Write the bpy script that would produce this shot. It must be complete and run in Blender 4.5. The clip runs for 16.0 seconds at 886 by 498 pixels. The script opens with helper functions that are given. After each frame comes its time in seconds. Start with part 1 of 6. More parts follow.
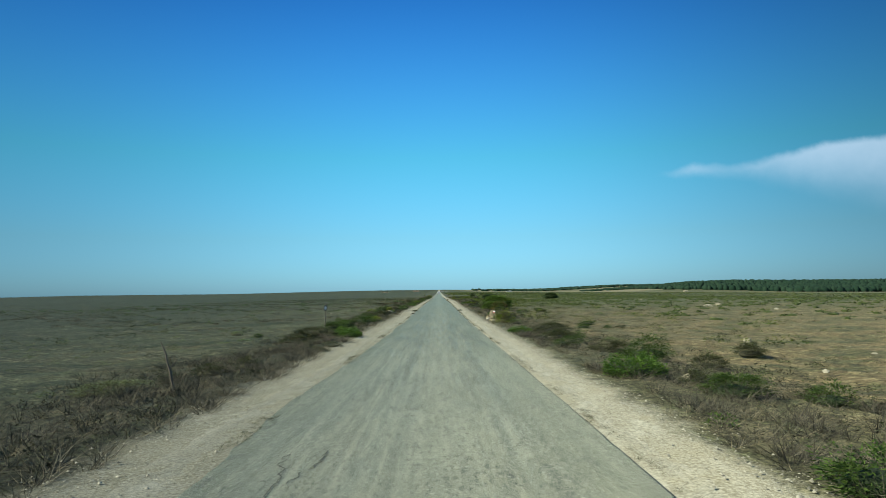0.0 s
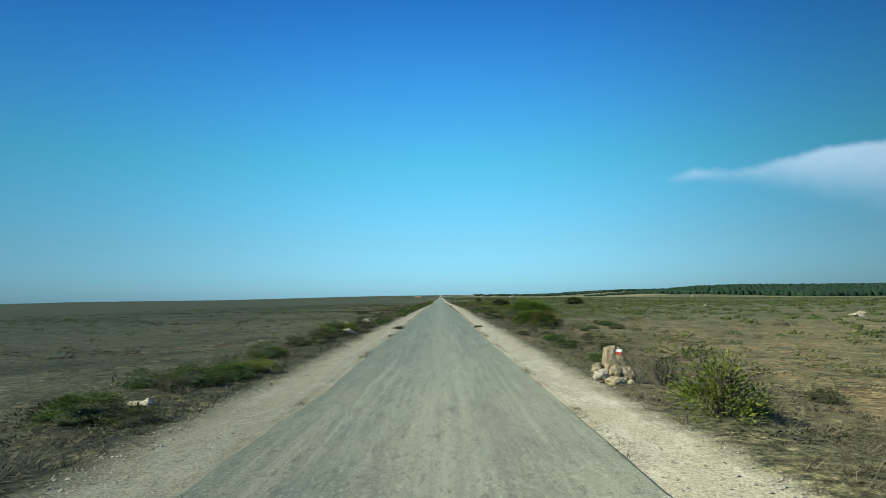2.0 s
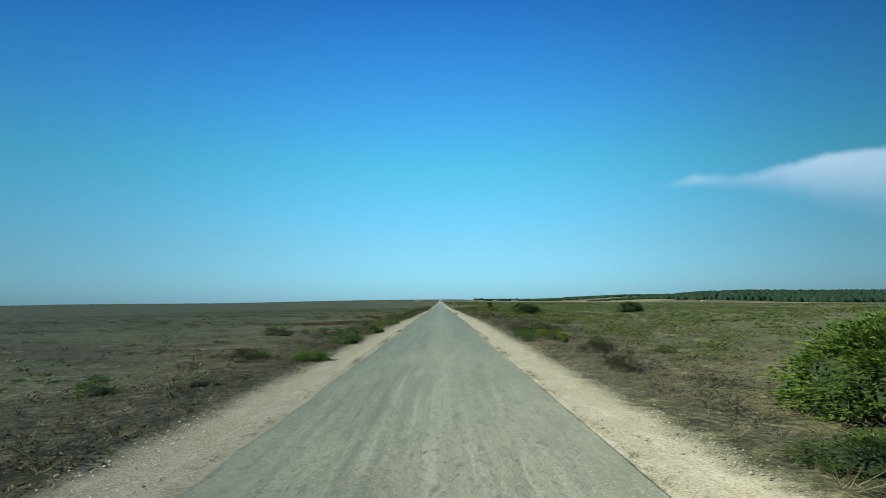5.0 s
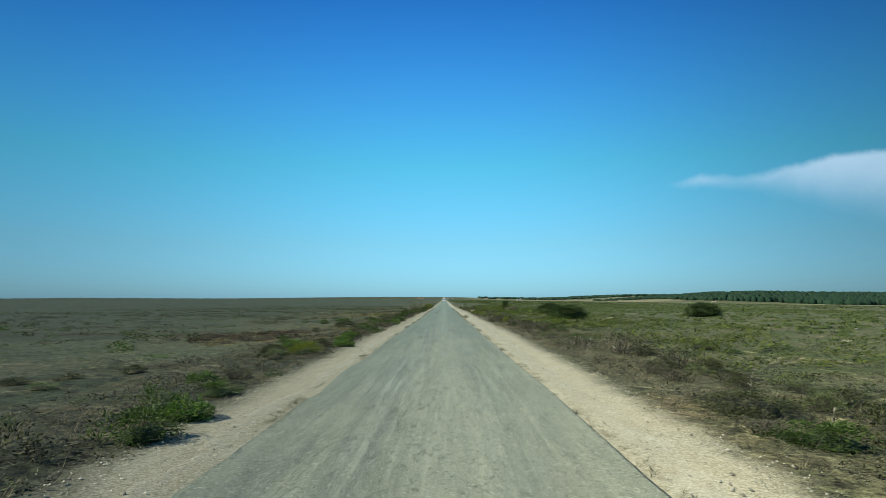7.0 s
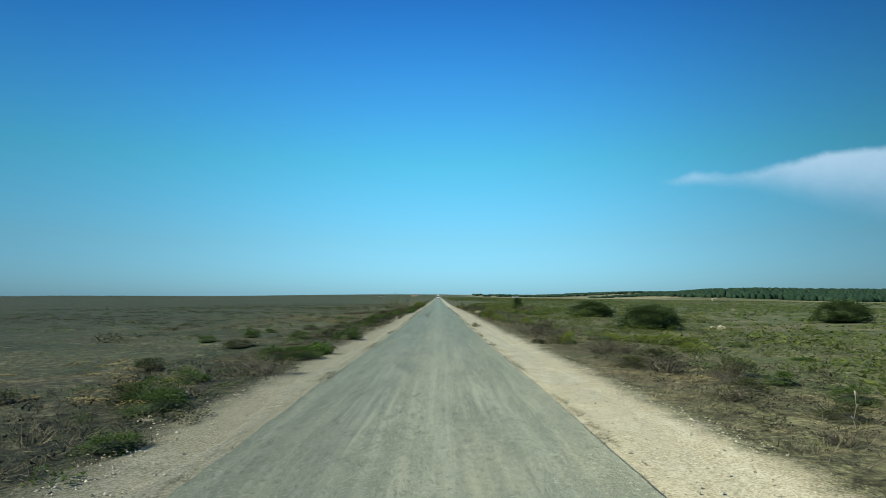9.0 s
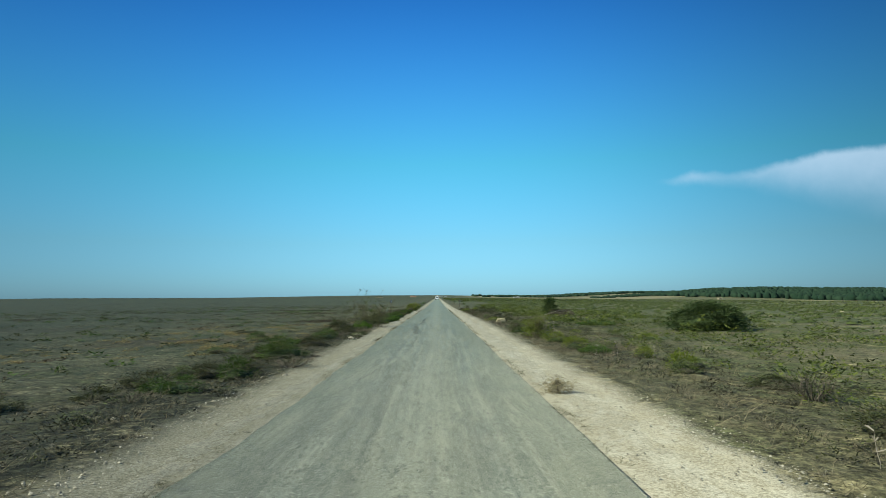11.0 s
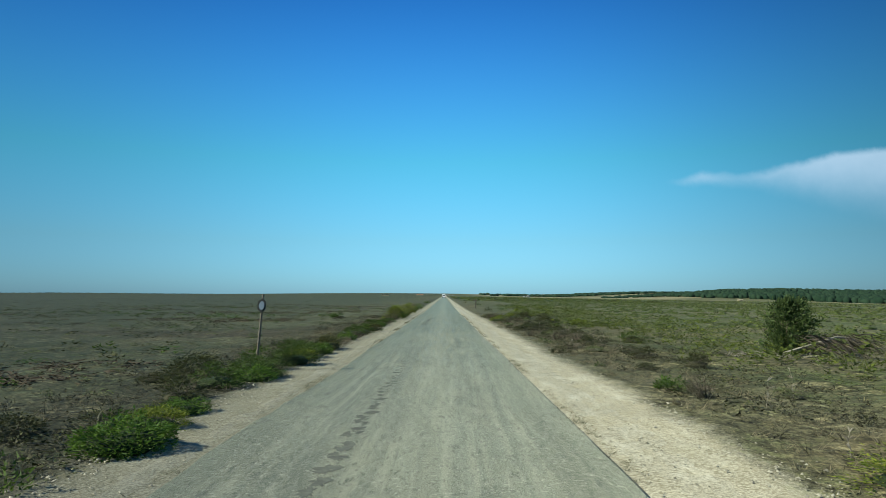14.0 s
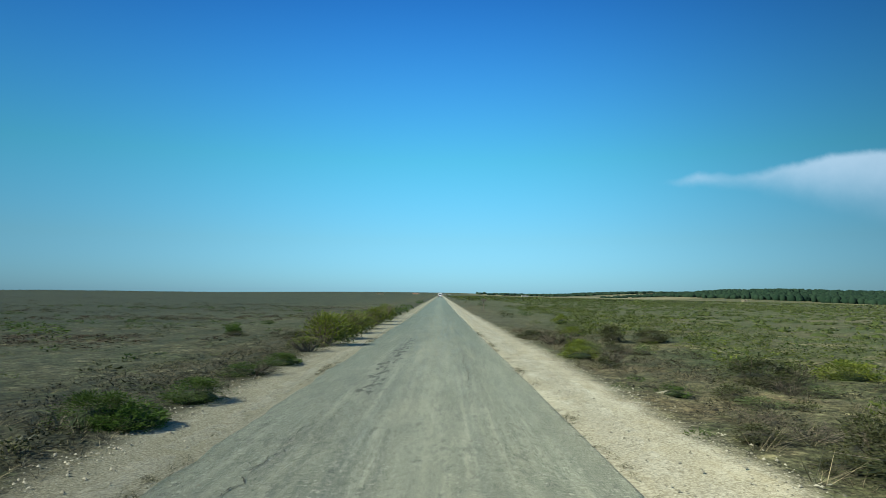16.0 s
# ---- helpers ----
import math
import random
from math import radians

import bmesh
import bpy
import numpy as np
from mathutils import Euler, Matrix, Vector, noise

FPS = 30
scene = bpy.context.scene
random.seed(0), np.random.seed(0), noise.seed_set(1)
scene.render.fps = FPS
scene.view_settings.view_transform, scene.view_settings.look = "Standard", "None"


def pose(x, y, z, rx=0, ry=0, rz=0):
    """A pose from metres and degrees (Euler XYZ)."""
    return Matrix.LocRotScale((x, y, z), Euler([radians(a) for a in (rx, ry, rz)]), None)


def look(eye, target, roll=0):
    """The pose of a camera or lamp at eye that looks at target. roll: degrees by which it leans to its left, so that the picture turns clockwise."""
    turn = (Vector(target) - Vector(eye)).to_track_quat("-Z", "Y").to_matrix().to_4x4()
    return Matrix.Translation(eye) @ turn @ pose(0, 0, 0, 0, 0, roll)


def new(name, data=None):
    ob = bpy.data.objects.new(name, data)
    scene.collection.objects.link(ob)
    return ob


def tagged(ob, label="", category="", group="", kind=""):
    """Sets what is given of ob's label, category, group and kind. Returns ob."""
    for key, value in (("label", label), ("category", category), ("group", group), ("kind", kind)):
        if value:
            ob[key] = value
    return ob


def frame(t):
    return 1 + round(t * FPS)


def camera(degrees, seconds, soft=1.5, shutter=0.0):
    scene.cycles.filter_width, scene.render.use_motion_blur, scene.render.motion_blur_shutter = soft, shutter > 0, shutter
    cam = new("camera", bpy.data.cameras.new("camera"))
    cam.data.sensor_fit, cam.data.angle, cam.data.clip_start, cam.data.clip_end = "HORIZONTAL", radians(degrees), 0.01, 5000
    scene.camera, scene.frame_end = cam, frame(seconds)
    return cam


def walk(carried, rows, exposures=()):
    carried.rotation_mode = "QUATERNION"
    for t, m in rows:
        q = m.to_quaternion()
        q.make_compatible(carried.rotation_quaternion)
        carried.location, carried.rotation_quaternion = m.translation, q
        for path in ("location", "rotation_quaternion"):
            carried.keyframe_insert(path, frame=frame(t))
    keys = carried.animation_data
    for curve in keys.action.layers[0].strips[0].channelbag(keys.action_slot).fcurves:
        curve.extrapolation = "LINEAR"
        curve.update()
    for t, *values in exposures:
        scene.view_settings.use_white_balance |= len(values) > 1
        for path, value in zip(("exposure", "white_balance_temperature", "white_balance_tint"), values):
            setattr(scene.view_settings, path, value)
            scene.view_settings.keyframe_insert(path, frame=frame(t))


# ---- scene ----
cam = camera(68.0, 16.0, soft=0.6)
PATH = [
    (0.0, (0.130, -0.01, 1.871), (0.204, 9.967, 2.506), -1.00),
    (0.5, (0.130, 6.29, 1.821), (0.194, 16.268, 2.538), -1.18),
    (1.0, (0.130, 12.62, 1.771), (0.192, 22.596, 2.467), -1.01),
    (1.5, (0.130, 18.98, 1.721), (0.193, 28.950, 2.443), -1.05),
    (2.0, (0.130, 25.48, 1.670), (0.181, 35.453, 2.388), -1.16),
    (2.5, (0.130, 32.17, 1.619), (0.167, 42.144, 2.354), -1.04),
    (3.0, (0.130, 39.01, 1.566), (0.179, 48.978, 2.327), -0.91),
    (3.5, (0.130, 45.46, 1.555), (0.167, 55.429, 2.330), -0.98),
    (4.0, (0.130, 51.69, 1.551), (0.206, 61.655, 2.334), -0.98),
    (6.5, (0.130, 82.45, 1.516), (0.106, 92.417, 2.287), -0.40),
    (7.0, (0.130, 88.55, 1.502), (0.116, 98.524, 2.251), -0.18),
    (7.5, (0.130, 94.62, 1.488), (0.132, 104.592, 2.237), -0.39),
    (8.0, (0.130, 100.71, 1.473), (0.182, 110.684, 2.217), -0.21),
    (8.5, (0.130, 106.78, 1.443), (0.210, 116.751, 2.174), -0.33),
    (9.0, (0.130, 112.98, 1.412), (0.205, 122.953, 2.121), -0.24),
    (11.5, (0.250, 143.86, 1.223), (0.339, 153.831, 1.945), -0.67),
    (12.0, (0.256, 150.04, 1.181), (0.325, 160.011, 1.903), -0.85),
    (12.5, (0.261, 156.39, 1.170), (0.331, 166.369, 1.879), -0.59),
    (13.0, (0.267, 162.93, 1.159), (0.350, 172.904, 1.890), -0.56),
    (13.5, (0.272, 169.61, 1.147), (0.331, 179.582, 1.870), -0.36),
    (14.0, (0.278, 176.17, 1.131), (0.256, 186.149, 1.828), 0.09),
    (14.5, (0.283, 182.68, 1.092), (0.273, 192.659, 1.802), 0.27),
    (15.0, (0.289, 189.27, 1.053), (0.319, 199.248, 1.737), 0.14),
    (15.5, (0.294, 195.87, 1.014), (0.341, 205.849, 1.697), -0.11),
    (16.0, (0.300, 202.31, 0.978), (0.332, 212.282, 1.662), 0.35),
]
walk(cam, [(t, look(eye, target, roll)) for t, eye, target, roll in PATH])

# ---- light ----
scene.view_settings.exposure = 0.95
SUN_EL, SUN_AZ = radians(37), radians(252)
world = bpy.data.worlds.new("world")
scene.world = world
world.use_nodes = True
wn, wl = world.node_tree.nodes, world.node_tree.links
wn.clear()


def wnode(kind, **values):
    n = wn.new(kind)
    for key, value in values.items():
        n.inputs[int(key[1:])].default_value = value
    return n


def wmath(op, a, b=None, c=None):
    n = wn.new("ShaderNodeMath")
    n.operation = op
    for k, v in enumerate((a, b, c)):
        if v is None:
            continue
        if isinstance(v, (int, float)):
            n.inputs[k].default_value = v
        else:
            wl.new(v, n.inputs[k])
    return n.outputs[0]


sky = wn.new("ShaderNodeTexSky")
sky.sky_type = "NISHITA"
sky.sun_disc = False
sky.sun_elevation, sky.sun_rotation = SUN_EL, 2 * math.pi - SUN_AZ
sky.air_density, sky.dust_density, sky.ozone_density = 1.0, 0.3, 2.5
# one long thin cloud low in the sky
coord = wn.new("ShaderNodeTexCoord")
axes = wn.new("ShaderNodeSeparateXYZ")
wl.new(coord.outputs["Generated"], axes.inputs[0])
ahead = wmath("MAXIMUM", axes.outputs[1], 0.05)
# the deep cyan-blue of clear dry air, paler towards the horizon
haze = wn.new("ShaderNodeValToRGB")
stops = haze.color_ramp.elements
for e, (at, c) in zip([stops[0], stops.new(0.08), stops.new(0.2), stops[-1]], ((0.0, (0.25, 0.54, 0.93)), (0.08, (0.25, 0.52, 0.66)), (0.2, (0.175, 0.60, 0.63)), (0.45, (0.104, 0.565, 1.08)))):
    e.position, e.color = at, (*c, 1)
wl.new(axes.outputs[2], haze.inputs[0])
sat = wn.new("ShaderNodeMix")
sat.data_type, sat.blend_type = "RGBA", "MULTIPLY"
sat.inputs[0].default_value = 1.0
# clearest ahead, a little duller to the sides
clear = wn.new("ShaderNodeValToRGB")
clear.color_ramp.interpolation = "EASE"
for e, (at, v) in zip([clear.color_ramp.elements[0], clear.color_ramp.elements.new(0.6), clear.color_ramp.elements[-1]], ((0.2, 0.58), (0.6, 1.0), (0.85, 0.74))):
    e.position, e.color = at, (v, v, v, 1)
wl.new(wmath("MULTIPLY_ADD", axes.outputs[0], 0.5, 0.5), clear.inputs[0])
# palest a hand above the horizon, deepening upwards and away from the sun's side
side, rise = axes.outputs[0], wmath("MAXIMUM", axes.outputs[2], 0.0)
deep_x = wmath("MULTIPLY", side, wmath("MULTIPLY_ADD", side, -2.0, wmath("MULTIPLY_ADD", rise, -2.366, -0.052)))
deep_z = wmath("MULTIPLY", rise, wmath("MULTIPLY_ADD", rise, -12.516, 4.797))
depth = wmath("MINIMUM", wmath("MAXIMUM", wmath("ADD", wmath("ADD", deep_x, deep_z), 0.011), -0.95), 0.5)
gain = wn.new("ShaderNodeCombineColor")
for k in range(3):
    wl.new(wmath("POWER", 2.0, depth), gain.inputs[k])
tint = wn.new("ShaderNodeMix")
tint.data_type, tint.blend_type = "RGBA", "MULTIPLY"
tint.inputs[0].default_value = 1.0
shade = wn.new("ShaderNodeMix")
shade.data_type, shade.blend_type = "RGBA", "MULTIPLY"
shade.inputs[0].default_value = 1.0
wl.new(clear.outputs[0], shade.inputs[6]), wl.new(gain.outputs[0], shade.inputs[7])
wl.new(haze.outputs[0], tint.inputs[6]), wl.new(shade.outputs[2], tint.inputs[7])
wl.new(sky.outputs[0], sat.inputs[6]), wl.new(tint.outputs[2], sat.inputs[7])
cu, cv = wmath("DIVIDE", axes.outputs[0], ahead), wmath("DIVIDE", axes.outputs[2], ahead)
flat = wn.new("ShaderNodeCombineXYZ")
wl.new(cu, flat.inputs[0]), wl.new(cv, flat.inputs[1])
wisp = wnode("ShaderNodeTexNoise", i2=26.0, i3=5.0, i4=0.6)
wl.new(flat.outputs[0], wisp.inputs[0])
wob = wmath("MULTIPLY_ADD", wisp.outputs[0], 0.016, -0.008)
cvw = wmath("ADD", cv, wob)
along = wmath("MULTIPLY_ADD", cu, 1.0 / 0.6, -0.32 / 0.6)


def edge(stops):
    ramp = wn.new("ShaderNodeValToRGB")
    el = ramp.color_ramp.elements
    while len(el) < len(stops):
        el.new(0.5)
    for e, (at, v) in zip(el, stops):
        e.position, e.color = (at - 0.32) / 0.6, (v * 3, v * 3, v * 3, 1)
    wl.new(along, ramp.inputs[0])
    return wmath("DIVIDE", ramp.outputs[0], 3.0)


top = edge([(0.33, 0.171), (0.395, 0.191), (0.47, 0.189), (0.6, 0.222), (0.7, 0.232), (0.9, 0.2)])
low = edge([(0.33, 0.171), (0.38, 0.166), (0.45, 0.165), (0.55, 0.14), (0.7, 0.1), (0.9, 0.12)])
up = wn.new("ShaderNodeMapRange")
up.interpolation_type = "SMOOTHSTEP"
wl.new(wmath("SUBTRACT", top, cvw), up.inputs[0])
up.inputs[1].default_value, up.inputs[2].default_value = -0.002, 0.014
down = wn.new("ShaderNodeMapRange")
down.interpolation_type = "SMOOTHSTEP"
wl.new(wmath("SUBTRACT", cvw, low), down.inputs[0])
down.inputs[1].default_value = -0.004
wl.new(wmath("MAXIMUM", wmath("MULTIPLY_ADD", along, 0.2, 0.0), 0.012), down.inputs[2])
start = wn.new("ShaderNodeMapRange")
wl.new(cu, start.inputs[0])
start.inputs[1].default_value, start.inputs[2].default_value = 0.325, 0.40
body = wnode("ShaderNodeTexNoise", i2=9.0, i3=4.0, i4=0.55)
wl.new(flat.outputs[0], body.inputs[0])
mask = wmath("MULTIPLY", wmath("MULTIPLY", up.outputs[0], down.outputs[0]), wmath("MULTIPLY", start.outputs[0], wmath("MULTIPLY_ADD", body.outputs[0], 0.5, 0.55)))
mask = wmath("MULTIPLY", wmath("MINIMUM", mask, 1.0), CLOUD_COVER := 0.78)
mixed = wn.new("ShaderNodeMix")
mixed.data_type = "RGBA"
wl.new(mask, mixed.inputs[0])
wl.new(sat.outputs[2], mixed.inputs[6])
mixed.inputs[7].default_value = (2.9, 3.8, 4.7, 1)
back = wn.new("ShaderNodeBackground")
back.inputs[1].default_value = 0.107
wl.new(mixed.outputs[2], back.inputs[0])
out = wn.new("ShaderNodeOutputWorld")
wl.new(back.outputs[0], out.inputs[0])

lamp = bpy.data.lights.new("sun", "SUN")
lamp.energy, lamp.angle, lamp.color = 4.6, radians(0.53), (0.94, 0.97, 0.81)
sun = new("sun", lamp)
away = Vector((math.sin(SUN_AZ) * math.cos(SUN_EL), math.cos(SUN_AZ) * math.cos(SUN_EL), math.sin(SUN_EL)))
sun.matrix_world = look(away * 50, (0, 0, 0))

# ---- materials ----


class Mat:
    """A node material with short ways to add and link nodes."""

    def __init__(self, name, rough=0.8, spec=0.3):
        self.m = bpy.data.materials.new(name)
        self.m.use_nodes = True
        self.n, self.l = self.m.node_tree.nodes, self.m.node_tree.links
        self.p = self.n["Principled BSDF"]
        self.p.inputs["Roughness"].default_value = rough
        self.p.inputs["Specular IOR Level"].default_value = spec
        self.c = self.n.new("ShaderNodeTexCoord")

    def put(self, v, socket):
        if isinstance(v, (int, float)):
            socket.default_value = v
        elif isinstance(v, tuple):
            socket.default_value = (*v, 1) if len(v) == 3 and socket.type == "RGBA" else v
        else:
            self.l.new(v, socket)

    def where(self, scale=(1, 1, 1), world=False):
        mp = self.n.new("ShaderNodeMapping")
        if world:
            self.l.new(self.n.new("ShaderNodeNewGeometry").outputs["Position"], mp.inputs[0])
        else:
            self.l.new(self.c.outputs["Object"], mp.inputs[0])
        mp.inputs[3].default_value = scale
        return mp.outputs[0]

    def noise(self, scale, detail=4, rough=0.6, at=None, stretch=(1, 1, 1), world=False):
        t = self.n.new("ShaderNodeTexNoise")
        self.l.new(at or self.where(stretch, world), t.inputs["Vector"])
        t.inputs["Scale"].default_value, t.inputs["Detail"].default_value, t.inputs["Roughness"].default_value = scale, detail, rough
        return t.outputs[0]

    def ramp(self, v, lo, hi, a=0.0, b=1.0):
        r = self.n.new("ShaderNodeMapRange")
        self.put(v, r.inputs[0])
        for k, x in enumerate((lo, hi, a, b)):
            r.inputs[k + 1].default_value = x
        return r.outputs[0]

    def math(self, op, a, b=0.0):
        q = self.n.new("ShaderNodeMath")
        q.operation = op
        self.put(a, q.inputs[0]), self.put(b, q.inputs[1])
        return q.outputs[0]

    def mix(self, f, a, b, how="MIX"):
        q = self.n.new("ShaderNodeMix")
        q.data_type, q.blend_type = "RGBA", how
        self.put(f, q.inputs[0]), self.put(a, q.inputs[6]), self.put(b, q.inputs[7])
        return q.outputs[2]

    def island(self):
        return self.n.new("ShaderNodeNewGeometry").outputs["Random Per Island"]

    def each(self):
        return self.n.new("ShaderNodeObjectInfo").outputs["Random"]

    def xyz(self):
        s = self.n.new("ShaderNodeSeparateXYZ")
        self.l.new(self.n.new("ShaderNodeNewGeometry").outputs["Position"], s.inputs[0])
        return s.outputs

    def colour(self, v):
        self.put(v, self.p.inputs["Base Color"])
        return self

    def dusty(self, sheen, tint=(0.9, 0.86, 0.72)):
        """A rough, dust-covered surface, paler where it is seen at a low angle."""
        self.p.inputs["Diffuse Roughness"].default_value = 1.0
        self.p.inputs["Sheen Weight"].default_value = sheen
        self.p.inputs["Sheen Roughness"].default_value = 0.24
        self.p.inputs["Sheen Tint"].default_value = (*tint, 1)
        return self

    def bump(self, v, strength=0.5, depth=0.02):
        b = self.n.new("ShaderNodeBump")
        b.inputs["Strength"].default_value, b.inputs["Distance"].default_value = strength, depth
        self.put(v, b.inputs["Height"])
        self.l.new(b.outputs[0], self.p.inputs["Normal"])
        return self


def leaf_mat(name, a, b, c, sheer=0.25, rough=0.55, spots=0.0, cut=0.0):
    """Leaves: three colours mixed leaf by leaf and plant by plant, with some light through them. cut: leaflets a metre, where sprigs are broken up into them."""
    k = Mat(name, rough, 0.12)
    col = k.mix(k.ramp(k.island(), 0.1, 0.9), a, b)
    if spots:
        col = k.mix(k.ramp(k.noise(spots, 3, 0.6, world=True), 0.44, 0.58), col, k.mix(0.6, col, c))
    else:
        col = k.mix(k.ramp(k.each(), 0, 1, 0, 0.55), col, c)
    k.colour(col)
    if sheer:
        t = k.n.new("ShaderNodeBsdfTranslucent")
        k.put(col, t.inputs[0])
        s = k.n.new("ShaderNodeMixShader")
        s.inputs[0].default_value = sheer
        k.l.new(k.p.outputs[0], s.inputs[1]), k.l.new(t.outputs[0], s.inputs[2])
        k.l.new(s.outputs[0], k.n["Material Output"].inputs[0])
    if cut:
        whole = s.outputs[0] if sheer else k.p.outputs[0]
        gap = k.n.new("ShaderNodeMixShader")
        k.put(k.ramp(k.noise(cut, 1, 0.5, world=True), 0.535, 0.545), gap.inputs[0])
        k.l.new(whole, gap.inputs[1]), k.l.new(k.n.new("ShaderNodeBsdfTransparent").outputs[0], gap.inputs[2])
        k.l.new(gap.outputs[0], k.n["Material Output"].inputs[0])
    return k.m


def gravel_tones(k):
    """Pale limestone grit, yellower and browner in places, dirtier on the left of the road."""
    grit = k.noise(38.0, 4, 0.8, world=True)
    col = k.mix(k.ramp(grit, 0.38, 0.62), (0.150, 0.134, 0.092), (0.36, 0.335, 0.252))
    col = k.mix(k.ramp(k.noise(1.3, 5, 0.65, world=True), 0.5, 0.74, 0, 0.45), col, (0.28, 0.24, 0.145))
    col = k.mix(k.ramp(k.noise(0.45, 5, 0.7, stretch=(1, 0.5, 1), world=True), 0.56, 0.72, 0, 0.4), col, (0.19, 0.175, 0.11))
    col = k.mix(k.ramp(k.noise(3.0, 4, 0.7, stretch=(1, 0.3, 1), world=True), 0.48, 0.72, 0, 0.6), col, (0.42, 0.405, 0.325))
    col = k.mix(k.ramp(k.noise(70.0, 3, 0.7, world=True), 0.55, 0.64, 0, 0.7), col, (0.10, 0.09, 0.06))
    col = k.mix(k.ramp(k.noise(24.0, 3, 0.65, world=True), 0.55, 0.62, 0, 0.75), col, (0.13, 0.115, 0.075))
    x, y, _ = k.xyz()
    warm = k.math("MULTIPLY", k.ramp(y, 60, 85), k.ramp(y, 150, 120))
    col = k.mix(k.math("MULTIPLY", warm, k.ramp(k.noise(0.6, 4, 0.6, world=True), 0.35, 0.6, 0.15, 0.6)), col, k.mix(k.ramp(grit, 0.38, 0.62), (0.17, 0.142, 0.086), (0.36, 0.322, 0.235)))
    foul = k.math("MULTIPLY", k.ramp(x, -1.6, -2.0), k.math("MULTIPLY", k.ramp(k.noise(2.1, 5, 0.7, world=True), 0.36, 0.56, 0.5, 0.95), k.math("MAXIMUM", k.ramp(y, 110, 130, 0.4, 0.85), k.ramp(y, 75, 45, 0, 0.6))))
    col = k.mix(foul, col, k.mix(k.ramp(grit, 0.38, 0.62), (0.065, 0.062, 0.040), (0.27, 0.25, 0.17)))
    return col, grit


def ground_mat():
    k = Mat("dry_ground", 0.95, 0.1)
    big = k.noise(0.05, 5, 0.6, world=True)
    mid = k.noise(0.5, 6, 0.7, world=True)
    knots = k.noise(2.3, 6, 0.75, world=True)
    hair = k.noise(11.0, 6, 0.85, world=True)
    grit = k.noise(60.0, 3, 0.7, world=True)
    fuzz = k.noise(34.0, 6, 0.8, world=True)
    fine = k.ramp(k.math("ADD", k.math("MULTIPLY", k.math("ADD", hair, fuzz), 0.36), k.math("MULTIPLY", knots, 0.28)), 0.43, 0.57)
    x, y, _ = k.xyz()
    # withered grass, olive moss, bare soil and dark low growth, in patches of a few metres
    clumps = k.noise(0.22, 6, 0.65, stretch=(0.6, 1, 1), world=True)
    bands = k.noise(0.075, 6, 0.65, stretch=(0.35, 1, 1), world=True)
    straw = k.mix(fine, (0.036, 0.034, 0.018), (0.150, 0.134, 0.070))
    olive = k.mix(fine, (0.020, 0.025, 0.011), (0.078, 0.084, 0.040))
    soil = k.mix(fine, (0.074, 0.052, 0.027), (0.240, 0.168, 0.086))
    dark = k.mix(fine, (0.014, 0.016, 0.007), (0.050, 0.052, 0.026))
    col = k.mix(k.ramp(k.math("ADD", k.math("MULTIPLY", mid, 0.5), k.math("MULTIPLY", clumps, 0.5)), 0.46, 0.55), straw, olive)
    col = k.mix(k.ramp(knots, 0.50, 0.62, 0, 0.7), col, dark)
    col = k.mix(k.ramp(clumps, 0.52, 0.62, 0, 0.6), col, dark)
    col = k.mix(k.math("MULTIPLY", k.ramp(knots, 0.44, 0.39), k.ramp(clumps, 0.5, 0.42, 0.2, 0.9)), col, (0.24, 0.22, 0.12))
    bare = k.math("MULTIPLY", k.ramp(k.noise(0.16, 5, 0.6, world=True), 0.54, 0.62), k.ramp(x, -3, 2, 0.35, 0.8))
    dusty = k.math("MULTIPLY", k.math("MULTIPLY", k.ramp(x, 4.0, 6.5), k.ramp(y, 55, 100, 0.85, 0)), k.ramp(mid, 0.44, 0.56, 1.0, 0.25))
    col = k.mix(k.math("MAXIMUM", bare, dusty), col, soil)
    # greener heath on the right-hand plain further on
    wob = k.math("MULTIPLY", k.noise(0.03, 3, 0.5, world=True), 40.0)
    green = k.math("MULTIPLY", k.ramp(k.math("ADD", y, wob), 75, 130), k.ramp(x, 5, 9))
    tan = k.mix(fine, (0.042, 0.036, 0.021), (0.150, 0.126, 0.074))
    leafage = k.mix(fine, (0.016, 0.024, 0.008), (0.080, 0.092, 0.032))
    heath = k.mix(k.ramp(k.math("ADD", k.math("MULTIPLY", knots, 0.4), k.math("MULTIPLY", clumps, 0.6)), 0.46, 0.54), tan, leafage)
    heath = k.mix(k.ramp(k.noise(0.035, 5, 0.7, stretch=(0.25, 1, 1), world=True), 0.48, 0.62, 0, 0.7), heath, leafage)
    col = k.mix(k.math("MULTIPLY", green, 0.9), col, heath)
    # brown heather and yellow straw in long bands on the left-hand plain
    west = k.ramp(x, -8, -4, 1, 0)
    col = k.mix(k.math("MULTIPLY", k.ramp(bands, 0.55, 0.60), k.math("MULTIPLY", west, 0.8)), col, k.mix(fine, (0.022, 0.015, 0.008), (0.085, 0.056, 0.031)))
    col = k.mix(k.math("MULTIPLY", k.ramp(bands, 0.46, 0.41), k.math("MULTIPLY", west, 0.6)), col, k.mix(fine, (0.050, 0.050, 0.025), (0.160, 0.155, 0.082)))
    thatch = k.math("MULTIPLY", k.ramp(k.math("ABSOLUTE", x), 4.5, 6.5, 0.75, 0), k.ramp(mid, 0.42, 0.56, 0.35, 1))
    col = k.mix(thatch, col, k.mix(fine, (0.022, 0.019, 0.011), (0.135, 0.116, 0.066)))
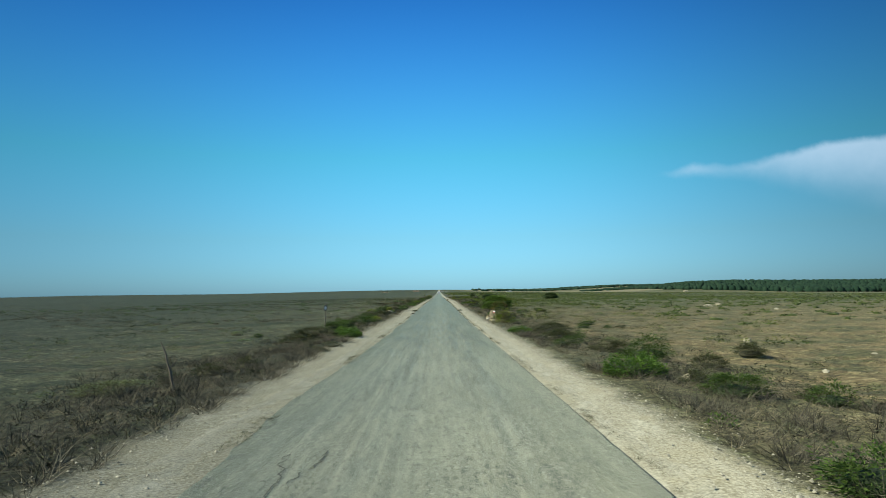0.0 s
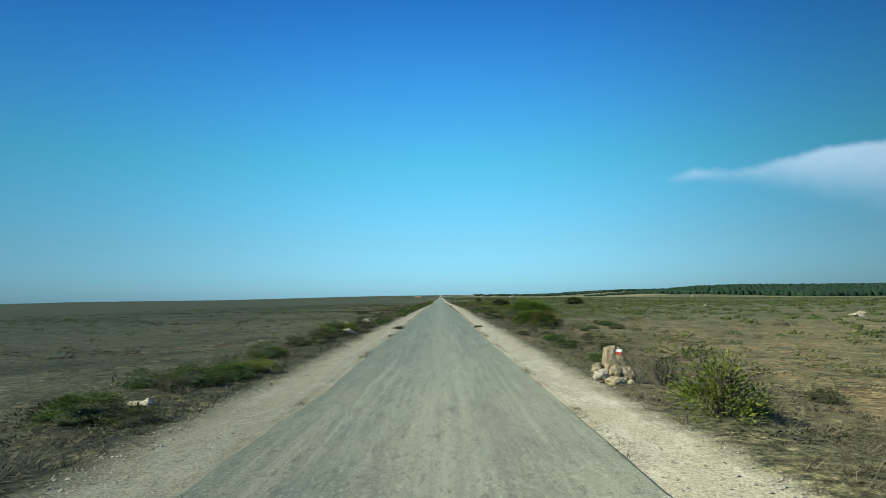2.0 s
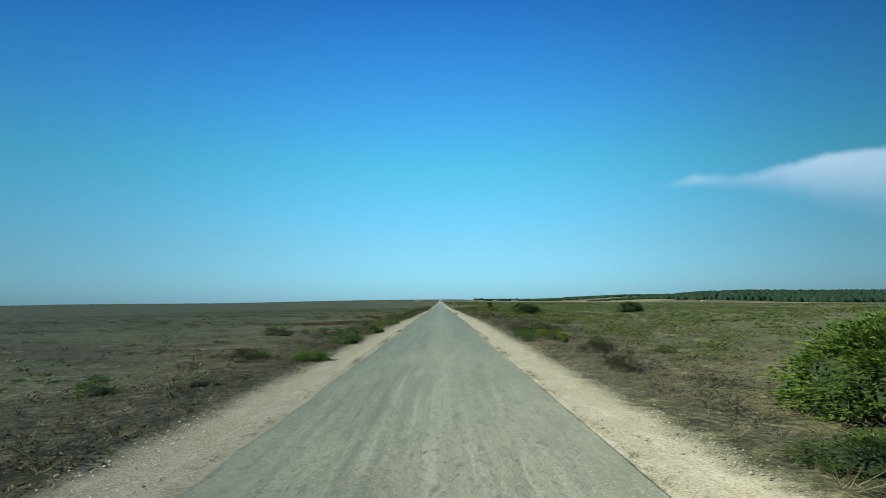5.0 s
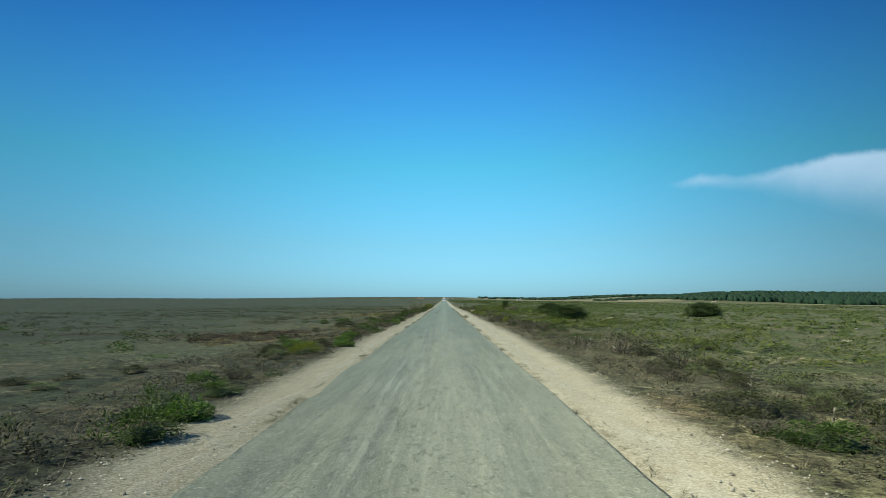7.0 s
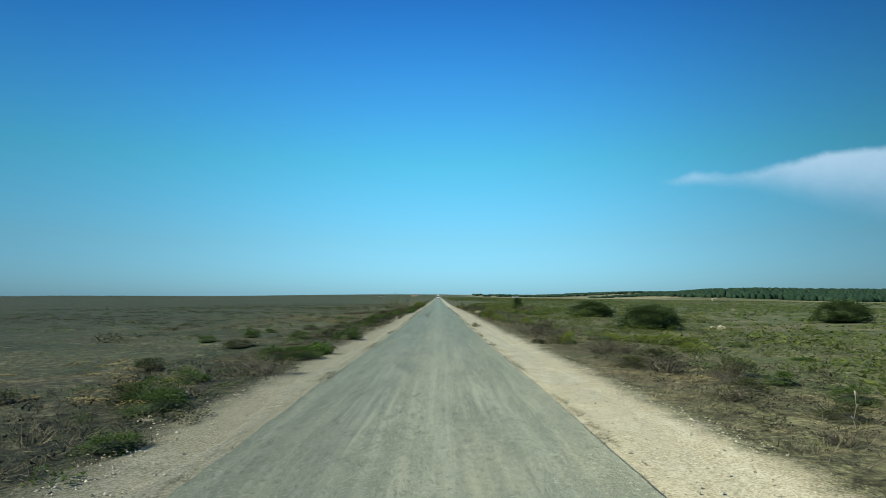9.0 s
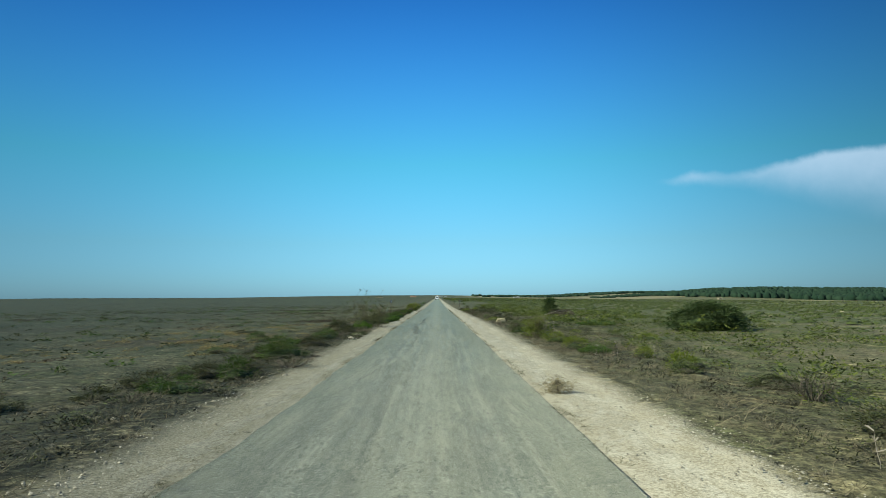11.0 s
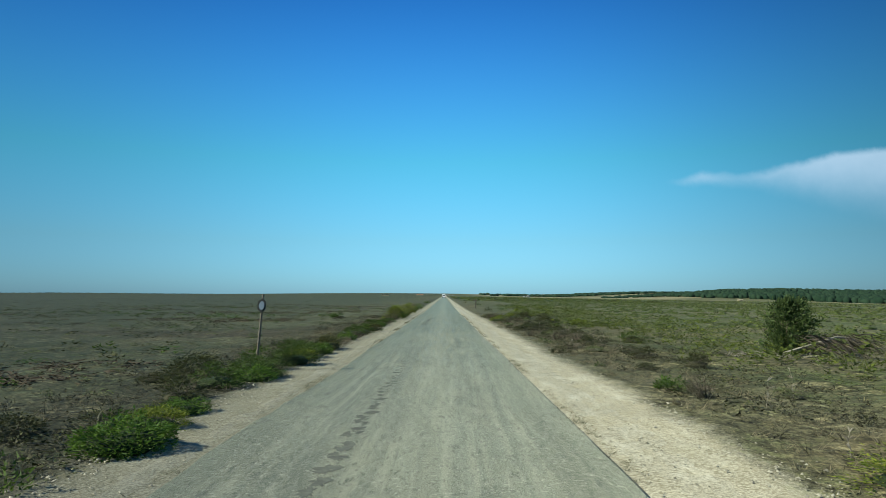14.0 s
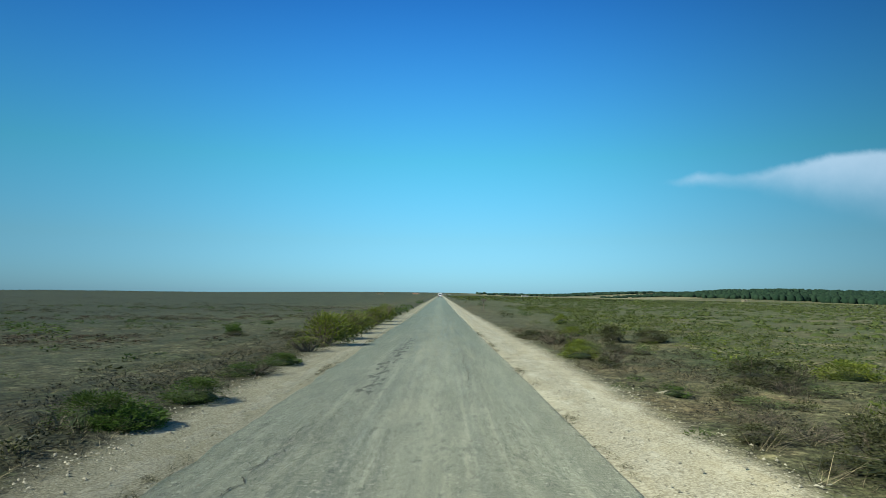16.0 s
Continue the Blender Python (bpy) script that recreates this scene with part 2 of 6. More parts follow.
    verge = k.math("MULTIPLY", k.math("MULTIPLY", k.ramp(x, -2.2, -3.0), k.ramp(x, -6.5, -4)), k.ramp(knots, 0.38, 0.52, 0.35, 0.92))
    col = k.mix(verge, col, k.mix(fine, (0.010, 0.011, 0.006), (0.054, 0.052, 0.030)))
    # olive heath on the left, lens dimming put into its colour further out
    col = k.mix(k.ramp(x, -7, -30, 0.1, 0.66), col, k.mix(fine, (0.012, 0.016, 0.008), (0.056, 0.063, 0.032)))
    col = k.mix(k.ramp(grit, 0.62, 0.72, 0, 0.35), col, (0.17, 0.155, 0.10))
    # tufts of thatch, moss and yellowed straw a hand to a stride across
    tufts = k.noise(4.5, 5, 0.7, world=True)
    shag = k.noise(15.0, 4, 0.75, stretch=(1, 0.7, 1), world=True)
    moss = k.noise(0.8, 5, 0.65, world=True)
    col = k.mix(k.math("MULTIPLY", k.ramp(moss, 0.53, 0.60), k.ramp(tufts, 0.42, 0.56, 0.1, 0.55)), col, k.mix(fine, (0.022, 0.028, 0.011), (0.092, 0.100, 0.042)))
    col = k.mix(k.math("MULTIPLY", k.ramp(moss, 0.45, 0.38), k.ramp(tufts, 0.44, 0.58, 0.0, 0.75)), col, k.mix(fine, (0.075, 0.062, 0.033), (0.25, 0.208, 0.115)))
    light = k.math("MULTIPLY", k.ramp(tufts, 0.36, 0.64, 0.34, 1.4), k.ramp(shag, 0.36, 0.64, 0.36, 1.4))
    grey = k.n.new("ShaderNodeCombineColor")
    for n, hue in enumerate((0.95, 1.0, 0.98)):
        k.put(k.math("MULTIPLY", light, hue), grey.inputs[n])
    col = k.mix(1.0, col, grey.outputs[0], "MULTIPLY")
    # pale stubble fields before the far wood
    field = k.math("MULTIPLY", k.math("MULTIPLY", k.ramp(y, 650, 850), k.ramp(x, 60, 160)), k.ramp(k.noise(0.006, 3, 0.5, stretch=(0.5, 1, 1), world=True), 0.45, 0.5, 0.1, 0.8))
    col = k.mix(field, col, k.mix(fine, (0.10, 0.085, 0.05), (0.21, 0.185, 0.11)))
    # gravel strewn out from the shoulders
    stray = k.math("ADD", k.math("MULTIPLY", k.noise(1.3, 6, 0.8, world=True), 0.9), k.math("ADD", k.math("MULTIPLY", grit, 0.7), k.math("MULTIPLY", fuzz, 0.6)))
    rim_r = k.math("ADD", k.ramp(y, 80, 120, 2.72, 3.10), k.ramp(y, 190, 210, 0, -0.05))
    right = k.ramp(k.math("SUBTRACT", k.math("ADD", k.math("SUBTRACT", x, rim_r), 1.1), stray), -0.22, 0.22, 1, 0)
    rim_l = k.math("ADD", k.ramp(y, 50, 90, 3.05, 2.86), k.ramp(y, 110, 125, 0, 0.05))
    left = k.ramp(k.math("SUBTRACT", k.math("SUBTRACT", k.math("SUBTRACT", 1.1, x), rim_l), stray), -0.25, 0.30, 1, 0)
    tone, _ = gravel_tones(k)
    col = k.mix(k.math("MULTIPLY", right, left), col, tone)
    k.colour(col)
    k.bump(k.math("ADD", k.noise(3.0, 3, 0.5, world=True), k.math("MULTIPLY", k.math("ADD", hair, fuzz), 0.35)), 0.25, 0.05)
    return k.dusty(0.06).m


def gravel_mat():
    k = Mat("limestone_gravel", 0.95, 0.2)
    col, grit = gravel_tones(k)
    x, _, _ = k.xyz()
    away = k.math("MINIMUM", k.math("ABSOLUTE", k.math("SUBTRACT", x, 1.86)), k.math("ABSOLUTE", k.math("ADD", x, 1.97)))
    # patchy darker brown band along both asphalt edges
    edge_band = k.math("ADD", k.math("ADD", away, 0.14), k.math("MULTIPLY", k.noise(1.6, 5, 0.7, world=True), -0.46))
    col = k.mix(k.ramp(edge_band, -0.12, -0.03, 0.75, 0), col, k.mix(k.ramp(grit, 0.35, 0.65), (0.035, 0.034, 0.018), (0.13, 0.118, 0.066)))
    k.colour(col)
    k.bump(grit, 0.6, 0.014)
    return k.dusty(0.22).m


def asphalt_mat():
    k = Mat("dusty_asphalt", 0.85, 0.3)
    x, y, _ = k.xyz()
    # tyre lanes that waver a little along the road
    drift = k.math("MULTIPLY", k.math("SUBTRACT", k.noise(0.13, 3, 0.5, stretch=(0.2, 0.4, 1), world=True), 0.5), 0.5)
    run = k.n.new("ShaderNodeCombineXYZ")
    k.put(k.math("ADD", x, drift), run.inputs[0]), k.put(k.math("MULTIPLY", y, 0.014), run.inputs[1])
    lanes = k.noise(1.7, 3, 0.55, at=run.outputs[0])
    streak = k.noise(8.0, 6, 0.7, at=run.outputs[0])
    pat = k.noise(0.55, 6, 0.7, stretch=(1, 0.35, 1), world=True)
    cloud = k.noise(3.2, 6, 0.75, stretch=(1, 0.13, 1), world=True)
    grit = k.noise(85.0, 3, 0.85, world=True)
    chips = k.noise(30.0, 4, 0.8, world=True)
    stone = k.ramp(k.math("ADD", k.math("MULTIPLY", grit, 0.55), k.math("MULTIPLY", chips, 0.45)), 0.38, 0.62)
    col = k.mix(stone, (0.064, 0.073, 0.050), (0.178, 0.186, 0.132))
    col = k.mix(k.ramp(lanes, 0.44, 0.58, 0, 0.6), col, k.mix(stone, (0.092, 0.106, 0.082), (0.168, 0.186, 0.146)))
    col = k.mix(k.ramp(streak, 0.50, 0.64, 0, 0.6), col, (0.265, 0.258, 0.190))
    col = k.mix(k.ramp(streak, 0.38, 0.49, 0.8, 0), col, (0.066, 0.072, 0.056))
    col = k.mix(k.ramp(pat, 0.46, 0.66, 0, 0.55), col, (0.200, 0.192, 0.130))
    col = k.mix(k.ramp(cloud, 0.48, 0.62, 0, 0.7), col, (0.064, 0.072, 0.050))
    # paler dust down the middle, duller and greener towards the edges
    middle = k.ramp(k.math("ABSOLUTE", k.math("SUBTRACT", k.math("ADD", x, drift), 0.1)), 0.1, 0.6, 0.35, 0)
    col = k.mix(middle, col, (0.230, 0.228, 0.165))
    rim = k.ramp(k.math("ABSOLUTE", k.math("ADD", x, 0.05)), 0.8, 1.8, 0, 0.55)
    col = k.mix(rim, col, k.mix(stone, (0.064, 0.074, 0.046), (0.142, 0.150, 0.099)))
    col = k.mix(k.ramp(k.noise(9.0, 3, 0.6, stretch=(1, 0.28, 1), world=True), 0.60, 0.67, 0, 0.7), col, (0.044, 0.048, 0.036))
    col = k.mix(k.ramp(k.noise(28.0, 2, 0.5, world=True), 0.63, 0.67, 0, 0.7), col, (0.33, 0.32, 0.25))
    col = k.mix(k.ramp(k.noise(21.0, 3, 0.65, stretch=(1, 0.4, 1), world=True), 0.57, 0.64, 0.0, 0.75), col, (0.046, 0.050, 0.036))
    k.colour(k.mix(1.0, col, (0.90, 0.94, 0.92), "MULTIPLY"))
    k.bump(k.math("ADD", grit, chips), 0.8, 0.010)
    return k.dusty(0.34).m


def plain_mat(name, a, b, scale, rough=0.8, bump=0.3, depth=0.01, each=0.0):
    k = Mat(name, rough, 0.3)
    n = k.noise(scale, 5, 0.65)
    col = k.mix(k.ramp(n, 0.3, 0.7), a, b)
    if each:
        col = k.mix(k.ramp(k.each(), 0, 1, 0, each), col, tuple(v * 0.6 for v in a))
    k.colour(col)
    k.bump(n, bump, depth)
    return k.m


def isle_mat(name, a, b, rough=0.9):
    k = Mat(name, rough, 0.2)
    k.colour(k.mix(k.island(), a, b))
    return k.m


M_GROUND, M_GRAVEL, M_ROAD = ground_mat(), gravel_mat(), asphalt_mat()
M_GREEN = leaf_mat("evergreen_leaves", (0.026, 0.050, 0.011), (0.085, 0.132, 0.026), (0.035, 0.056, 0.016), 0.3)
M_MASTIC = leaf_mat("mastic_leaves", (0.045, 0.085, 0.015), (0.135, 0.205, 0.034), (0.06, 0.09, 0.02), 0.3)
M_SPIKY = leaf_mat("fresh_green_leaves", (0.030, 0.072, 0.010), (0.098, 0.168, 0.024), (0.045, 0.08, 0.016), 0.3)
M_YELLOW = leaf_mat("yellow_green_leaves", (0.05, 0.082, 0.013), (0.185, 0.205, 0.028), (0.12, 0.15, 0.025))
M_BLOOM = leaf_mat("yellow_blossom", (0.35, 0.30, 0.03), (0.5, 0.45, 0.05), (0.4, 0.36, 0.04))
M_DARK = leaf_mat("dull_dark_leaves", (0.018, 0.026, 0.010), (0.075, 0.082, 0.03), (0.045, 0.045, 0.02), 0.15)
M_GREY = leaf_mat("grey_green_leaves", (0.055, 0.082, 0.03), (0.155, 0.19, 0.072), (0.10, 0.10, 0.05))
M_RED = leaf_mat("green_leaves_with_red_tips", (0.032, 0.058, 0.012), (0.10, 0.135, 0.03), (0.13, 0.05, 0.026), 0.3, 0.55, 1.3)
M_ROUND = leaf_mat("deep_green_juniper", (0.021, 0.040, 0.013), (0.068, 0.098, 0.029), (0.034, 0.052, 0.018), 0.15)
# solid lump inside a shrub; its dark colour stands for shade between leaves
M_CORE = plain_mat("shaded_leaf_core", (0.010, 0.019, 0.006), (0.036, 0.056, 0.014), 30.0, 0.95, 1.0, 0.06)
# shade among the sprigs is put into this dark inner dome of the heath
M_HEATH_CORE = plain_mat("shaded_heath_core", (0.018, 0.028, 0.007), (0.065, 0.085, 0.02), 25.0, 0.95, 0.6, 0.04)
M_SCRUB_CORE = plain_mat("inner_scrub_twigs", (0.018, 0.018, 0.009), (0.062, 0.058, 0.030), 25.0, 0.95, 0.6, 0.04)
M_STEM = isle_mat("dark_shrub_stems", (0.03, 0.027, 0.018), (0.085, 0.075, 0.05))
M_TWIG = isle_mat("dry_twigs", (0.05, 0.041, 0.03), (0.15, 0.125, 0.095))
M_BARE = isle_mat("bleached_dead_wood", (0.12, 0.105, 0.08), (0.28, 0.25, 0.205))
M_STRAW = isle_mat("straw", (0.06, 0.052, 0.028), (0.30, 0.255, 0.14))
M_HEATH = leaf_mat("heath_leaves", (0.028, 0.048, 0.011), (0.145, 0.175, 0.030), (0.03, 0.036, 0.014), 0.3, 0.55, 0.9, 34.0)
M_FAR_HEATH = leaf_mat("far_heath_leaves", (0.03, 0.048, 0.012), (0.13, 0.155, 0.032), (0.02, 0.026, 0.011), 0.1, 0.55, 0.25, 16.0)
M_SCRUB = leaf_mat("dull_scrub_leaves", (0.016, 0.022, 0.008), (0.082, 0.088, 0.034), (0.014, 0.013, 0.007), 0.1, 0.55, 0.6, 30.0)
M_HEATHER = isle_mat("brown_heather", (0.028, 0.021, 0.014), (0.072, 0.053, 0.034))
M_PEBBLE = isle_mat("limestone_pebbles", (0.10, 0.093, 0.07), (0.34, 0.315, 0.245))
M_STONE = plain_mat("weathered_limestone", (0.16, 0.138, 0.09), (0.35, 0.31, 0.22), 9.0, 0.9, 0.6, 0.03)
M_BROWNSTONE = plain_mat("brown_weathered_limestone", (0.11, 0.085, 0.05), (0.27, 0.225, 0.14), 13.0, 0.9, 0.9, 0.03)
M_SLATE = plain_mat("grey_green_stone", (0.085, 0.12, 0.10), (0.15, 0.19, 0.16), 14.0, 0.85, 0.4, 0.01)
M_PALE = plain_mat("pale_limestone", (0.18, 0.163, 0.118), (0.36, 0.33, 0.25), 11.0, 0.9, 0.6, 0.02)
M_YSTONE = plain_mat("yellow_limestone", (0.20, 0.165, 0.088), (0.38, 0.338, 0.215), 6.0, 0.9, 0.7, 0.03)
M_WOOD = plain_mat("weathered_post_wood", (0.075, 0.062, 0.046), (0.16, 0.14, 0.11), 20.0, 0.85)
M_PLATE = plain_mat("dark_marker_plate", (0.02, 0.02, 0.02), (0.045, 0.045, 0.04), 15.0, 0.6)
M_REFLECT = plain_mat("pale_reflector_disc", (0.13, 0.17, 0.21), (0.20, 0.25, 0.30), 12.0, 0.35)
M_CRACK = plain_mat("dark_crack_filling", (0.035, 0.034, 0.028), (0.08, 0.076, 0.06), 20.0, 0.95)
M_STAIN = plain_mat("bare_bitumen", (0.055, 0.058, 0.046), (0.115, 0.118, 0.092), 14.0, 0.85, 0.5)
M_WHITE = plain_mat("dusty_white_wall", (0.26, 0.26, 0.25), (0.36, 0.36, 0.34), 1.0, 0.8)
M_PAINT = plain_mat("white_trail_paint", (0.70, 0.70, 0.68), (0.82, 0.82, 0.80), 30.0, 0.7)
M_REDPAINT = plain_mat("red_trail_paint", (0.45, 0.03, 0.03), (0.58, 0.05, 0.04), 30.0, 0.7)
M_TILE = plain_mat("terracotta_roof", (0.36, 0.15, 0.09), (0.48, 0.24, 0.15), 2.0, 0.85)
M_GLASS = Mat("dark_window", 0.1, 0.5).colour((0.02, 0.025, 0.03)).m
M_RUBBER = plain_mat("tyre_rubber", (0.02, 0.02, 0.02), (0.035, 0.035, 0.035), 20.0, 0.9)
M_VAN = Mat("white_car_paint", 0.3, 0.5).colour((0.8, 0.8, 0.8)).m
M_LAMP = Mat("red_tail_lamp", 0.3, 0.5).colour((0.35, 0.02, 0.02)).m
M_PINE = leaf_mat("far_pine_crowns", (0.008, 0.022, 0.013), (0.022, 0.042, 0.024), (0.012, 0.028, 0.016), 0.0, 1.0)

# ---- ground ----
PROFILE_Y = (-400, -20, 0, 20, 40, 60, 80, 100, 125, 150, 175, 200, 230, 260, 400)
PROFILE_Z = (0.7, 0.58, 0.42, 0.26, 0.11, 0.10, 0.07, 0.03, -0.10, -0.27, -0.31, -0.46, -0.60, -0.74, -0.8)


def smooth(a):
    return a * a * (3 - 2 * a)


def road_z(y):
    return np.interp(y, PROFILE_Y, PROFILE_Z)


def base_z(x, y):
    """The land without its small bumps: the road's long profile, lower plains on both sides, and the far hills."""
    x, y = np.asarray(x, float), np.asarray(y, float)
    right = np.interp(x, (3.3, 6.5, 15, 60, 200), (0, -0.3, -0.5, -0.5, 0)) * np.interp(y, (60, 110), (1, 0.35))
    left = np.interp(-x, (3.3, 6, 12, 60, 200), (0, -0.12, -0.3, -0.3, 0))
    z = road_z(y) + np.where(x > 0, right, left)
    ridge = smooth(np.clip((x - 330) / 420, 0, 1)) * smooth(np.clip((y - 1090) / 520, 0, 1)) * (21 + 2.0 * np.sin(x / 170))
    west = 7 * np.exp(-(((x + 1450) / 420) ** 2) - ((y - 2600) / 500) ** 2) + 9 * np.exp(-(((x + 260) / 680) ** 2) - ((y - 2900) / 400) ** 2)
    basin = -0.0165 * np.clip(x - 40, 0, 1100) * smooth(np.clip((y + 100) / 300, 0, 1))
    return z + ridge + west + basin


def bumps(x, y):
    """Small unevenness off the road."""
    off = np.clip((np.abs(x + 0.05) - 2.6) / 1.2, 0, 1)
    b = 0.045 * np.sin(1.9 * x + 1.3 * np.sin(0.7 * y)) * np.sin(1.3 * y + 0.8 * np.sin(1.1 * x)) + 0.05 * np.sin(0.43 * x + 1) * np.sin(0.37 * y + 2)
    return off * b


def gz(x, y):
    return float(base_z(x, y) + bumps(np.asarray(x, float), np.asarray(y, float)))


def gza(x, y):
    return base_z(x, y) + bumps(x, y)


def mesh(name, verts, faces, material, smooth_faces=False, second=None, which=None):
    me = bpy.data.meshes.new(name)
    verts = np.asarray(verts, np.float32)
    if isinstance(faces, np.ndarray):
        n, k = faces.shape
        me.vertices.add(len(verts))
        me.vertices.foreach_set("co", verts.ravel())
        me.loops.add(n * k)
        me.loops.foreach_set("vertex_index", faces.ravel().astype(np.int32))
        me.polygons.add(n)
        me.polygons.foreach_set("loop_start", np.arange(0, n * k, k, dtype=np.int32))
        me.update(calc_edges=True)
    else:
        me.from_pydata([tuple(map(float, v)) for v in verts], [], faces)
    me.materials.append(material)
    if second is not None:
        me.materials.append(second)
        me.polygons.foreach_set("material_index", which.astype(np.int32))
    if smooth_faces:
        me.polygons.foreach_set("use_smooth", np.ones(len(me.polygons), bool))
    return me


def bm_mesh(name, bm, material, smooth_faces=False):
    me = bpy.data.meshes.new(name)
    bm.to_mesh(me)
    bm.free()
    me.materials.append(material)
    if smooth_faces:
        me.polygons.foreach_set("use_smooth", np.ones(len(me.polygons), bool))
    return me


def part(name, me, parent, label=""):
    ob = new(name, me)
    ob.parent = parent
    return tagged(ob, label)


def grid_faces(nx, ny):
    i = np.arange(nx - 1)[None, :] + nx * np.arange(ny - 1)[:, None]
    return np.stack([i, i + 1, i + nx + 1, i + nx], -1).reshape(-1, 4)


def spread(stops):
    """Grid lines from (from, to, step) stretches."""
    return np.unique(np.concatenate([np.arange(a, b, s) for a, b, s in stops] + [[stops[-1][1]]]))


def grid(xs, ys):
    x, y = np.meshgrid(xs, ys)
    return x.ravel(), y.ravel()


rng = np.random.default_rng(7)
gx = spread([(-3600, -600, 150), (-600, -100, 50), (-100, -20, 5), (-20, -9, 1), (-9, 10, 0.3), (10, 20, 1), (20, 100, 5), (100, 600, 50), (600, 3600, 100)])
gy = spread([(-1500, -100, 100), (-100, -12, 8), (-12, 245, 0.9), (250, 330, 2), (330, 600, 15), (600, 1300, 50), (1300, 1750, 30), (1750, 4600, 120)])
X, Y = grid(gx, gy)
Z = gza(X, Y)
near = (np.abs(X) < 10) & (Y > -12) & (Y < 250)
Z = Z + np.where(near & (np.abs(X + 0.05) > 2.9), rng.normal(0, 0.014, len(X)), 0)
Z = Z - np.where(np.abs(X + 0.05) < 1.62, 0.09, 0)
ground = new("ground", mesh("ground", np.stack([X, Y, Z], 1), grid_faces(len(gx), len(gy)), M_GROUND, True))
tagged(ground, "dry brown heath plain with straw, bare soil and low scrub", "ground", kind="structure")

ROAD_L, ROAD_R = -1.90, 1.80
ry = spread([(-60, -12, 1.5), (-12, 250, 0.16), (250, 420, 1.0), (420, 2100, 15)])


def wander(y, seed, sizes):
    r = np.random.default_rng(seed)
    w = np.zeros_like(y)
    for amp, length in sizes:
        k = np.arange(y.min() - length, y.max() + 2 * length, length)
        w += np.interp(y, k, r.normal(0, amp, len(k)))
    return w


left_edge = ROAD_L + wander(ry, 1, ((0.04, 3.0), (0.018, 0.6), (0.008, 0.2)))
right_edge = ROAD_R + wander(ry, 2, ((0.012, 4.0), (0.006, 0.7), (0.004, 0.2)))
ACROSS = (0.0, 0.0, 0.012, 0.1, 0.3, 0.5, 0.7, 0.9, 0.988, 1.0, 1.0)
CROWN = (-0.09, 0.0, 0.008, 0.012, 0.018, 0.02, 0.018, 0.014, 0.01, 0.0, -0.09)
rows = [np.stack([left_edge + (right_edge - left_edge) * a, ry, road_z(ry) + c - 0.002], 1) for a, c in zip(ACROSS, CROWN)]
road = new("road", mesh("road", np.stack(rows, 1).reshape(-1, 3), grid_faces(len(ACROSS), len(ry)), M_ROAD, False))
tagged(road, "narrow straight road of worn dusty grey asphalt", "road", kind="structure")


def shoulder(name, inner, outer, seed, label):
    n = 7
    w = outer - inner
    out_line = outer + wander(ry, seed, ((0.10, 2.5), (0.06, 0.7), (0.035, 0.2))) * np.sign(outer)
    lines = []
    side = np.sign(np.mean(outer))
    for k in range(n):
        f = (k - 1) / (n - 2)
        start = inner + 0.19 * side
        x = inner if k == 0 else start + (out_line - start) * f
        rise = (-0.05, -0.010, 0.0, 0.004, 0.004, 0.002, -0.03)[k]
        rough = np.random.default_rng(seed + k).normal(0, 0.002 if k < 2 else 0.006, len(ry))
        lines.append(np.stack([np.broadcast_to(x, ry.shape), ry, base_z(x, ry) + rise + rough], 1))
    if np.mean(outer) < 0:
        lines.reverse()
    ob = new(name, mesh(name, np.stack(lines, 1).reshape(-1, 3), grid_faces(n, len(ry)), M_GRAVEL, True))
    return tagged(ob, label, "road shoulder", kind="structure")


shoulder("shoulder_right", ROAD_R - 0.15, np.interp(ry, (0, 80, 120, 190, 210), (2.3, 2.3, 2.65, 2.65, 2.6)), 11, "pale limestone gravel shoulder beside the asphalt")
shoulder("shoulder_left", ROAD_L + 0.15, np.interp(ry, (0, 50, 90, 110, 125), (-2.5, -2.5, -2.36, -2.36, -2.4)), 31, "narrow strip of dusty gravel beside the asphalt")

# ---- plants: how they grow ----


def tubes(paths, sides=3):
    """One mesh's vertices and faces for many tapered twigs; each path is a list of (point, radius)."""
    vs, fs, base = [], [], 0
    for path in paths:
        pts = [Vector(p) for p, _ in path]
        for i, (p, r) in enumerate(path):
            d = (pts[min(i + 1, len(pts) - 1)] - pts[max(i - 1, 0)]).normalized()
            a = d.orthogonal().normalized()
            b = d.cross(a)
            for s in range(sides):
                t = 2 * math.pi * s / sides
                vs.append(pts[i] + (a * math.cos(t) + b * math.sin(t)) * r)
        for i in range(len(path) - 1):
            for s in range(sides):
                u, v = base + i * sides + s, base + i * sides + (s + 1) % sides
                fs.append((u, v, v + sides, u + sides))
        base += len(path) * sides
    return vs, fs


def leaves(at, way, length, width, r):
    """Narrow pointed leaves at places, pointing along ways."""
    n = len(at)
    way = way / np.maximum(np.linalg.norm(way, axis=1, keepdims=True), 1e-6)
    side = np.cross(way, r.normal(size=(n, 3)))
    side /= np.maximum(np.linalg.norm(side, axis=1, keepdims=True), 1e-6)
    ln, wd = np.reshape(length, (-1, 1)) * np.ones((n, 1)), np.reshape(width, (-1, 1)) * np.ones((n, 1))
    v = np.stack([at - side * wd * 0.5, at + side * wd * 0.5, at + way * ln], 1)
    return v.reshape(-1, 3), np.arange(3 * n).reshape(-1, 3)


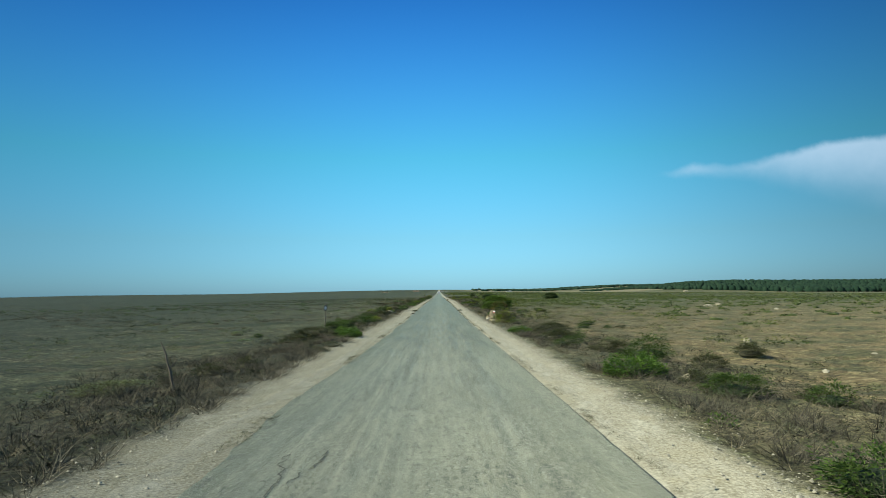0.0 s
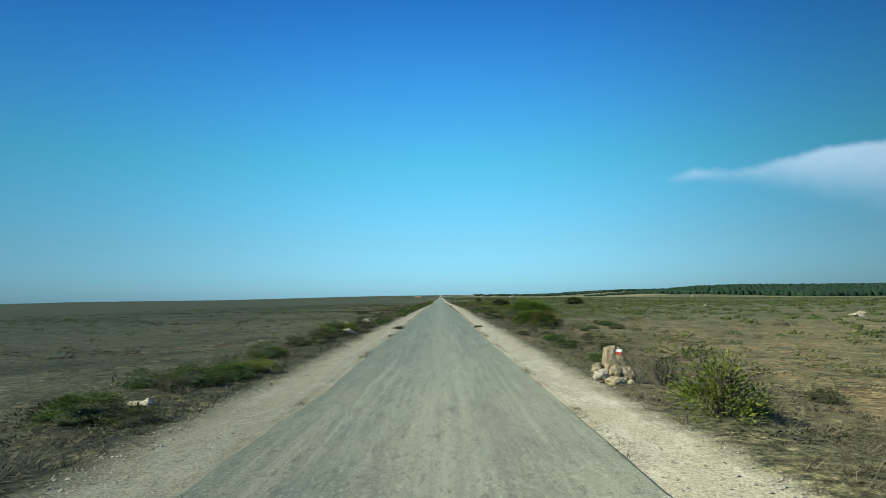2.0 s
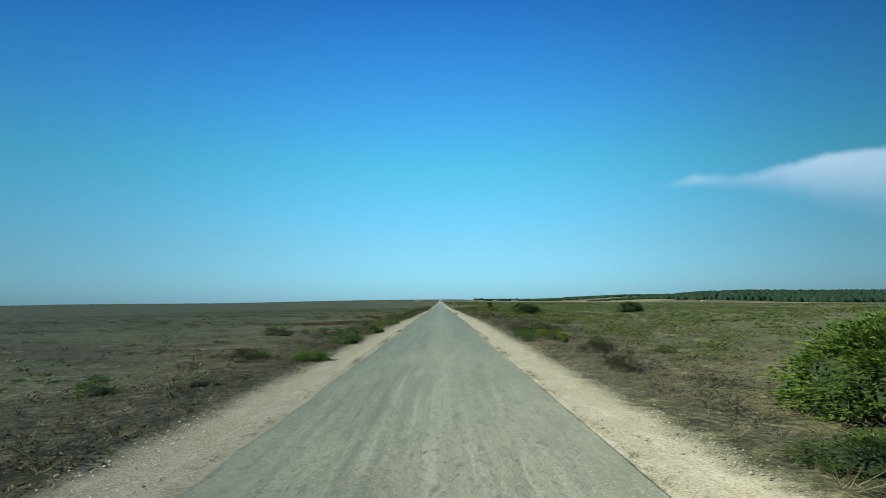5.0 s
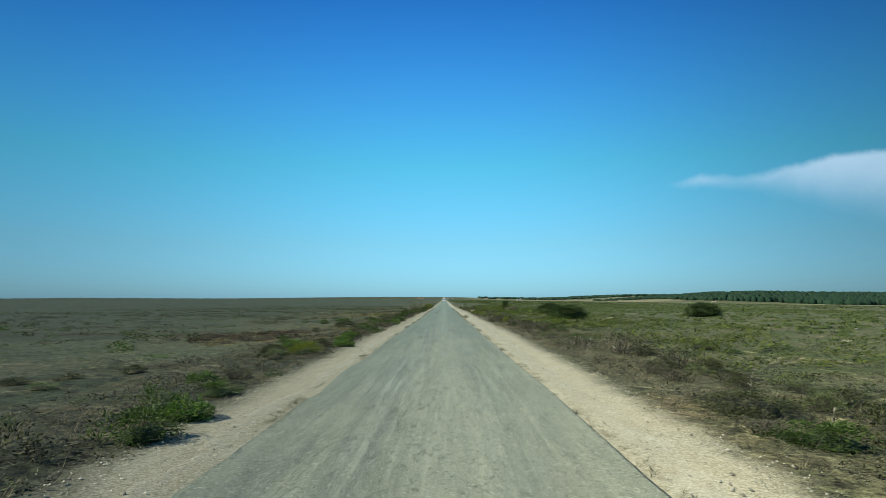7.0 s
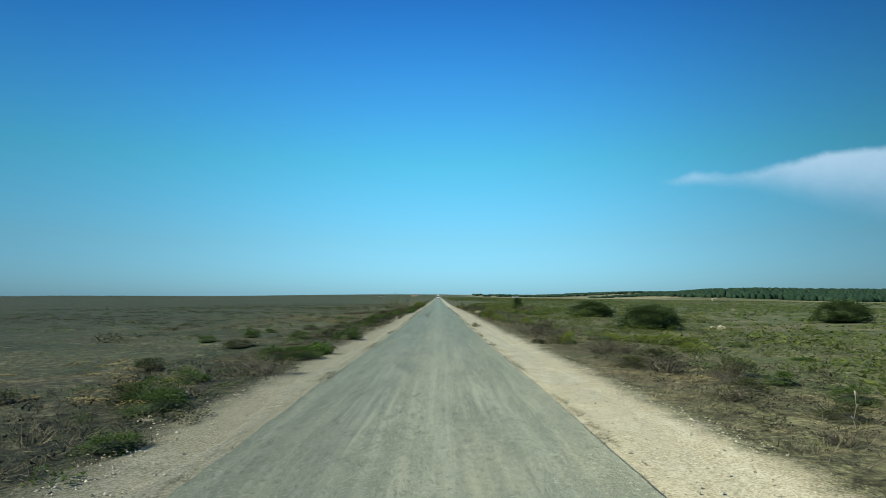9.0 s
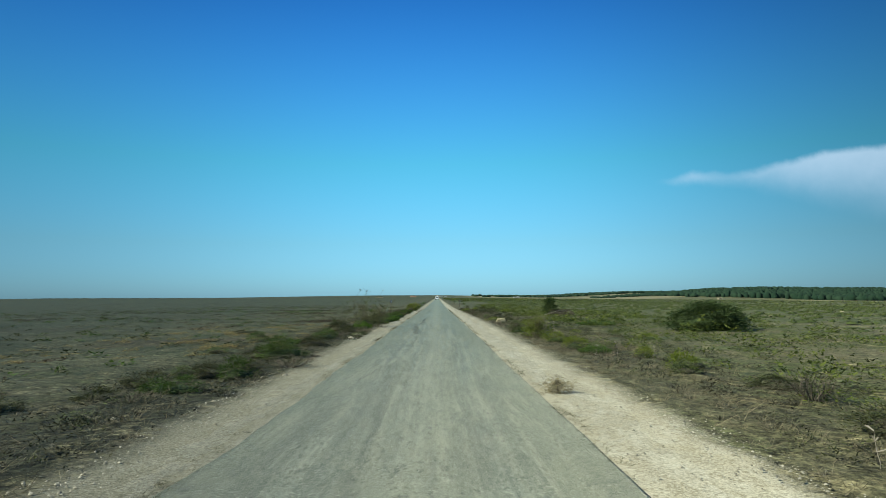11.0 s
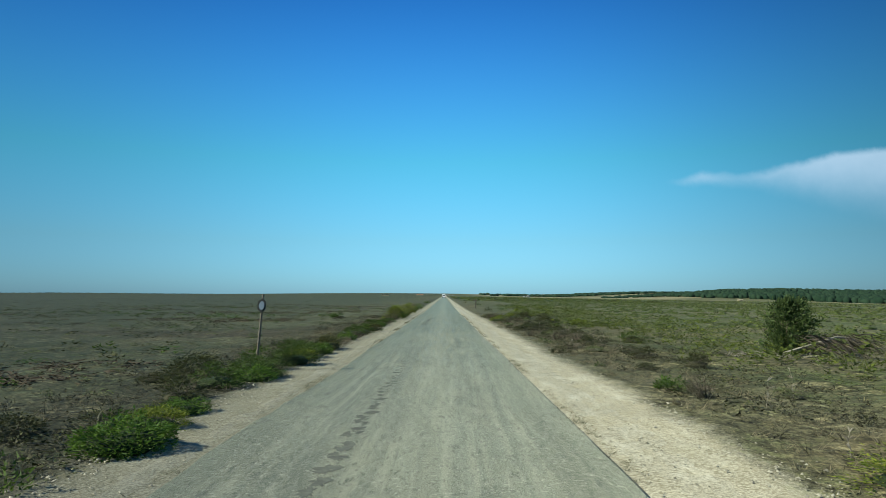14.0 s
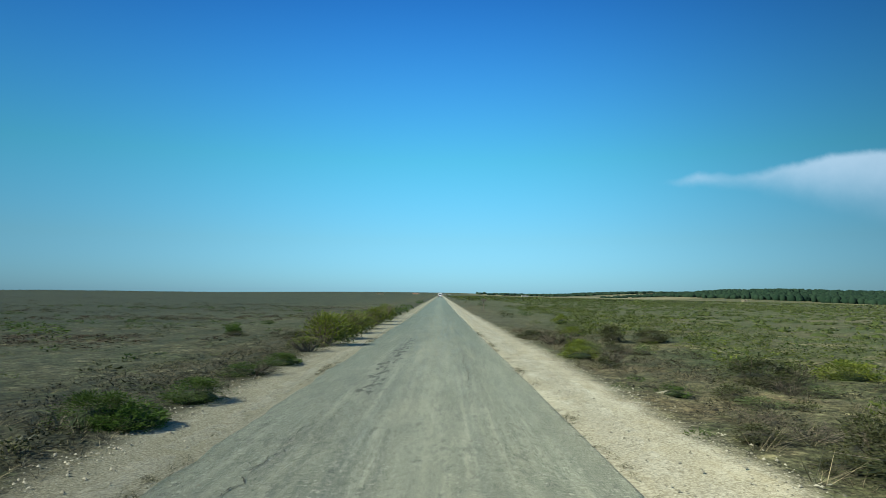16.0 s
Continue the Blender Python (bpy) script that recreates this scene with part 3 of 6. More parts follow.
def clumpy(n, clumps, r, spread_=0.16, flat=1.0, low=0.0):
    """Places of n leaves in clumps over a dome one across and one high, and the ways they point."""
    th = r.uniform(0, 2 * math.pi, clumps)
    up = r.uniform(low, 1, clumps) ** 0.8
    rad = 0.42 * np.sqrt(np.clip(1 - up**2.2, 0.03, 1)) * r.uniform(0.75, 1.1, clumps)
    c = np.stack([rad * np.cos(th), rad * np.sin(th), (0.1 + 0.8 * up * flat) * r.uniform(0.8, 1.05, clumps)], 1)
    k = r.integers(0, clumps, n)
    size = r.uniform(0.6, 1.25, clumps)[k]
    p = c[k] + np.clip(r.normal(size=(n, 3)), -1.7, 1.7) * spread_ * 0.5 * size[:, None] * (1, 1, 0.9)
    p[:, 2] = np.abs(p[:, 2])
    d = (p - c[k]) * 2 + (p - (0, 0, 0.25)) * 0.7 + r.normal(size=(n, 3)) * 0.12
    return p, d, c


def core(r, sx=0.36, sz=0.62):
    bm = bmesh.new()
    bmesh.ops.create_icosphere(bm, subdivisions=2, radius=1)
    for v in bm.verts:
        f = 1 + 0.25 * noise.noise(v.co * 2.2 + Vector((r.random() * 0.05, 3.1 * sx, 7)))
        v.co = Vector((v.co.x * sx * f, v.co.y * sx * f, sz * 0.35 + v.co.z * sz * 0.5 * f))
        v.co.z = max(v.co.z, 0.0)
    return bm


def stems(r, n, centres, thick=0.012):
    paths = []
    for c in centres[:n]:
        a = Vector((c[0] * 0.15, c[1] * 0.15, -0.04))
        m = Vector((c[0] * 0.6 + r.normal() * 0.03, c[1] * 0.6 + r.normal() * 0.03, c[2] * 0.5))
        e = Vector((c[0] * 1.08, c[1] * 1.08, c[2] * 1.05))
        paths.append([(a, thick), (m, thick * 0.7), (e, thick * 0.25)])
    return tubes(paths)


def bare_twigs(r, n, spread_=0.5, lean=0.6):
    """A tangle of bare forked twigs, one across and one high."""
    paths = []
    for _ in range(n):
        t, u = r.uniform(0, 2 * math.pi), r.random()
        out_ = Vector((math.cos(t), math.sin(t), 0))
        a = out_ * 0.12 * u + Vector((0, 0, -0.03))
        top_ = r.uniform(0.45, 1.0)
        e = out_ * spread_ * r.uniform(0.2, 1.0) + Vector((r.normal() * 0.06, r.normal() * 0.06, top_))
        m = a.lerp(e, 0.5) + Vector((r.normal() * 0.05, r.normal() * 0.05, r.normal() * 0.04))
        paths.append([(a, 0.012), (m, 0.008), (e, 0.003)])
        for _ in range(4):
            s = m.lerp(e, r.random())
            q = s + out_ * r.uniform(-0.05, 0.16) + Vector((r.normal() * 0.09, r.normal() * 0.09, r.uniform(0.02, 0.2)))
            paths.append([(s, 0.006), (q, 0.002)])
    return tubes(paths)


PLANTS = {}


def template(kind, v, large):
    """The shared meshes of one look of plant, one across and one high: (part name, mesh) pairs."""
    if (kind, v, large) in PLANTS:
        return PLANTS[kind, v, large]
    many, small = ((0.55, 1.6), (1.0, 1.28), (1.65, 1.02), (3.3, 0.79), (6.8, 0.55))[large]
    r = np.random.default_rng(sum(map(ord, kind)) * 10 + v)
    made = []
    if kind in ("green", "red", "yellow", "low", "dark", "yellowdark"):
        n = {"green": 1100, "red": 1500, "yellow": 1100, "low": 800, "dark": 1250, "yellowdark": 1400}[kind]
        n = int(n * many)
        mat = {"green": M_GREEN, "red": M_RED, "yellow": M_YELLOW, "low": M_GREY, "dark": M_DARK, "yellowdark": M_DARK}[kind]
        p, d, c = clumpy(n, 30, r, 0.2)
        if kind == "yellow":
            d[:, 2] += 0.25
        made.append(("foliage", mesh("foliage", *leaves(p, d, r.uniform(0.038, 0.08, n) * small, r.uniform(0.018, 0.036, n) * small, r), mat)))
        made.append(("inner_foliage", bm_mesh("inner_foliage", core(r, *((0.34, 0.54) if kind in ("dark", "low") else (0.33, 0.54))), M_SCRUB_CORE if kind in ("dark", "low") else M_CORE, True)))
        made.append(("woody_base", mesh("woody_base", *stems(r, 9, c), M_TWIG)))
        if kind == "yellowdark":
            q = p[r.permutation(n)[:260]] * (1.04, 1.04, 1.05)
            made.append(("blossom", mesh("blossom", *leaves(q, r.normal(size=(260, 3)) + (0, 0, 1), 0.022, 0.022, r), M_BLOOM)))
        if kind == "dark":
            made.append(("dry_wood", mesh("dry_wood", *bare_twigs(r, 6), M_TWIG)))
    elif kind == "spiky":
        n = int(1000 * many)
        th, rad = r.uniform(0, 2 * math.pi, n), np.sqrt(r.random(n)) * 0.42
        lump = 0.75 + 0.3 * np.sin(3 * th + v) * np.sin(9 * rad + v)
        top_ = np.sqrt(np.clip(1 - (rad / 0.5) ** 2, 0.05, 1)) * lump
        z = r.random(n) ** 0.7 * top_ * 0.85
        p = np.stack([rad * np.cos(th), rad * np.sin(th), z], 1)
        d = np.stack([np.cos(th) * rad * 1.2, np.sin(th) * rad * 1.2, np.full(n, 0.5)], 1) + r.normal(size=(n, 3)) * 0.34
        made.append(("foliage", mesh("foliage", *leaves(p, d, r.uniform(0.05, 0.11, n) * small, r.uniform(0.018, 0.034, n) * small, r), M_SPIKY)))
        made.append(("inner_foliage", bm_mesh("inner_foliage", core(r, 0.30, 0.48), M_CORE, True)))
        made.append(("woody_base", mesh("woody_base", *stems(r, 9, p[:9]), M_TWIG)))
    elif kind == "dry":
        made.append(("branchwork", mesh("branchwork", *bare_twigs(r, 34), M_TWIG)))
        p, d, c = clumpy(600, 20, r, 0.25)
        made.append(("foliage", mesh("foliage", *leaves(p, d, r.uniform(0.04, 0.07, 600), r.uniform(0.015, 0.03, 600), r), M_DARK)))
    elif kind in ("tallgreen", "hedge"):
        made.append(("branchwork", mesh("branchwork", *bare_twigs(r, 50, 0.42), M_TWIG)))
        p, d, c = clumpy(2000, 44, r, 0.24)
        d[:, 2] += 0.4
        made.append(("foliage", mesh("foliage", *leaves(p, d, r.uniform(0.045, 0.085, 2000), r.uniform(0.02, 0.038, 2000), r), M_YELLOW if kind == "hedge" else M_GREY)))
    elif kind in ("big", "round"):
        n, leaf = (24000, 0.55) if kind == "big" else (18000, 0.55)
        p, d, c = clumpy(n, 210, r, 0.11)
        p = p * (1.08, 1.08, 0.98)
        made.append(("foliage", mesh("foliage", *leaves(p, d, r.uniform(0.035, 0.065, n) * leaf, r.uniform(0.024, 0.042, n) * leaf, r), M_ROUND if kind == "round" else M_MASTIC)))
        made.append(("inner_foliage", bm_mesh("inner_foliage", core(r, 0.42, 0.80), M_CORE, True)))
        made.append(("woody_base", mesh("woody_base", *stems(r, 40, c, 0.008), M_TWIG)))
    PLANTS[kind, v, large] = made
    return made


LABELS = {
    "green": ("shrub", "dense dark green evergreen shrub on dry ground"),
    "red": ("shrub", "evergreen shrub with reddish leaf tips beside the gravel"),
    "yellow": ("shrub", "low yellow-green flowering shrub in the heath"),
    "low": ("shrub", "low grey-green cushion shrub on dry soil"),
    "dark": ("shrub", "dull half-dry dark shrub in straw grass"),
    "yellowdark": ("shrub", "dark green shrub sprinkled with small yellow flowers"),
    "spiky": ("shrub", "bright green bushy herb beside the road"),
    "dry": ("dead_shrub", "leafless dry shrub of grey twigs"),
    "tallgreen": ("shrub", "pale green twiggy upright shrub by the verge"),
    "hedge": ("shrub", "tall yellowish green twiggy roadside shrub"),
    "big": ("shrub", "big rounded green mastic shrub on the verge"),
    "round": ("juniper_shrub", "large wind-rounded dark green juniper shrub on the heath"),
}
count = 0
OUTLYING = []


def shrub(kind, x, y, w, h, deep=None):
    global count
    if kind not in ("big", "round", "red") and (abs(x) > 10.5 or y > 250 or w < 0.48):
        OUTLYING.append((kind, x, y, w, h))
        return None
    count += 1
    r = random.Random(count)
    name, label = LABELS[kind]
    ob = tagged(new(name), label, "shrub", "roadside shrubs" if abs(x) < 7.5 else "heath shrubs")
    ob.matrix_basis = pose(x, y, gz(x, y) - 0.02, 0, 0, r.uniform(0, 360)) @ Matrix.Diagonal((w * 1.04, w * 1.04 if deep is None else deep, h * 0.97, 1))
    for part_name, me in template(kind, r.randrange(3), 0 if abs(x) > 11 or y > 240 else 4 if w > 1.5 else 3 if w > 0.85 else 2 if w > 0.62 else 1):
        part(part_name, me, ob)
    return ob


# ---- shrubs, in the order in which one drives past them ----
shrub("green", 3.27, 4.79, 0.78, 0.38)
shrub("spiky", 3.20, 7.27, 0.41, 0.26)
shrub("green", 5.71, 9.46, 0.62, 0.37)
shrub("dark", 6.02, 9.50, 0.41, 0.16)
shrub("green", 4.60, 9.98, 0.99, 0.41)
shrub("dark", 4.40, 10.88, 0.67, 0.34)
shrub("spiky", 3.55, 11.6, 1.24, 0.58)
shrub("low", -5.42, 11.22, 1.21, 0.29)
shrub("green", 5.15, 15.9, 1.08, 0.6)
shrub("dark", 4.8, 17.6, 0.95, 0.36)
shrub("dark", 6.3, 15.2, 0.9, 0.4)
shrub("dark", -3.13, 17.82, 0.55, 0.15)
shrub("dark", 8.67, 18.14, 0.87, 0.41)
shrub("dry", 3.09, 18.27, 0.65, 0.19)
shrub("dark", 3.81, 18.53, 0.50, 0.20)
shrub("dark", -3.45, 18.64, 0.63, 0.15)
shrub("green", 3.80, 19.20, 0.73, 0.35)
shrub("dark", 3.59, 19.48, 0.44, 0.20)
shrub("dry", -4.20, 19.51, 0.54, 0.20)
shrub("dark", -3.10, 19.90, 0.58, 0.15)
shrub("dry", 3.23, 19.98, 0.77, 0.25)
shrub("dry", -4.19, 20.41, 0.66, 0.23)
shrub("dark", -5.06, 20.62, 0.42, 0.15)
shrub("dry", -3.80, 20.70, 0.65, 0.21)
shrub("dark", 5.64, 20.93, 0.31, 0.20)
shrub("dry", -2.98, 21.43, 0.65, 0.24)
shrub("dark", 3.60, 21.53, 0.52, 0.26)
shrub("green", 4.64, 21.76, 0.73, 0.27)
shrub("dark", 11.25, 21.82, 0.60, 0.30)
shrub("dark", 4.08, 21.85, 0.89, 0.38)
shrub("dry", -3.62, 22.08, 0.75, 0.34)
shrub("dark", -4.73, 22.15, 0.96, 0.26)
shrub("dark", 5.78, 22.37, 0.42, 0.15)
shrub("low", 12.67, 22.70, 0.55, 0.23)
shrub("dark", 4.65, 22.71, 0.64, 0.30)
shrub("dry", 3.04, 22.78, 0.80, 0.25)
shrub("dry", 3.39, 22.84, 0.86, 0.25)
shrub("dark", -4.74, 23.00, 0.81, 0.40)
shrub("spiky", -3.12, 24.16, 0.97, 0.50)
shrub("green", 7.86, 24.28, 0.31, 0.16)
shrub("dark", -4.57, 24.72, 1.52, 0.45)
shrub("low", -2.97, 24.99, 0.40, 0.15)
shrub("low", -7.32, 25.19, 0.54, 0.12)
shrub("spiky", -3.48, 25.25, 1.21, 0.59)
shrub("dark", 4.43, 25.54, 1.38, 0.52)
shrub("green", 5.60, 25.79, 0.48, 0.26)
shrub("spiky", 3.29, 25.99, 1.10, 0.39)
shrub("green", 9.51, 27.49, 0.40, 0.16)
shrub("dark", 8.61, 27.58, 0.38, 0.16)
shrub("green", -7.45, 27.60, 0.48, 0.19)
shrub("dark", -3.27, 28.59, 0.42, 0.16)
shrub("dry", 4.61, 28.64, 0.77, 0.31)
shrub("green", -4.76, 30.75, 1.61, 0.56)
shrub("green", 10.56, 30.82, 0.43, 0.22)
shrub("low", -9.30, 30.92, 0.68, 0.24)
shrub("dark", 5.75, 31.91, 0.66, 0.32)
shrub("dark", -9.51, 33.16, 0.44, 0.24)
shrub("hedge", 3.42, 33.36, 0.97, 0.72)
shrub("green", -4.7, 34.5, 1.1, 0.46)
shrub("dark", -3.9, 34.2, 0.8, 0.28)
shrub("dark", 11.35, 34.10, 0.46, 0.15)
shrub("dark", 13.80, 34.18, 0.58, 0.19)
shrub("green", 7.57, 34.19, 0.80, 0.25)
shrub("green", 9.00, 34.68, 0.52, 0.20)
shrub("dark", 9.95, 35.67, 0.61, 0.18)
shrub("dark", 6.28, 36.17, 0.54, 0.25)
shrub("dark", 12.08, 36.88, 0.70, 0.19)
shrub("dry", 3.95, 36.92, 0.68, 0.55)
shrub("green", 8.41, 37.01, 0.85, 0.26)
shrub("green", -4.5, 37.6, 0.9, 0.48)
shrub("green", -5.6, 38.3, 0.8, 0.4)
shrub("green", -4.2, 39.3, 1.05, 0.42)
shrub("yellow", -3.75, 39.5, 0.8, 0.36)
shrub("green", -4.0, 38.4, 0.9, 0.40)
shrub("spiky", 4.03, 41.35, 0.89, 0.38)
shrub("green", -4.62, 43.5, 1.02, 0.47)
shrub("dark", 5.10, 44.96, 0.73, 0.29)
shrub("green", 3.82, 45.03, 0.87, 0.28)
shrub("green", -16.26, 47.37, 0.63, 0.28)
shrub("dark", -18.82, 48.41, 1.71, 0.18)
shrub("spiky", 4.08, 48.74, 0.95, 0.39)
shrub("dark", -4.93, 49.24, 0.79, 0.39)
shrub("green", 10.62, 49.85, 1.19, 0.26)
shrub("dark", 3.51, 50.68, 0.27, 0.16)
shrub("green", -4.68, 50.88, 0.52, 0.24)
shrub("dark", 3.30, 50.99, 0.50, 0.19)
shrub("dark", 4.94, 51.17, 0.35, 0.13)
shrub("dark", 4.57, 51.20, 0.38, 0.17)
shrub("dark", -4.12, 51.99, 0.38, 0.32)
shrub("dark", -4.60, 52.01, 0.88, 0.49)
shrub("dark", 4.41, 52.31, 0.51, 0.24)
shrub("dark", -3.76, 52.42, 0.33, 0.11)
shrub("dark", 4.53, 53.28, 0.45, 0.21)
shrub("low", 6.90, 53.65, 0.62, 0.27)
shrub("dark", -4.25, 53.73, 0.78, 0.22)
shrub("dry", 4.28, 54.14, 0.46, 0.18)
shrub("dark", 4.74, 54.46, 0.34, 0.16)
shrub("dark", -3.25, 54.77, 0.59, 0.15)
shrub("green", -4.75, 55.5, 1.15, 0.58)
shrub("yellow", -4.1, 55.9, 0.8, 0.52)
shrub("dark", -4.3, 50.1, 0.75, 0.42)
shrub("low", -5.85, 55.84, 0.33, 0.17)
shrub("dark", 6.90, 56.00, 0.45, 0.21)
shrub("dark", 5.73, 56.13, 0.21, 0.09)
shrub("green", 13.87, 56.68, 0.80, 0.36)
shrub("dark", -4.44, 56.92, 0.79, 0.39)
shrub("low", -3.91, 57.08, 0.56, 0.23)
shrub("spiky", -5.20, 57.25, 0.75, 0.43)
shrub("green", 7.13, 57.69, 0.58, 0.24)
shrub("dark", -8.09, 57.92, 0.29, 0.11)
shrub("dark", 5.43, 58.02, 0.80, 0.39)
shrub("dark", 6.70, 58.54, 0.35, 0.14)
shrub("dark", 8.01, 59.64, 0.53, 0.20)
shrub("dark", -3.49, 59.80, 0.34, 0.11)
shrub("dark", -3.98, 59.8, 1.25, 0.42)
shrub("dark", 8.12, 60.64, 0.48, 0.18)
shrub("dark", 9.50, 60.83, 0.97, 0.27)
shrub("dry", 6.27, 61.02, 0.86, 0.43)
shrub("yellow", -6.16, 61.9, 1.05, 0.33)
shrub("dark", 4.77, 61.64, 0.52, 0.27)
shrub("low", -5.08, 61.81, 0.73, 0.28)
shrub("red", 5.8, 60.9, 1.65, 1.06)
shrub("green", -3.64, 63.10, 0.93, 0.27)
shrub("big", 5.15, 62.7, 1.9, 0.98)
shrub("green", 10.06, 64.92, 1.14, 0.34)
shrub("green", -21.70, 66.61, 1.04, 0.27)
shrub("green", -3.44, 67.02, 1.04, 0.48)
shrub("dark", 10.10, 67.41, 0.82, 0.32)
shrub("green", 3.86, 69.83, 1.30, 0.38)
shrub("dry", 4.75, 70.04, 1.05, 0.72)
shrub("green", -6.25, 70.77, 0.62, 0.20)
shrub("green", -33.59, 72.14, 1.59, 0.27)
shrub("big", 6.45, 72.65, 3.3, 1.62)
shrub("dark", 3.95, 78.10, 0.80, 0.35)
shrub("spiky", -3.20, 80.92, 1.14, 0.42)
shrub("dark", 4.73, 83.46, 1.06, 0.41)
shrub("dark", -26.01, 85.62, 2.20, 0.32)
shrub("green", -3.2, 87.8, 0.98, 0.45)
shrub("green", 3.30, 87.66, 0.61, 0.28)
shrub("green", 3.43, 89.27, 0.48, 0.27)
shrub("spiky", -3.26, 89.78, 0.68, 0.35)
shrub("green", -3.99, 90.12, 0.50, 0.28)
shrub("spiky", 3.62, 91.95, 0.92, 0.38)
shrub("green", -3.75, 92.4, 0.75, 0.43)
shrub("dark", -8.1, 98.5, 1.1, 0.37)
shrub("green", -19.5, 116.5, 1.1, 0.5)
shrub("yellow", 4.2, 90.7, 0.7, 0.4)
shrub("green", 4.35, 93.7, 1.0, 0.48)
shrub("green", 4.3, 88.8, 0.75, 0.4)
shrub("yellow", 5.17, 92.66, 0.69, 0.28)
shrub("green", -4.46, 93.83, 0.59, 0.39)
shrub("dark", 4.28, 94.91, 0.27, 0.25)
shrub("dark", -4.02, 95.01, 0.41, 0.41)
shrub("green", 4.05, 95.32, 0.81, 0.31)
shrub("green", -3.35, 95.33, 0.40, 0.37)
shrub("green", -2.98, 95.45, 0.69, 0.40)
shrub("green", 3.80, 95.48, 0.69, 0.25)
shrub("dry", 3.53, 95.76, 0.61, 0.21)
shrub("dark", 5.05, 95.83, 0.85, 0.48)
shrub("green", -5.19, 96.58, 0.26, 0.24)
shrub("spiky", -3.01, 96.67, 0.73, 0.41)
shrub("green", -23.02, 96.93, 1.10, 0.26)
shrub("green", -19.86, 97.11, 1.65, 0.20)
shrub("green", -3.58, 97.16, 0.58, 0.46)
shrub("dark", 4.08, 97.28, 1.14, 0.32)
shrub("tallgreen", 5.21, 97.49, 0.52, 0.31)
shrub("low", 5.94, 98.22, 0.41, 0.19)
shrub("green", -5.47, 98.76, 0.30, 0.14)
shrub("green", -3.34, 98.77, 0.64, 0.28)
shrub("dark", 5.12, 99.78, 0.54, 0.23)
shrub("dark", 7.04, 99.79, 0.54, 0.14)
shrub("dark", 4.36, 100.46, 0.44, 0.16)
shrub("dark", -9.14, 100.48, 1.12, 0.43)
shrub("dry", 4.19, 100.53, 0.58, 0.29)
shrub("low", -7.39, 100.99, 0.59, 0.18)
shrub("spiky", -3.11, 101.13, 0.37, 0.24)
shrub("low", 8.16, 101.24, 0.40, 0.15)
shrub("spiky", -4.49, 101.24, 0.65, 0.34)
shrub("dry", -3.89, 101.28, 0.62, 0.32)
shrub("dark", -8.32, 101.62, 0.69, 0.19)
shrub("dry", 4.23, 101.67, 0.56, 0.32)
shrub("low", 5.32, 102.07, 0.57, 0.29)
shrub("dark", -7.80, 102.63, 0.57, 0.20)
shrub("dry", 5.35, 103.49, 0.86, 0.54)
shrub("dark", -6.87, 103.60, 0.51, 0.27)
shrub("low", 6.07, 103.68, 0.57, 0.18)
shrub("dark", -3.73, 104.31, 0.34, 0.16)
shrub("dark", -7.72, 104.48, 0.42, 0.16)
shrub("dark", -6.68, 104.63, 0.34, 0.11)
shrub("yellow", -3.71, 106.86, 0.97, 0.41)
shrub("dry", 5.12, 107.10, 1.25, 0.69)
shrub("green", 8.45, 107.64, 0.72, 0.15)
shrub("spiky", -4.47, 108.77, 0.80, 0.43)
shrub("dark", 8.14, 108.96, 0.76, 0.22)
shrub("green", 10.97, 109.15, 0.77, 0.22)
shrub("dark", -3.71, 110.13, 0.35, 0.19)
shrub("spiky", -3.05, 109.5, 0.78, 0.42)
shrub("dark", -3.75, 109.6, 0.58, 0.3)
shrub("green", 11.33, 110.72, 0.71, 0.20)
shrub("low", -10.83, 111.03, 0.86, 0.45)
shrub("spiky", -3.56, 112.95, 0.79, 0.34)
shrub("green", -6.01, 113.97, 0.59, 0.30)
shrub("spiky", -3.60, 114.43, 0.74, 0.41)
shrub("green", 5.36, 114.48, 0.69, 0.30)
shrub("green", -17.60, 117.95, 0.57, 0.26)
shrub("green", -2.93, 118.32, 0.44, 0.21)
shrub("green", -13.74, 118.66, 0.74, 0.29)
shrub("dry", 4.11, 119.57, 0.55, 0.25)
shrub("green", -3.08, 119.59, 0.59, 0.21)
shrub("dark", -4.16, 120.14, 0.23, 0.09)
shrub("dry", 4.05, 120.72, 0.41, 0.19)
shrub("dark", -2.85, 120.88, 0.34, 0.17)
shrub("low", -13.33, 120.94, 0.69, 0.20)
shrub("dark", 5.13, 121.12, 0.64, 0.24)
shrub("dark", -2.90, 121.30, 0.44, 0.18)
shrub("low", -4.40, 121.49, 0.27, 0.18)
shrub("green", -19.58, 121.77, 0.68, 0.34)
shrub("green", -3.65, 121.94, 0.81, 0.35)
shrub("dry", 4.27, 122.38, 0.70, 0.23)
shrub("green", 6.23, 122.73, 0.67, 0.29)
shrub("green", -4.12, 122.83, 0.78, 0.40)
shrub("dark", -6.56, 123.27, 0.49, 0.25)
shrub("dark", 5.09, 123.58, 0.62, 0.26)
shrub("low", -3.34, 123.79, 0.34, 0.16)
shrub("green", 6.04, 124.38, 0.55, 0.27)
shrub("green", -5.99, 124.47, 0.37, 0.17)
shrub("green", -4.16, 124.58, 0.56, 0.28)
shrub("dark", -5.34, 124.74, 0.38, 0.16)
shrub("tallgreen", 5.85, 125.81, 0.88, 0.45)
shrub("dry", -3.16, 125.87, 1.09, 0.38)
shrub("dark", 7.76, 126.28, 0.36, 0.16)
shrub("dark", 8.92, 126.33, 0.36, 0.16)
shrub("dry", 4.83, 126.50, 1.30, 0.42)
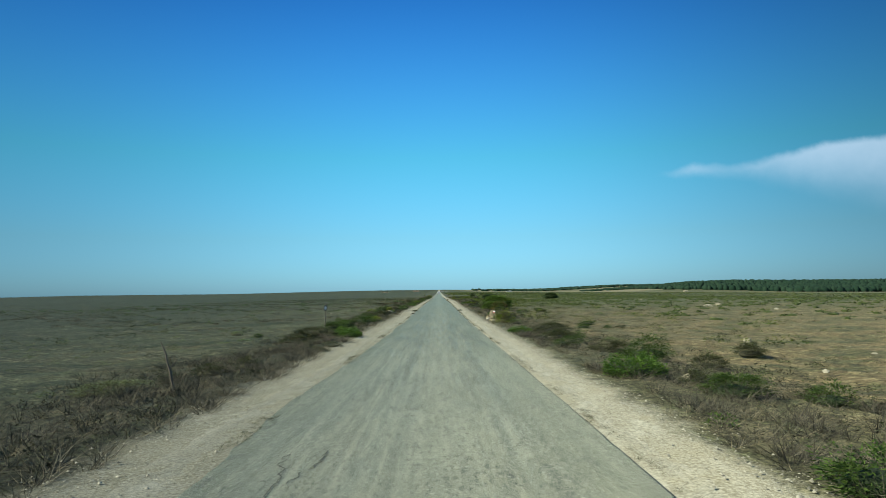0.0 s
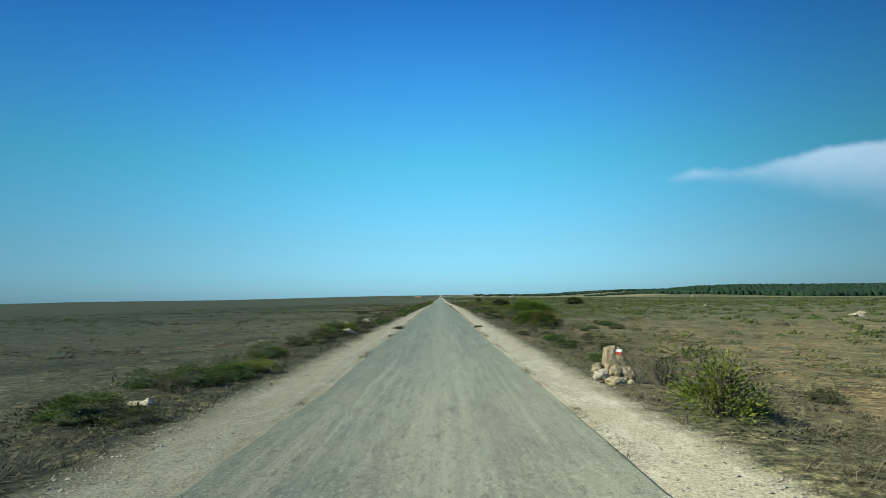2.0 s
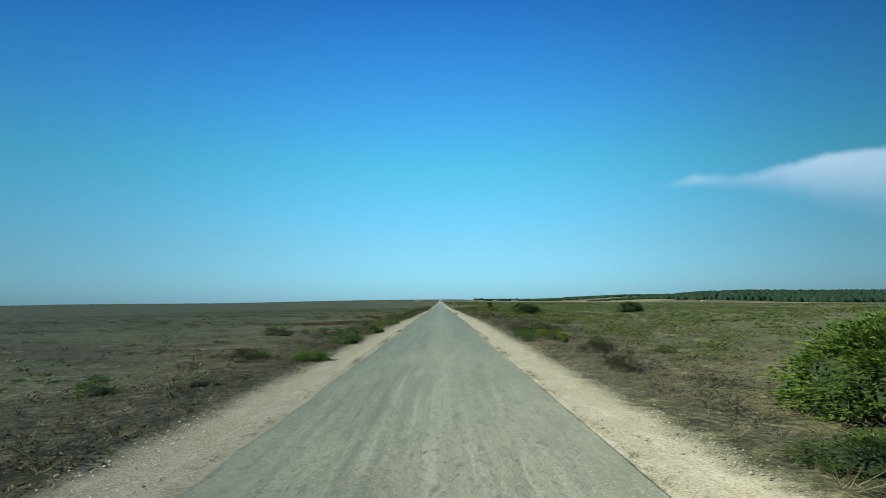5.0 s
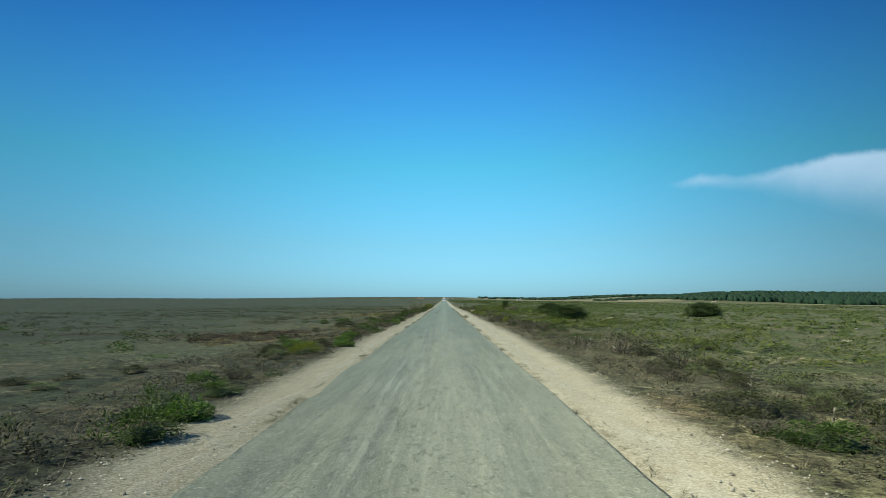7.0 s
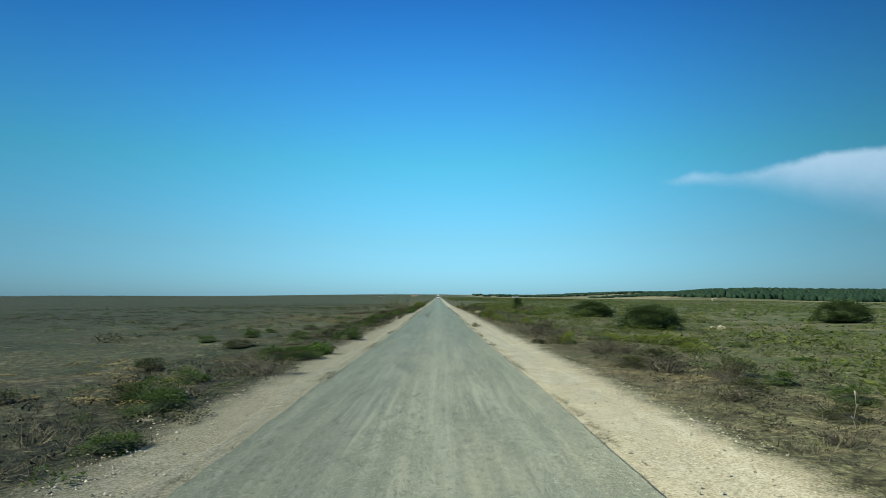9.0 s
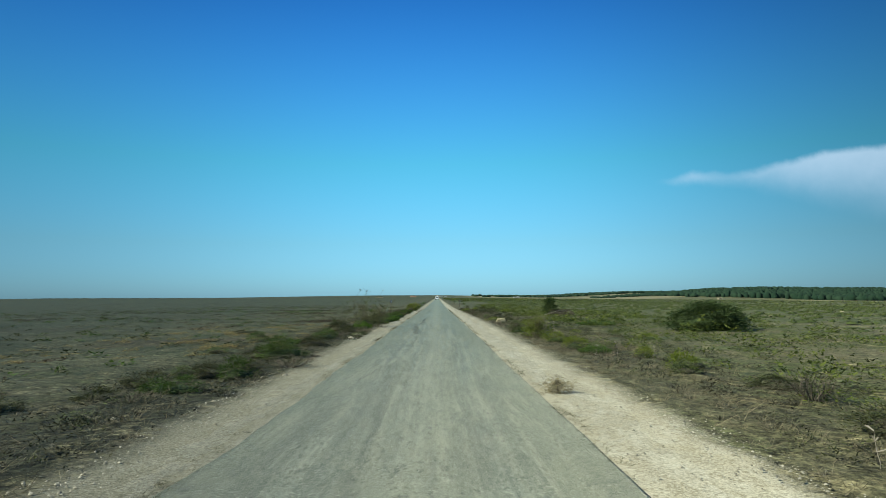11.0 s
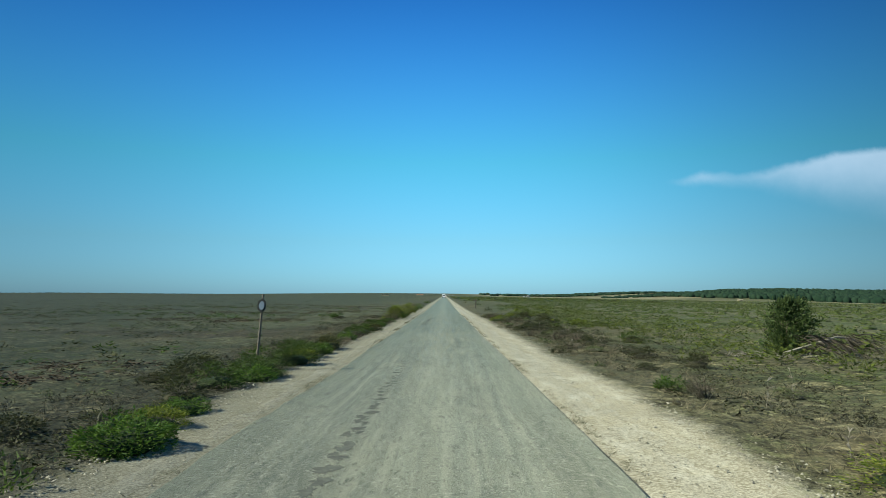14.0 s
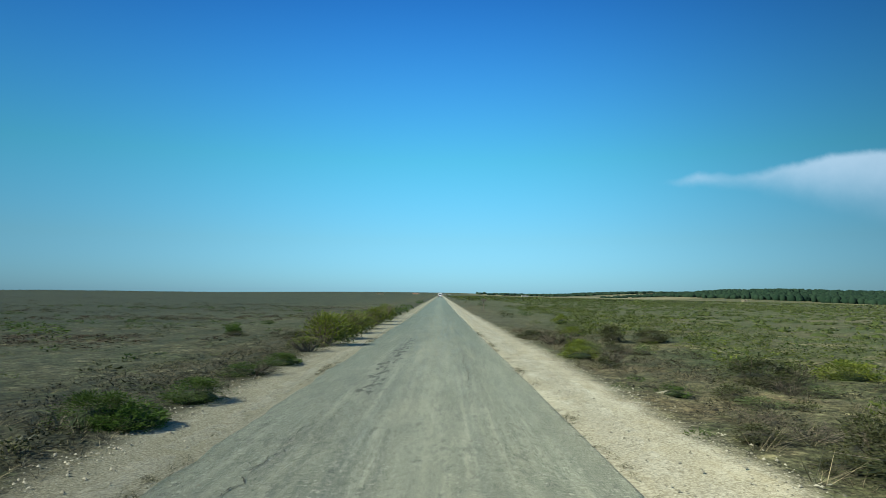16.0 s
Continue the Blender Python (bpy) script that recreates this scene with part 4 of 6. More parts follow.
shrub("low", -4.21, 126.68, 0.29, 0.13)
shrub("green", -25.96, 126.89, 1.22, 0.61)
shrub("dark", -5.96, 127.11, 0.75, 0.31)
shrub("dark", -7.40, 127.18, 0.34, 0.17)
shrub("yellow", 6.01, 127.59, 0.42, 0.21)
shrub("dark", 5.03, 127.87, 1.18, 0.44)
shrub("spiky", 9.02, 129.00, 0.68, 0.18)
shrub("green", -3.93, 129.19, 0.77, 0.38)
shrub("green", -3.27, 129.38, 1.04, 0.40)
shrub("green", -27.49, 129.94, 0.80, 0.45)
shrub("dark", -9.28, 130.15, 0.46, 0.12)
shrub("spiky", -3.06, 130.76, 0.85, 0.50)
shrub("dry", 4.46, 130.94, 0.77, 0.36)
shrub("dry", 5.31, 131.23, 0.77, 0.36)
shrub("yellow", 11.54, 131.72, 0.80, 0.27)
shrub("yellow", 7.66, 132.78, 0.68, 0.33)
shrub("dark", 3.37, 134.41, 0.57, 0.17)
shrub("dark", 4.19, 135.14, 0.71, 0.28)
shrub("green", 10.25, 135.20, 0.71, 0.22)
shrub("dark", -6.77, 136.05, 1.22, 0.30)
shrub("dry", 12.91, 136.42, 0.87, 0.35)
shrub("yellow", 8.36, 136.64, 1.83, 0.41)
shrub("green", -3.17, 137.09, 1.04, 0.43)
shrub("yellow", 7.51, 137.31, 1.54, 0.31)
shrub("yellow", 6.51, 138.39, 1.35, 0.32)
shrub("green", 12.89, 138.74, 0.83, 0.20)
shrub("green", -9.14, 139.65, 0.85, 0.31)
shrub("dry", 4.30, 140.78, 1.44, 0.48)
shrub("dark", -13.52, 140.84, 1.19, 0.35)
shrub("dark", -45.09, 141.50, 2.06, 0.38)
shrub("green", -7.89, 141.52, 0.70, 0.31)
shrub("dark", -15.04, 143.45, 1.36, 0.52)
shrub("green", -8.82, 144.62, 0.82, 0.38)
shrub("dark", 5.22, 144.95, 0.85, 0.37)
shrub("dark", -11.76, 145.37, 0.62, 0.38)
shrub("green", -8.34, 146.50, 0.75, 0.29)
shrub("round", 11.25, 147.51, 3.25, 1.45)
shrub("dark", -6.54, 147.62, 0.92, 0.34)
shrub("green", -3.78, 151.04, 0.77, 0.51)
shrub("dark", -4.6, 151.4, 0.95, 0.36)
shrub("dark", -5.3, 150.4, 0.85, 0.32)
shrub("dark", 4.09, 151.92, 0.28, 0.25)
shrub("dark", -3.99, 152.47, 0.63, 0.22)
shrub("dry", -3.06, 152.57, 1.05, 0.30)
shrub("yellow", 5.51, 154.52, 0.59, 0.33)
shrub("green", -3.82, 155.08, 1.30, 0.60)
shrub("spiky", 4.58, 156.02, 1.05, 0.31)
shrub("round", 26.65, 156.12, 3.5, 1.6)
shrub("yellow", 4.3, 157.3, 0.82, 0.42)
shrub("low", -6.44, 157.84, 0.72, 0.24)
shrub("yellow", 7.88, 161.62, 0.76, 0.28)
shrub("low", -2.80, 161.83, 0.20, 0.08)
shrub("dark", -3.29, 162.02, 0.45, 0.24)
shrub("hedge", 3.95, 162.4, 1.0, 0.85)
shrub("yellow", 4.3, 160.3, 0.85, 0.4)
shrub("green", -3.9, 162.0, 0.88, 0.45)
shrub("dark", -3.75, 158.9, 1.05, 0.35)
shrub("dark", -6.7, 163.9, 0.65, 0.3)
shrub("green", -8.0, 168.0, 0.95, 0.3)
shrub("dark", -4.6, 156.0, 0.85, 0.4)
shrub("dark", -4.3, 157.5, 0.65, 0.3)
shrub("dark", -2.92, 162.74, 0.50, 0.16)
shrub("low", -6.67, 162.75, 0.73, 0.33)
shrub("dry", 3.69, 162.83, 0.54, 0.18)
shrub("green", -35.85, 163.03, 1.20, 0.36)
shrub("low", -2.96, 163.95, 0.60, 0.22)
shrub("low", 3.38, 163.99, 0.24, 0.14)
shrub("dark", 3.78, 164.31, 0.46, 0.17)
shrub("dry", -3.74, 165.08, 0.73, 0.21)
shrub("dark", -5.54, 165.27, 0.29, 0.13)
shrub("dark", -2.93, 165.34, 0.52, 0.17)
shrub("low", -2.89, 165.34, 0.43, 0.22)
shrub("green", 3.65, 165.65, 0.54, 0.25)
shrub("dry", 3.47, 166.24, 0.31, 0.39)
shrub("spiky", -4.43, 166.34, 0.79, 0.36)
shrub("dark", 3.71, 166.69, 0.49, 0.30)
shrub("dry", -3.09, 166.75, 0.92, 0.30)
shrub("yellow", 6.39, 167.17, 0.51, 0.16)
shrub("dark", -3.72, 167.40, 0.93, 0.35)
shrub("low", -2.86, 167.51, 0.36, 0.13)
shrub("dark", -7.39, 168.30, 0.38, 0.16)
shrub("green", 5.39, 168.57, 0.45, 0.26)
shrub("dark", 6.20, 168.71, 0.46, 0.16)
shrub("dark", 7.29, 169.00, 0.60, 0.16)
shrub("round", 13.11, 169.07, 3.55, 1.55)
shrub("tallgreen", 3.90, 168.90, 0.63, 0.47)
shrub("dark", -4.50, 169.81, 1.23, 0.65)
shrub("spiky", -3.51, 170.49, 1.13, 0.63)
shrub("dark", -7.84, 171.81, 0.33, 0.12)
shrub("dark", -9.31, 172.10, 0.58, 0.17)
shrub("dark", -10.02, 172.39, 0.77, 0.25)
shrub("spiky", -18.32, 172.63, 0.89, 0.35)
shrub("yellow", 5.15, 172.93, 0.79, 0.28)
shrub("green", 6.49, 173.11, 0.71, 0.23)
shrub("dry", 3.75, 174.13, 0.68, 0.25)
shrub("dark", -7.90, 174.59, 0.45, 0.22)
shrub("yellow", 5.27, 175.22, 0.78, 0.36)
shrub("spiky", 9.28, 175.42, 2.57, 0.40)
shrub("spiky", 4.18, 175.81, 0.46, 0.23)
shrub("dark", 4.18, 176.76, 0.42, 0.22)
shrub("spiky", -3.02, 176.9, 0.8, 0.32)
shrub("dark", -3.5, 177.6, 0.95, 0.46)
shrub("dark", -3.9, 176.2, 0.95, 0.5)
shrub("green", -3.75, 175.4, 0.7, 0.36)
shrub("yellowdark", -3.95, 180.5, 0.78, 0.43)
shrub("spiky", -3.02, 180.4, 0.95, 0.45)
shrub("dark", -3.5, 185.7, 0.65, 0.38)
shrub("yellow", -2.92, 183.6, 0.65, 0.3)
shrub("green", -3.45, 187.0, 0.85, 0.45)
shrub("spiky", -3.05, 187.9, 0.85, 0.42)
shrub("green", -3.2, 188.4, 0.9, 0.42)
shrub("yellow", -3.1, 191.6, 0.8, 0.4)
shrub("green", -3.15, 192.4, 0.95, 0.46)
shrub("spiky", -3.05, 193.6, 0.9, 0.45)
shrub("green", -2.97, 181.10, 0.47, 0.38)
shrub("yellow", 4.06, 181.3, 1.2, 0.28)
shrub("spiky", -2.78, 182.56, 1.07, 0.51)
shrub("spiky", -3.03, 184.62, 0.76, 0.31)
shrub("dry", 4.11, 185.97, 0.67, 0.34)
shrub("spiky", 3.89, 186.83, 0.55, 0.33)
shrub("dark", -4.34, 188.63, 1.18, 0.54)
shrub("green", -3.48, 189.58, 0.92, 0.52)
shrub("green", 3.57, 190.22, 0.26, 0.14)
shrub("green", -3.04, 190.66, 1.00, 0.56)
shrub("low", -10.83, 193.97, 0.92, 0.24)
shrub("dark", 3.51, 194.70, 0.55, 0.23)
shrub("yellowdark", -3.01, 194.90, 0.68, 0.52)
shrub("yellowdark", -2.99, 195.28, 0.68, 0.40)
shrub("dry", 3.98, 195.80, 0.77, 0.25)
shrub("dry", -3.02, 196.13, 0.80, 0.24)
shrub("dark", 4.07, 196.28, 0.53, 0.16)
shrub("dark", 5.14, 197.24, 0.69, 0.19)
shrub("dry", -2.91, 197.31, 0.48, 0.32)
shrub("dark", -3.88, 197.87, 0.44, 0.12)
shrub("green", 3.76, 198.33, 0.38, 0.21)
shrub("green", 3.62, 198.68, 0.33, 0.24)
shrub("dark", 5.11, 198.68, 0.64, 0.30)
shrub("spiky", -3.13, 199.23, 0.80, 0.43)
shrub("dry", 5.02, 199.32, 0.80, 0.46)
shrub("dry", 4.29, 200.05, 1.12, 0.37)
shrub("dark", 7.08, 200.13, 0.83, 0.29)
shrub("dry", -3.03, 200.89, 0.78, 0.32)
shrub("dark", 5.36, 201.64, 0.84, 0.39)
shrub("green", -3.3, 202.5, 0.95, 0.46)
shrub("dry", 3.63, 201.93, 0.54, 0.35)
shrub("dark", -5.22, 202.11, 0.47, 0.18)
shrub("green", 7.78, 202.88, 0.80, 0.32)
shrub("green", -3.15, 204.0, 0.92, 0.42)
shrub("spiky", -3.35, 203.2, 0.8, 0.4)
shrub("yellowdark", -2.9, 205.6, 0.75, 0.42)
shrub("dark", 5.27, 205.37, 0.82, 0.38)
shrub("dark", 3.59, 206.45, 0.29, 0.17)
shrub("green", -3.08, 206.54, 0.91, 0.38)
shrub("dark", 4.68, 207.57, 1.68, 0.44)
shrub("dark", 3.83, 208.07, 0.49, 0.19)
shrub("dark", -3.48, 208.20, 0.38, 0.31)
shrub("dark", 3.55, 209.12, 0.50, 0.20)
shrub("dry", 4.18, 209.29, 0.74, 0.20)
shrub("low", 3.04, 209.36, 0.34, 0.14)
shrub("spiky", -3.10, 209.60, 0.94, 0.42)
shrub("green", -3.41, 209.62, 0.86, 0.47)
shrub("dark", 5.09, 209.76, 0.51, 0.31)
shrub("dark", 5.24, 211.21, 0.34, 0.27)
shrub("green", 6.24, 211.29, 0.29, 0.27)
shrub("green", -3.06, 211.41, 0.86, 0.39)
shrub("green", 3.85, 212.45, 0.49, 0.22)
shrub("dark", 4.76, 212.47, 0.49, 0.26)
shrub("low", 6.34, 212.97, 0.67, 0.21)
shrub("low", 3.29, 213.30, 0.35, 0.13)
shrub("green", 3.79, 214.15, 0.36, 0.19)
shrub("dry", 6.70, 214.27, 0.70, 0.46)
shrub("dark", 6.05, 214.33, 1.32, 0.53)
shrub("green", -3.35, 214.48, 0.73, 0.27)
shrub("dry", -3.11, 214.57, 0.97, 0.24)
shrub("yellow", 8.22, 215.20, 1.10, 0.41)
shrub("green", -3.08, 216.28, 0.86, 0.33)
shrub("dark", 3.82, 216.38, 0.49, 0.28)
shrub("spiky", -2.94, 216.72, 0.54, 0.22)
shrub("dark", -17.08, 217.02, 1.88, 0.33)
shrub("green", 7.20, 217.25, 0.71, 0.29)
shrub("dark", -14.44, 217.43, 2.20, 0.33)
shrub("dry", 4.27, 217.58, 0.73, 0.37)
shrub("yellow", 3.60, 218.13, 0.94, 0.32)
shrub("green", 10.52, 218.52, 0.95, 0.31)
shrub("dry", -3.16, 219.61, 1.10, 0.50)
shrub("yellow", 3.99, 219.71, 0.93, 0.36)
shrub("yellow", -3.62, 221.39, 0.93, 0.32)
shrub("dark", 4.18, 222.63, 0.76, 0.31)
shrub("dry", 3.94, 222.69, 1.50, 0.51)
shrub("spiky", 11.72, 223.61, 1.02, 0.36)
shrub("dark", -4.87, 225.59, 0.75, 0.23)
shrub("dark", 3.62, 226.51, 1.03, 0.35)
shrub("dark", -8.16, 229.58, 0.87, 0.19)
shrub("low", 5.99, 230.93, 1.48, 0.49)
shrub("green", -17.14, 231.17, 2.28, 0.39)
shrub("spiky", -9.16, 232.52, 0.78, 0.57)
shrub("green", -18.96, 233.01, 2.77, 0.63)
shrub("green", -15.66, 236.72, 0.89, 0.36)
shrub("green", -22.15, 237.22, 1.22, 0.44)
shrub("green", -10.94, 237.95, 1.25, 0.49)
shrub("green", -21.50, 239.77, 1.32, 0.36)
shrub("low", -15.52, 241.13, 0.83, 0.27)
shrub("green", -10.24, 242.81, 0.78, 0.26)
shrub("green", -22.55, 243.57, 1.10, 0.20)
shrub("green", -18.99, 244.23, 1.21, 0.41)
shrub("low", -36.56, 259.24, 2.42, 0.39)


# further shrubs along the verges between and beyond those
brush = random.Random(17)
for y0, y1, x0, x1, many, kinds in (
    (176, 222, 4.0, 6.2, 30, ("dark", "dark", "dry", "low")),
    (98, 160, 4.2, 6.4, 26, ("dark", "dark", "dry", "low")),
    (4, 60, 4.0, 6.4, 16, ("dark", "dry", "low")),
    (8, 56, -5.6, -3.7, 16, ("dark", "dark", "dry")),
    (88, 200, -5.4, -3.5, 34, ("dark", "dark", "dry", "low")),
):
    for _ in range(many):
        shrub(brush.choice(kinds), brush.uniform(x0, x1), brush.uniform(y0, y1), brush.uniform(0.49, 0.8), brush.uniform(0.16, 0.36))
fill = random.Random(5)
for _ in range(5):
    shrub(fill.choice(("green", "spiky", "dark", "low")), -fill.uniform(3.4, 6.0), fill.uniform(70, 86), fill.uniform(0.5, 1.1), fill.uniform(0.25, 0.5))
    shrub(fill.choice(("green", "yellow", "dark", "dry")), fill.uniform(4.0, 8.0), fill.uniform(76, 88), fill.uniform(0.5, 1.1), fill.uniform(0.25, 0.5))
    shrub(fill.choice(("green", "spiky", "dark")), -fill.uniform(3.3, 5.5), fill.uniform(134, 150), fill.uniform(0.5, 1.1), fill.uniform(0.25, 0.5))
    shrub(fill.choice(("green", "yellow", "dry", "low")), fill.uniform(4.4, 9.0), fill.uniform(130, 152), fill.uniform(0.5, 1.1), fill.uniform(0.25, 0.5))
for _ in range(12):
    shrub(fill.choice(("hedge", "spiky", "green")), -fill.uniform(3.0, 4.2), fill.uniform(226, 330), fill.uniform(0.9, 1.5), fill.uniform(0.5, 0.9))
    shrub(fill.choice(("green", "yellow", "dark")), fill.uniform(4.0, 8.0), fill.uniform(222, 330), fill.uniform(0.7, 1.4), fill.uniform(0.4, 0.8))
for y in (222, 225, 228.5, 232, 236.5, 241, 247, 254, 262):
    shrub("hedge", -3.1 - 0.3 * fill.random(), y, 1.3, fill.uniform(0.75, 1.05))


def tall_shrub(x, y):
    """The tall half-bare shrub whose stems stand out against the sky."""
    r = np.random.default_rng(77)
    ob = tagged(new("tall_shrub"), "tall half-bare shrub of upright grey stems with sparse leaves", "shrub")
    ob.matrix_basis = pose(x, y, gz(x, y))
    at, way = [], []
    for _ in range(58):
        t, u = r.uniform(0, 2 * math.pi), math.sqrt(r.random())
        a = Vector((0.55 * u * math.cos(t) * 1.3, 0.4 * u * math.sin(t), -0.05))
        lean = Vector((math.cos(t) * u * 0.66, math.sin(t) * u * 0.42, 0))
        high = r.uniform(0.75, 1.4) if r.random() < 0.84 else r.uniform(1.5, 1.95)
        path, p = [], a.copy()
        for k in range(6):
            f = k / 5
            p = a + lean * f + Vector((r.normal() * 0.03 * k, r.normal() * 0.03 * k, 0.05 + high * f))
            path.append((p, 0.011 * (1 - 0.7 * f)))
        paths = [path]
        for k in range(9):
            q, _ = path[r.integers(1, 6)]
            e = q + Vector((r.normal() * 0.14, r.normal() * 0.14, r.uniform(0.05, 0.26)))
            paths.append([(q, 0.005), (e, 0.002)])
            for _ in range(5):
                at.append(q.lerp(e, r.random())), way.append((r.normal(), r.normal(), 0.6))
        part("stem", mesh("stem", *tubes(paths), M_STEM), ob)
    n = len(at)
    part("foliage", mesh("foliage", *leaves(np.array(at), np.array(way), r.uniform(0.03, 0.06, n), r.uniform(0.012, 0.02, n), r), M_YELLOW), ob, "sparse yellow-green leaves")
    low = r.normal(size=(1500, 3)) * (0.5, 0.34, 0.24) + (0.1, 0, 0.34)
    low[:, 2] = np.abs(low[:, 2])
    part("lower_foliage", mesh("lower_foliage", *leaves(low, r.normal(size=(1500, 3)) + (0, 0, 1), 0.055, 0.016, r), M_GREY), ob, "grey-green leaves low down")


tall_shrub(-3.35, 172.4)


def wind_juniper(x, y, w, h):
    """A dark wind-combed juniper with bare lower limbs."""
    r = np.random.default_rng(13)
    ob = tagged(new("juniper_shrub"), "dark wind-combed juniper with bare lower limbs", "shrub")
    ob.matrix_basis = pose(x, y, gz(x, y))
    paths, at, way = [[((0, 0, -0.1), 0.09), ((-0.05, 0, 0.5), 0.07), ((0.05, 0, 0.9), 0.05), ((0.1, 0, h), 0.015)]], [], []
    for _ in range(84):
        z = r.uniform(0.06, 0.97) * h
        t = r.uniform(0, 6.3)
        ln = w * (0.44 + 0.1 * math.cos(t)) * math.sqrt(1.03 - (z / h) ** 2) * r.uniform(0.6, 1.08) + 0.08
        e = Vector((math.cos(t) * ln, math.sin(t) * ln, z + 0.1))
        s = Vector((0, 0, z - 0.15))
        paths.append([(s, 0.02), (s.lerp(e, 0.5), 0.012), (e, 0.004)])
        for _ in range(100):
            f = r.uniform(0.3, 1.05)
            q = s.lerp(e, f) + Vector(r.normal(size=3) * 0.07)
            at.append(q), way.append(np.array(e - s) * 0.8 + r.normal(size=3) * 0.35 + (0, 0, 0.25))
    n = len(at)
    part("branchwork", mesh("branchwork", *tubes(paths, 4), M_TWIG), ob)
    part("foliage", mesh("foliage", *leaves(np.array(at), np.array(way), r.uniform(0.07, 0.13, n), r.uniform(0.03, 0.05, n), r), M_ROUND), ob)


wind_juniper(9.9, 194.7, 1.65, 1.5)


def dead_branches(x, y):
    """The heap of bleached boughs before the juniper."""
    r = np.random.default_rng(3)
    ob = tagged(new("dead_branch_pile"), "heap of bleached dead branches before the juniper", "dead branches")
    ob.matrix_basis = pose(x, y, gz(x, y)) @ Matrix.Diagonal((1.35, 1.2, 1.15, 1))
    part("bough", mesh("bough", *tubes([[((-0.9, -0.1, 0.05), 0.034), ((-0.2, -0.1, 0.3), 0.03), ((0.3, -0.04, 0.47), 0.024), ((0.6, 0, 0.46), 0.02), ((1.1, 0.1, 0.2), 0.01)]], 6), M_BARE), ob, "thick pale fallen bough")
    paths = []
    for _ in range(190):
        s = Vector((r.uniform(-0.5, 0.9), r.normal() * 0.25, r.uniform(0.2, 0.55)))
        e = s + Vector((r.uniform(0.1, 0.6), r.normal() * 0.2, -r.uniform(0.1, 0.55)))
        e.z = max(e.z, 0.0)
        paths.append([(s, 0.01), (s.lerp(e, 0.5) + Vector((0, 0, 0.05)), 0.007), (e, 0.003)])
    part("branchwork", mesh("branchwork", *tubes(paths), M_TWIG), ob)
    paths = []
    for _ in range(110):
        s = Vector((r.uniform(-1.9, 0.2), r.normal() * 0.3 - 0.2, 0.03))
        t = r.uniform(0, 6.3)
        ln = r.uniform(0.1, 0.32)
        paths.append([(s, 0.016), (s + Vector((math.cos(t) * ln, math.sin(t) * ln, r.uniform(0.0, 0.12))), 0.008)])
    part("wood_debris", mesh("wood_debris", *tubes(paths, 4), M_BARE), ob, "scattered bleached wood chips")


dead_branches(10.3, 193.9)


def dead_stalk(x, y, h, lean):
    r = np.random.default_rng(int(y * 10))
    ob = tagged(new("dead_stalk"), "single pale withered flower stalk in the verge", "dead stalk", "dead stalks")
    ob.matrix_basis = pose(x, y, gz(x, y))
    path = [((lean * f * h + r.normal() * 0.012, r.normal() * 0.012, -0.03 + h * f), 0.004 - 0.0018 * f) for f in (0, 0.25, 0.5, 0.75, 1)]
    heads = [[(Vector(path[k][0]), 0.006), (Vector(path[k][0]) + Vector((r.normal() * 0.03, r.normal() * 0.03, 0.04)), 0.0065)] for k in (2, 2, 3, 3, 3, 4, 4)]
    part("stem", mesh("stem", *tubes([path] + heads, 4), M_BARE), ob)


for x, y, h, lean in ((3.52, 50.0, 0.42, 0.02), (4.3, 49.4, 0.4, 0.05), (4.74, 192.7, 0.62, -0.12), (4.37, 119.8, 0.5, 0.1), (3.9, 153.1, 0.4, 0.1), (4.3, 152.6, 0.5, -0.1), (4.9, 152.2, 0.45, 0.2), (4.6, 98.3, 0.45, 0.1)):
    dead_stalk(x, y, h, lean)
for _ in range(26):
    dead_stalk(fill.uniform(3.7, 6.5), fill.uniform(95, 222), fill.uniform(0.25, 0.5), fill.uniform(-0.15, 0.2))
for y0, y1, x0, x1, many in ((106, 111, 4.0, 5.3, 16), (162, 168, 3.7, 5.0, 16), (197, 203, 4.2, 6.0, 12)):
    for _ in range(many):
        dead_stalk(fill.uniform(x0, x1), fill.uniform(y0, y1), fill.uniform(0.16, 0.38), fill.uniform(-0.2, 0.2))


def dead_post(x, y):
    ob = tagged(new("dead_stump"), "leaning forked dead grey branch stuck in the grass", "dead branch")
    ob.matrix_basis = pose(x, y, gz(x, y))
    part("trunk", mesh("trunk", *tubes([[((0, 0, -0.05), 0.024), ((-0.07, 0.01, 0.2), 0.021), ((-0.08, 0, 0.32), 0.024), ((-0.14, -0.01, 0.52), 0.016), ((-0.15, 0, 0.6), 0.018), ((-0.24, 0, 0.82), 0.008)]], 6), M_TWIG), ob)
    part("fork", mesh("fork", *tubes([[((-0.1, 0, 0.36), 0.014), ((-0.02, 0.02, 0.45), 0.010), ((0.02, 0.03, 0.53), 0.005)]], 5), M_TWIG), ob)


dead_post(-4.3, 11.1)

# ---- stones ----


def rock_bm(seed, sub=2, rough=0.35, flat=0.0):
    bm = bmesh.new()
    bmesh.ops.create_icosphere(bm, subdivisions=sub, radius=0.5)
    o = Vector((seed * 3.7, seed * 1.3, 5))
    for v in bm.verts:
        d = v.co.normalized()
        f = 1 + rough * noise.noise(d * 1.4 + o) + rough * 0.45 * noise.noise(d * 4 + o) + rough * 0.2 * noise.noise(d * 9 + o)
        v.co = v.co * f
        v.co.z = max(v.co.z, -0.3) + 0.25
        if flat:
            v.co.z = min(v.co.z, flat)
    return bm


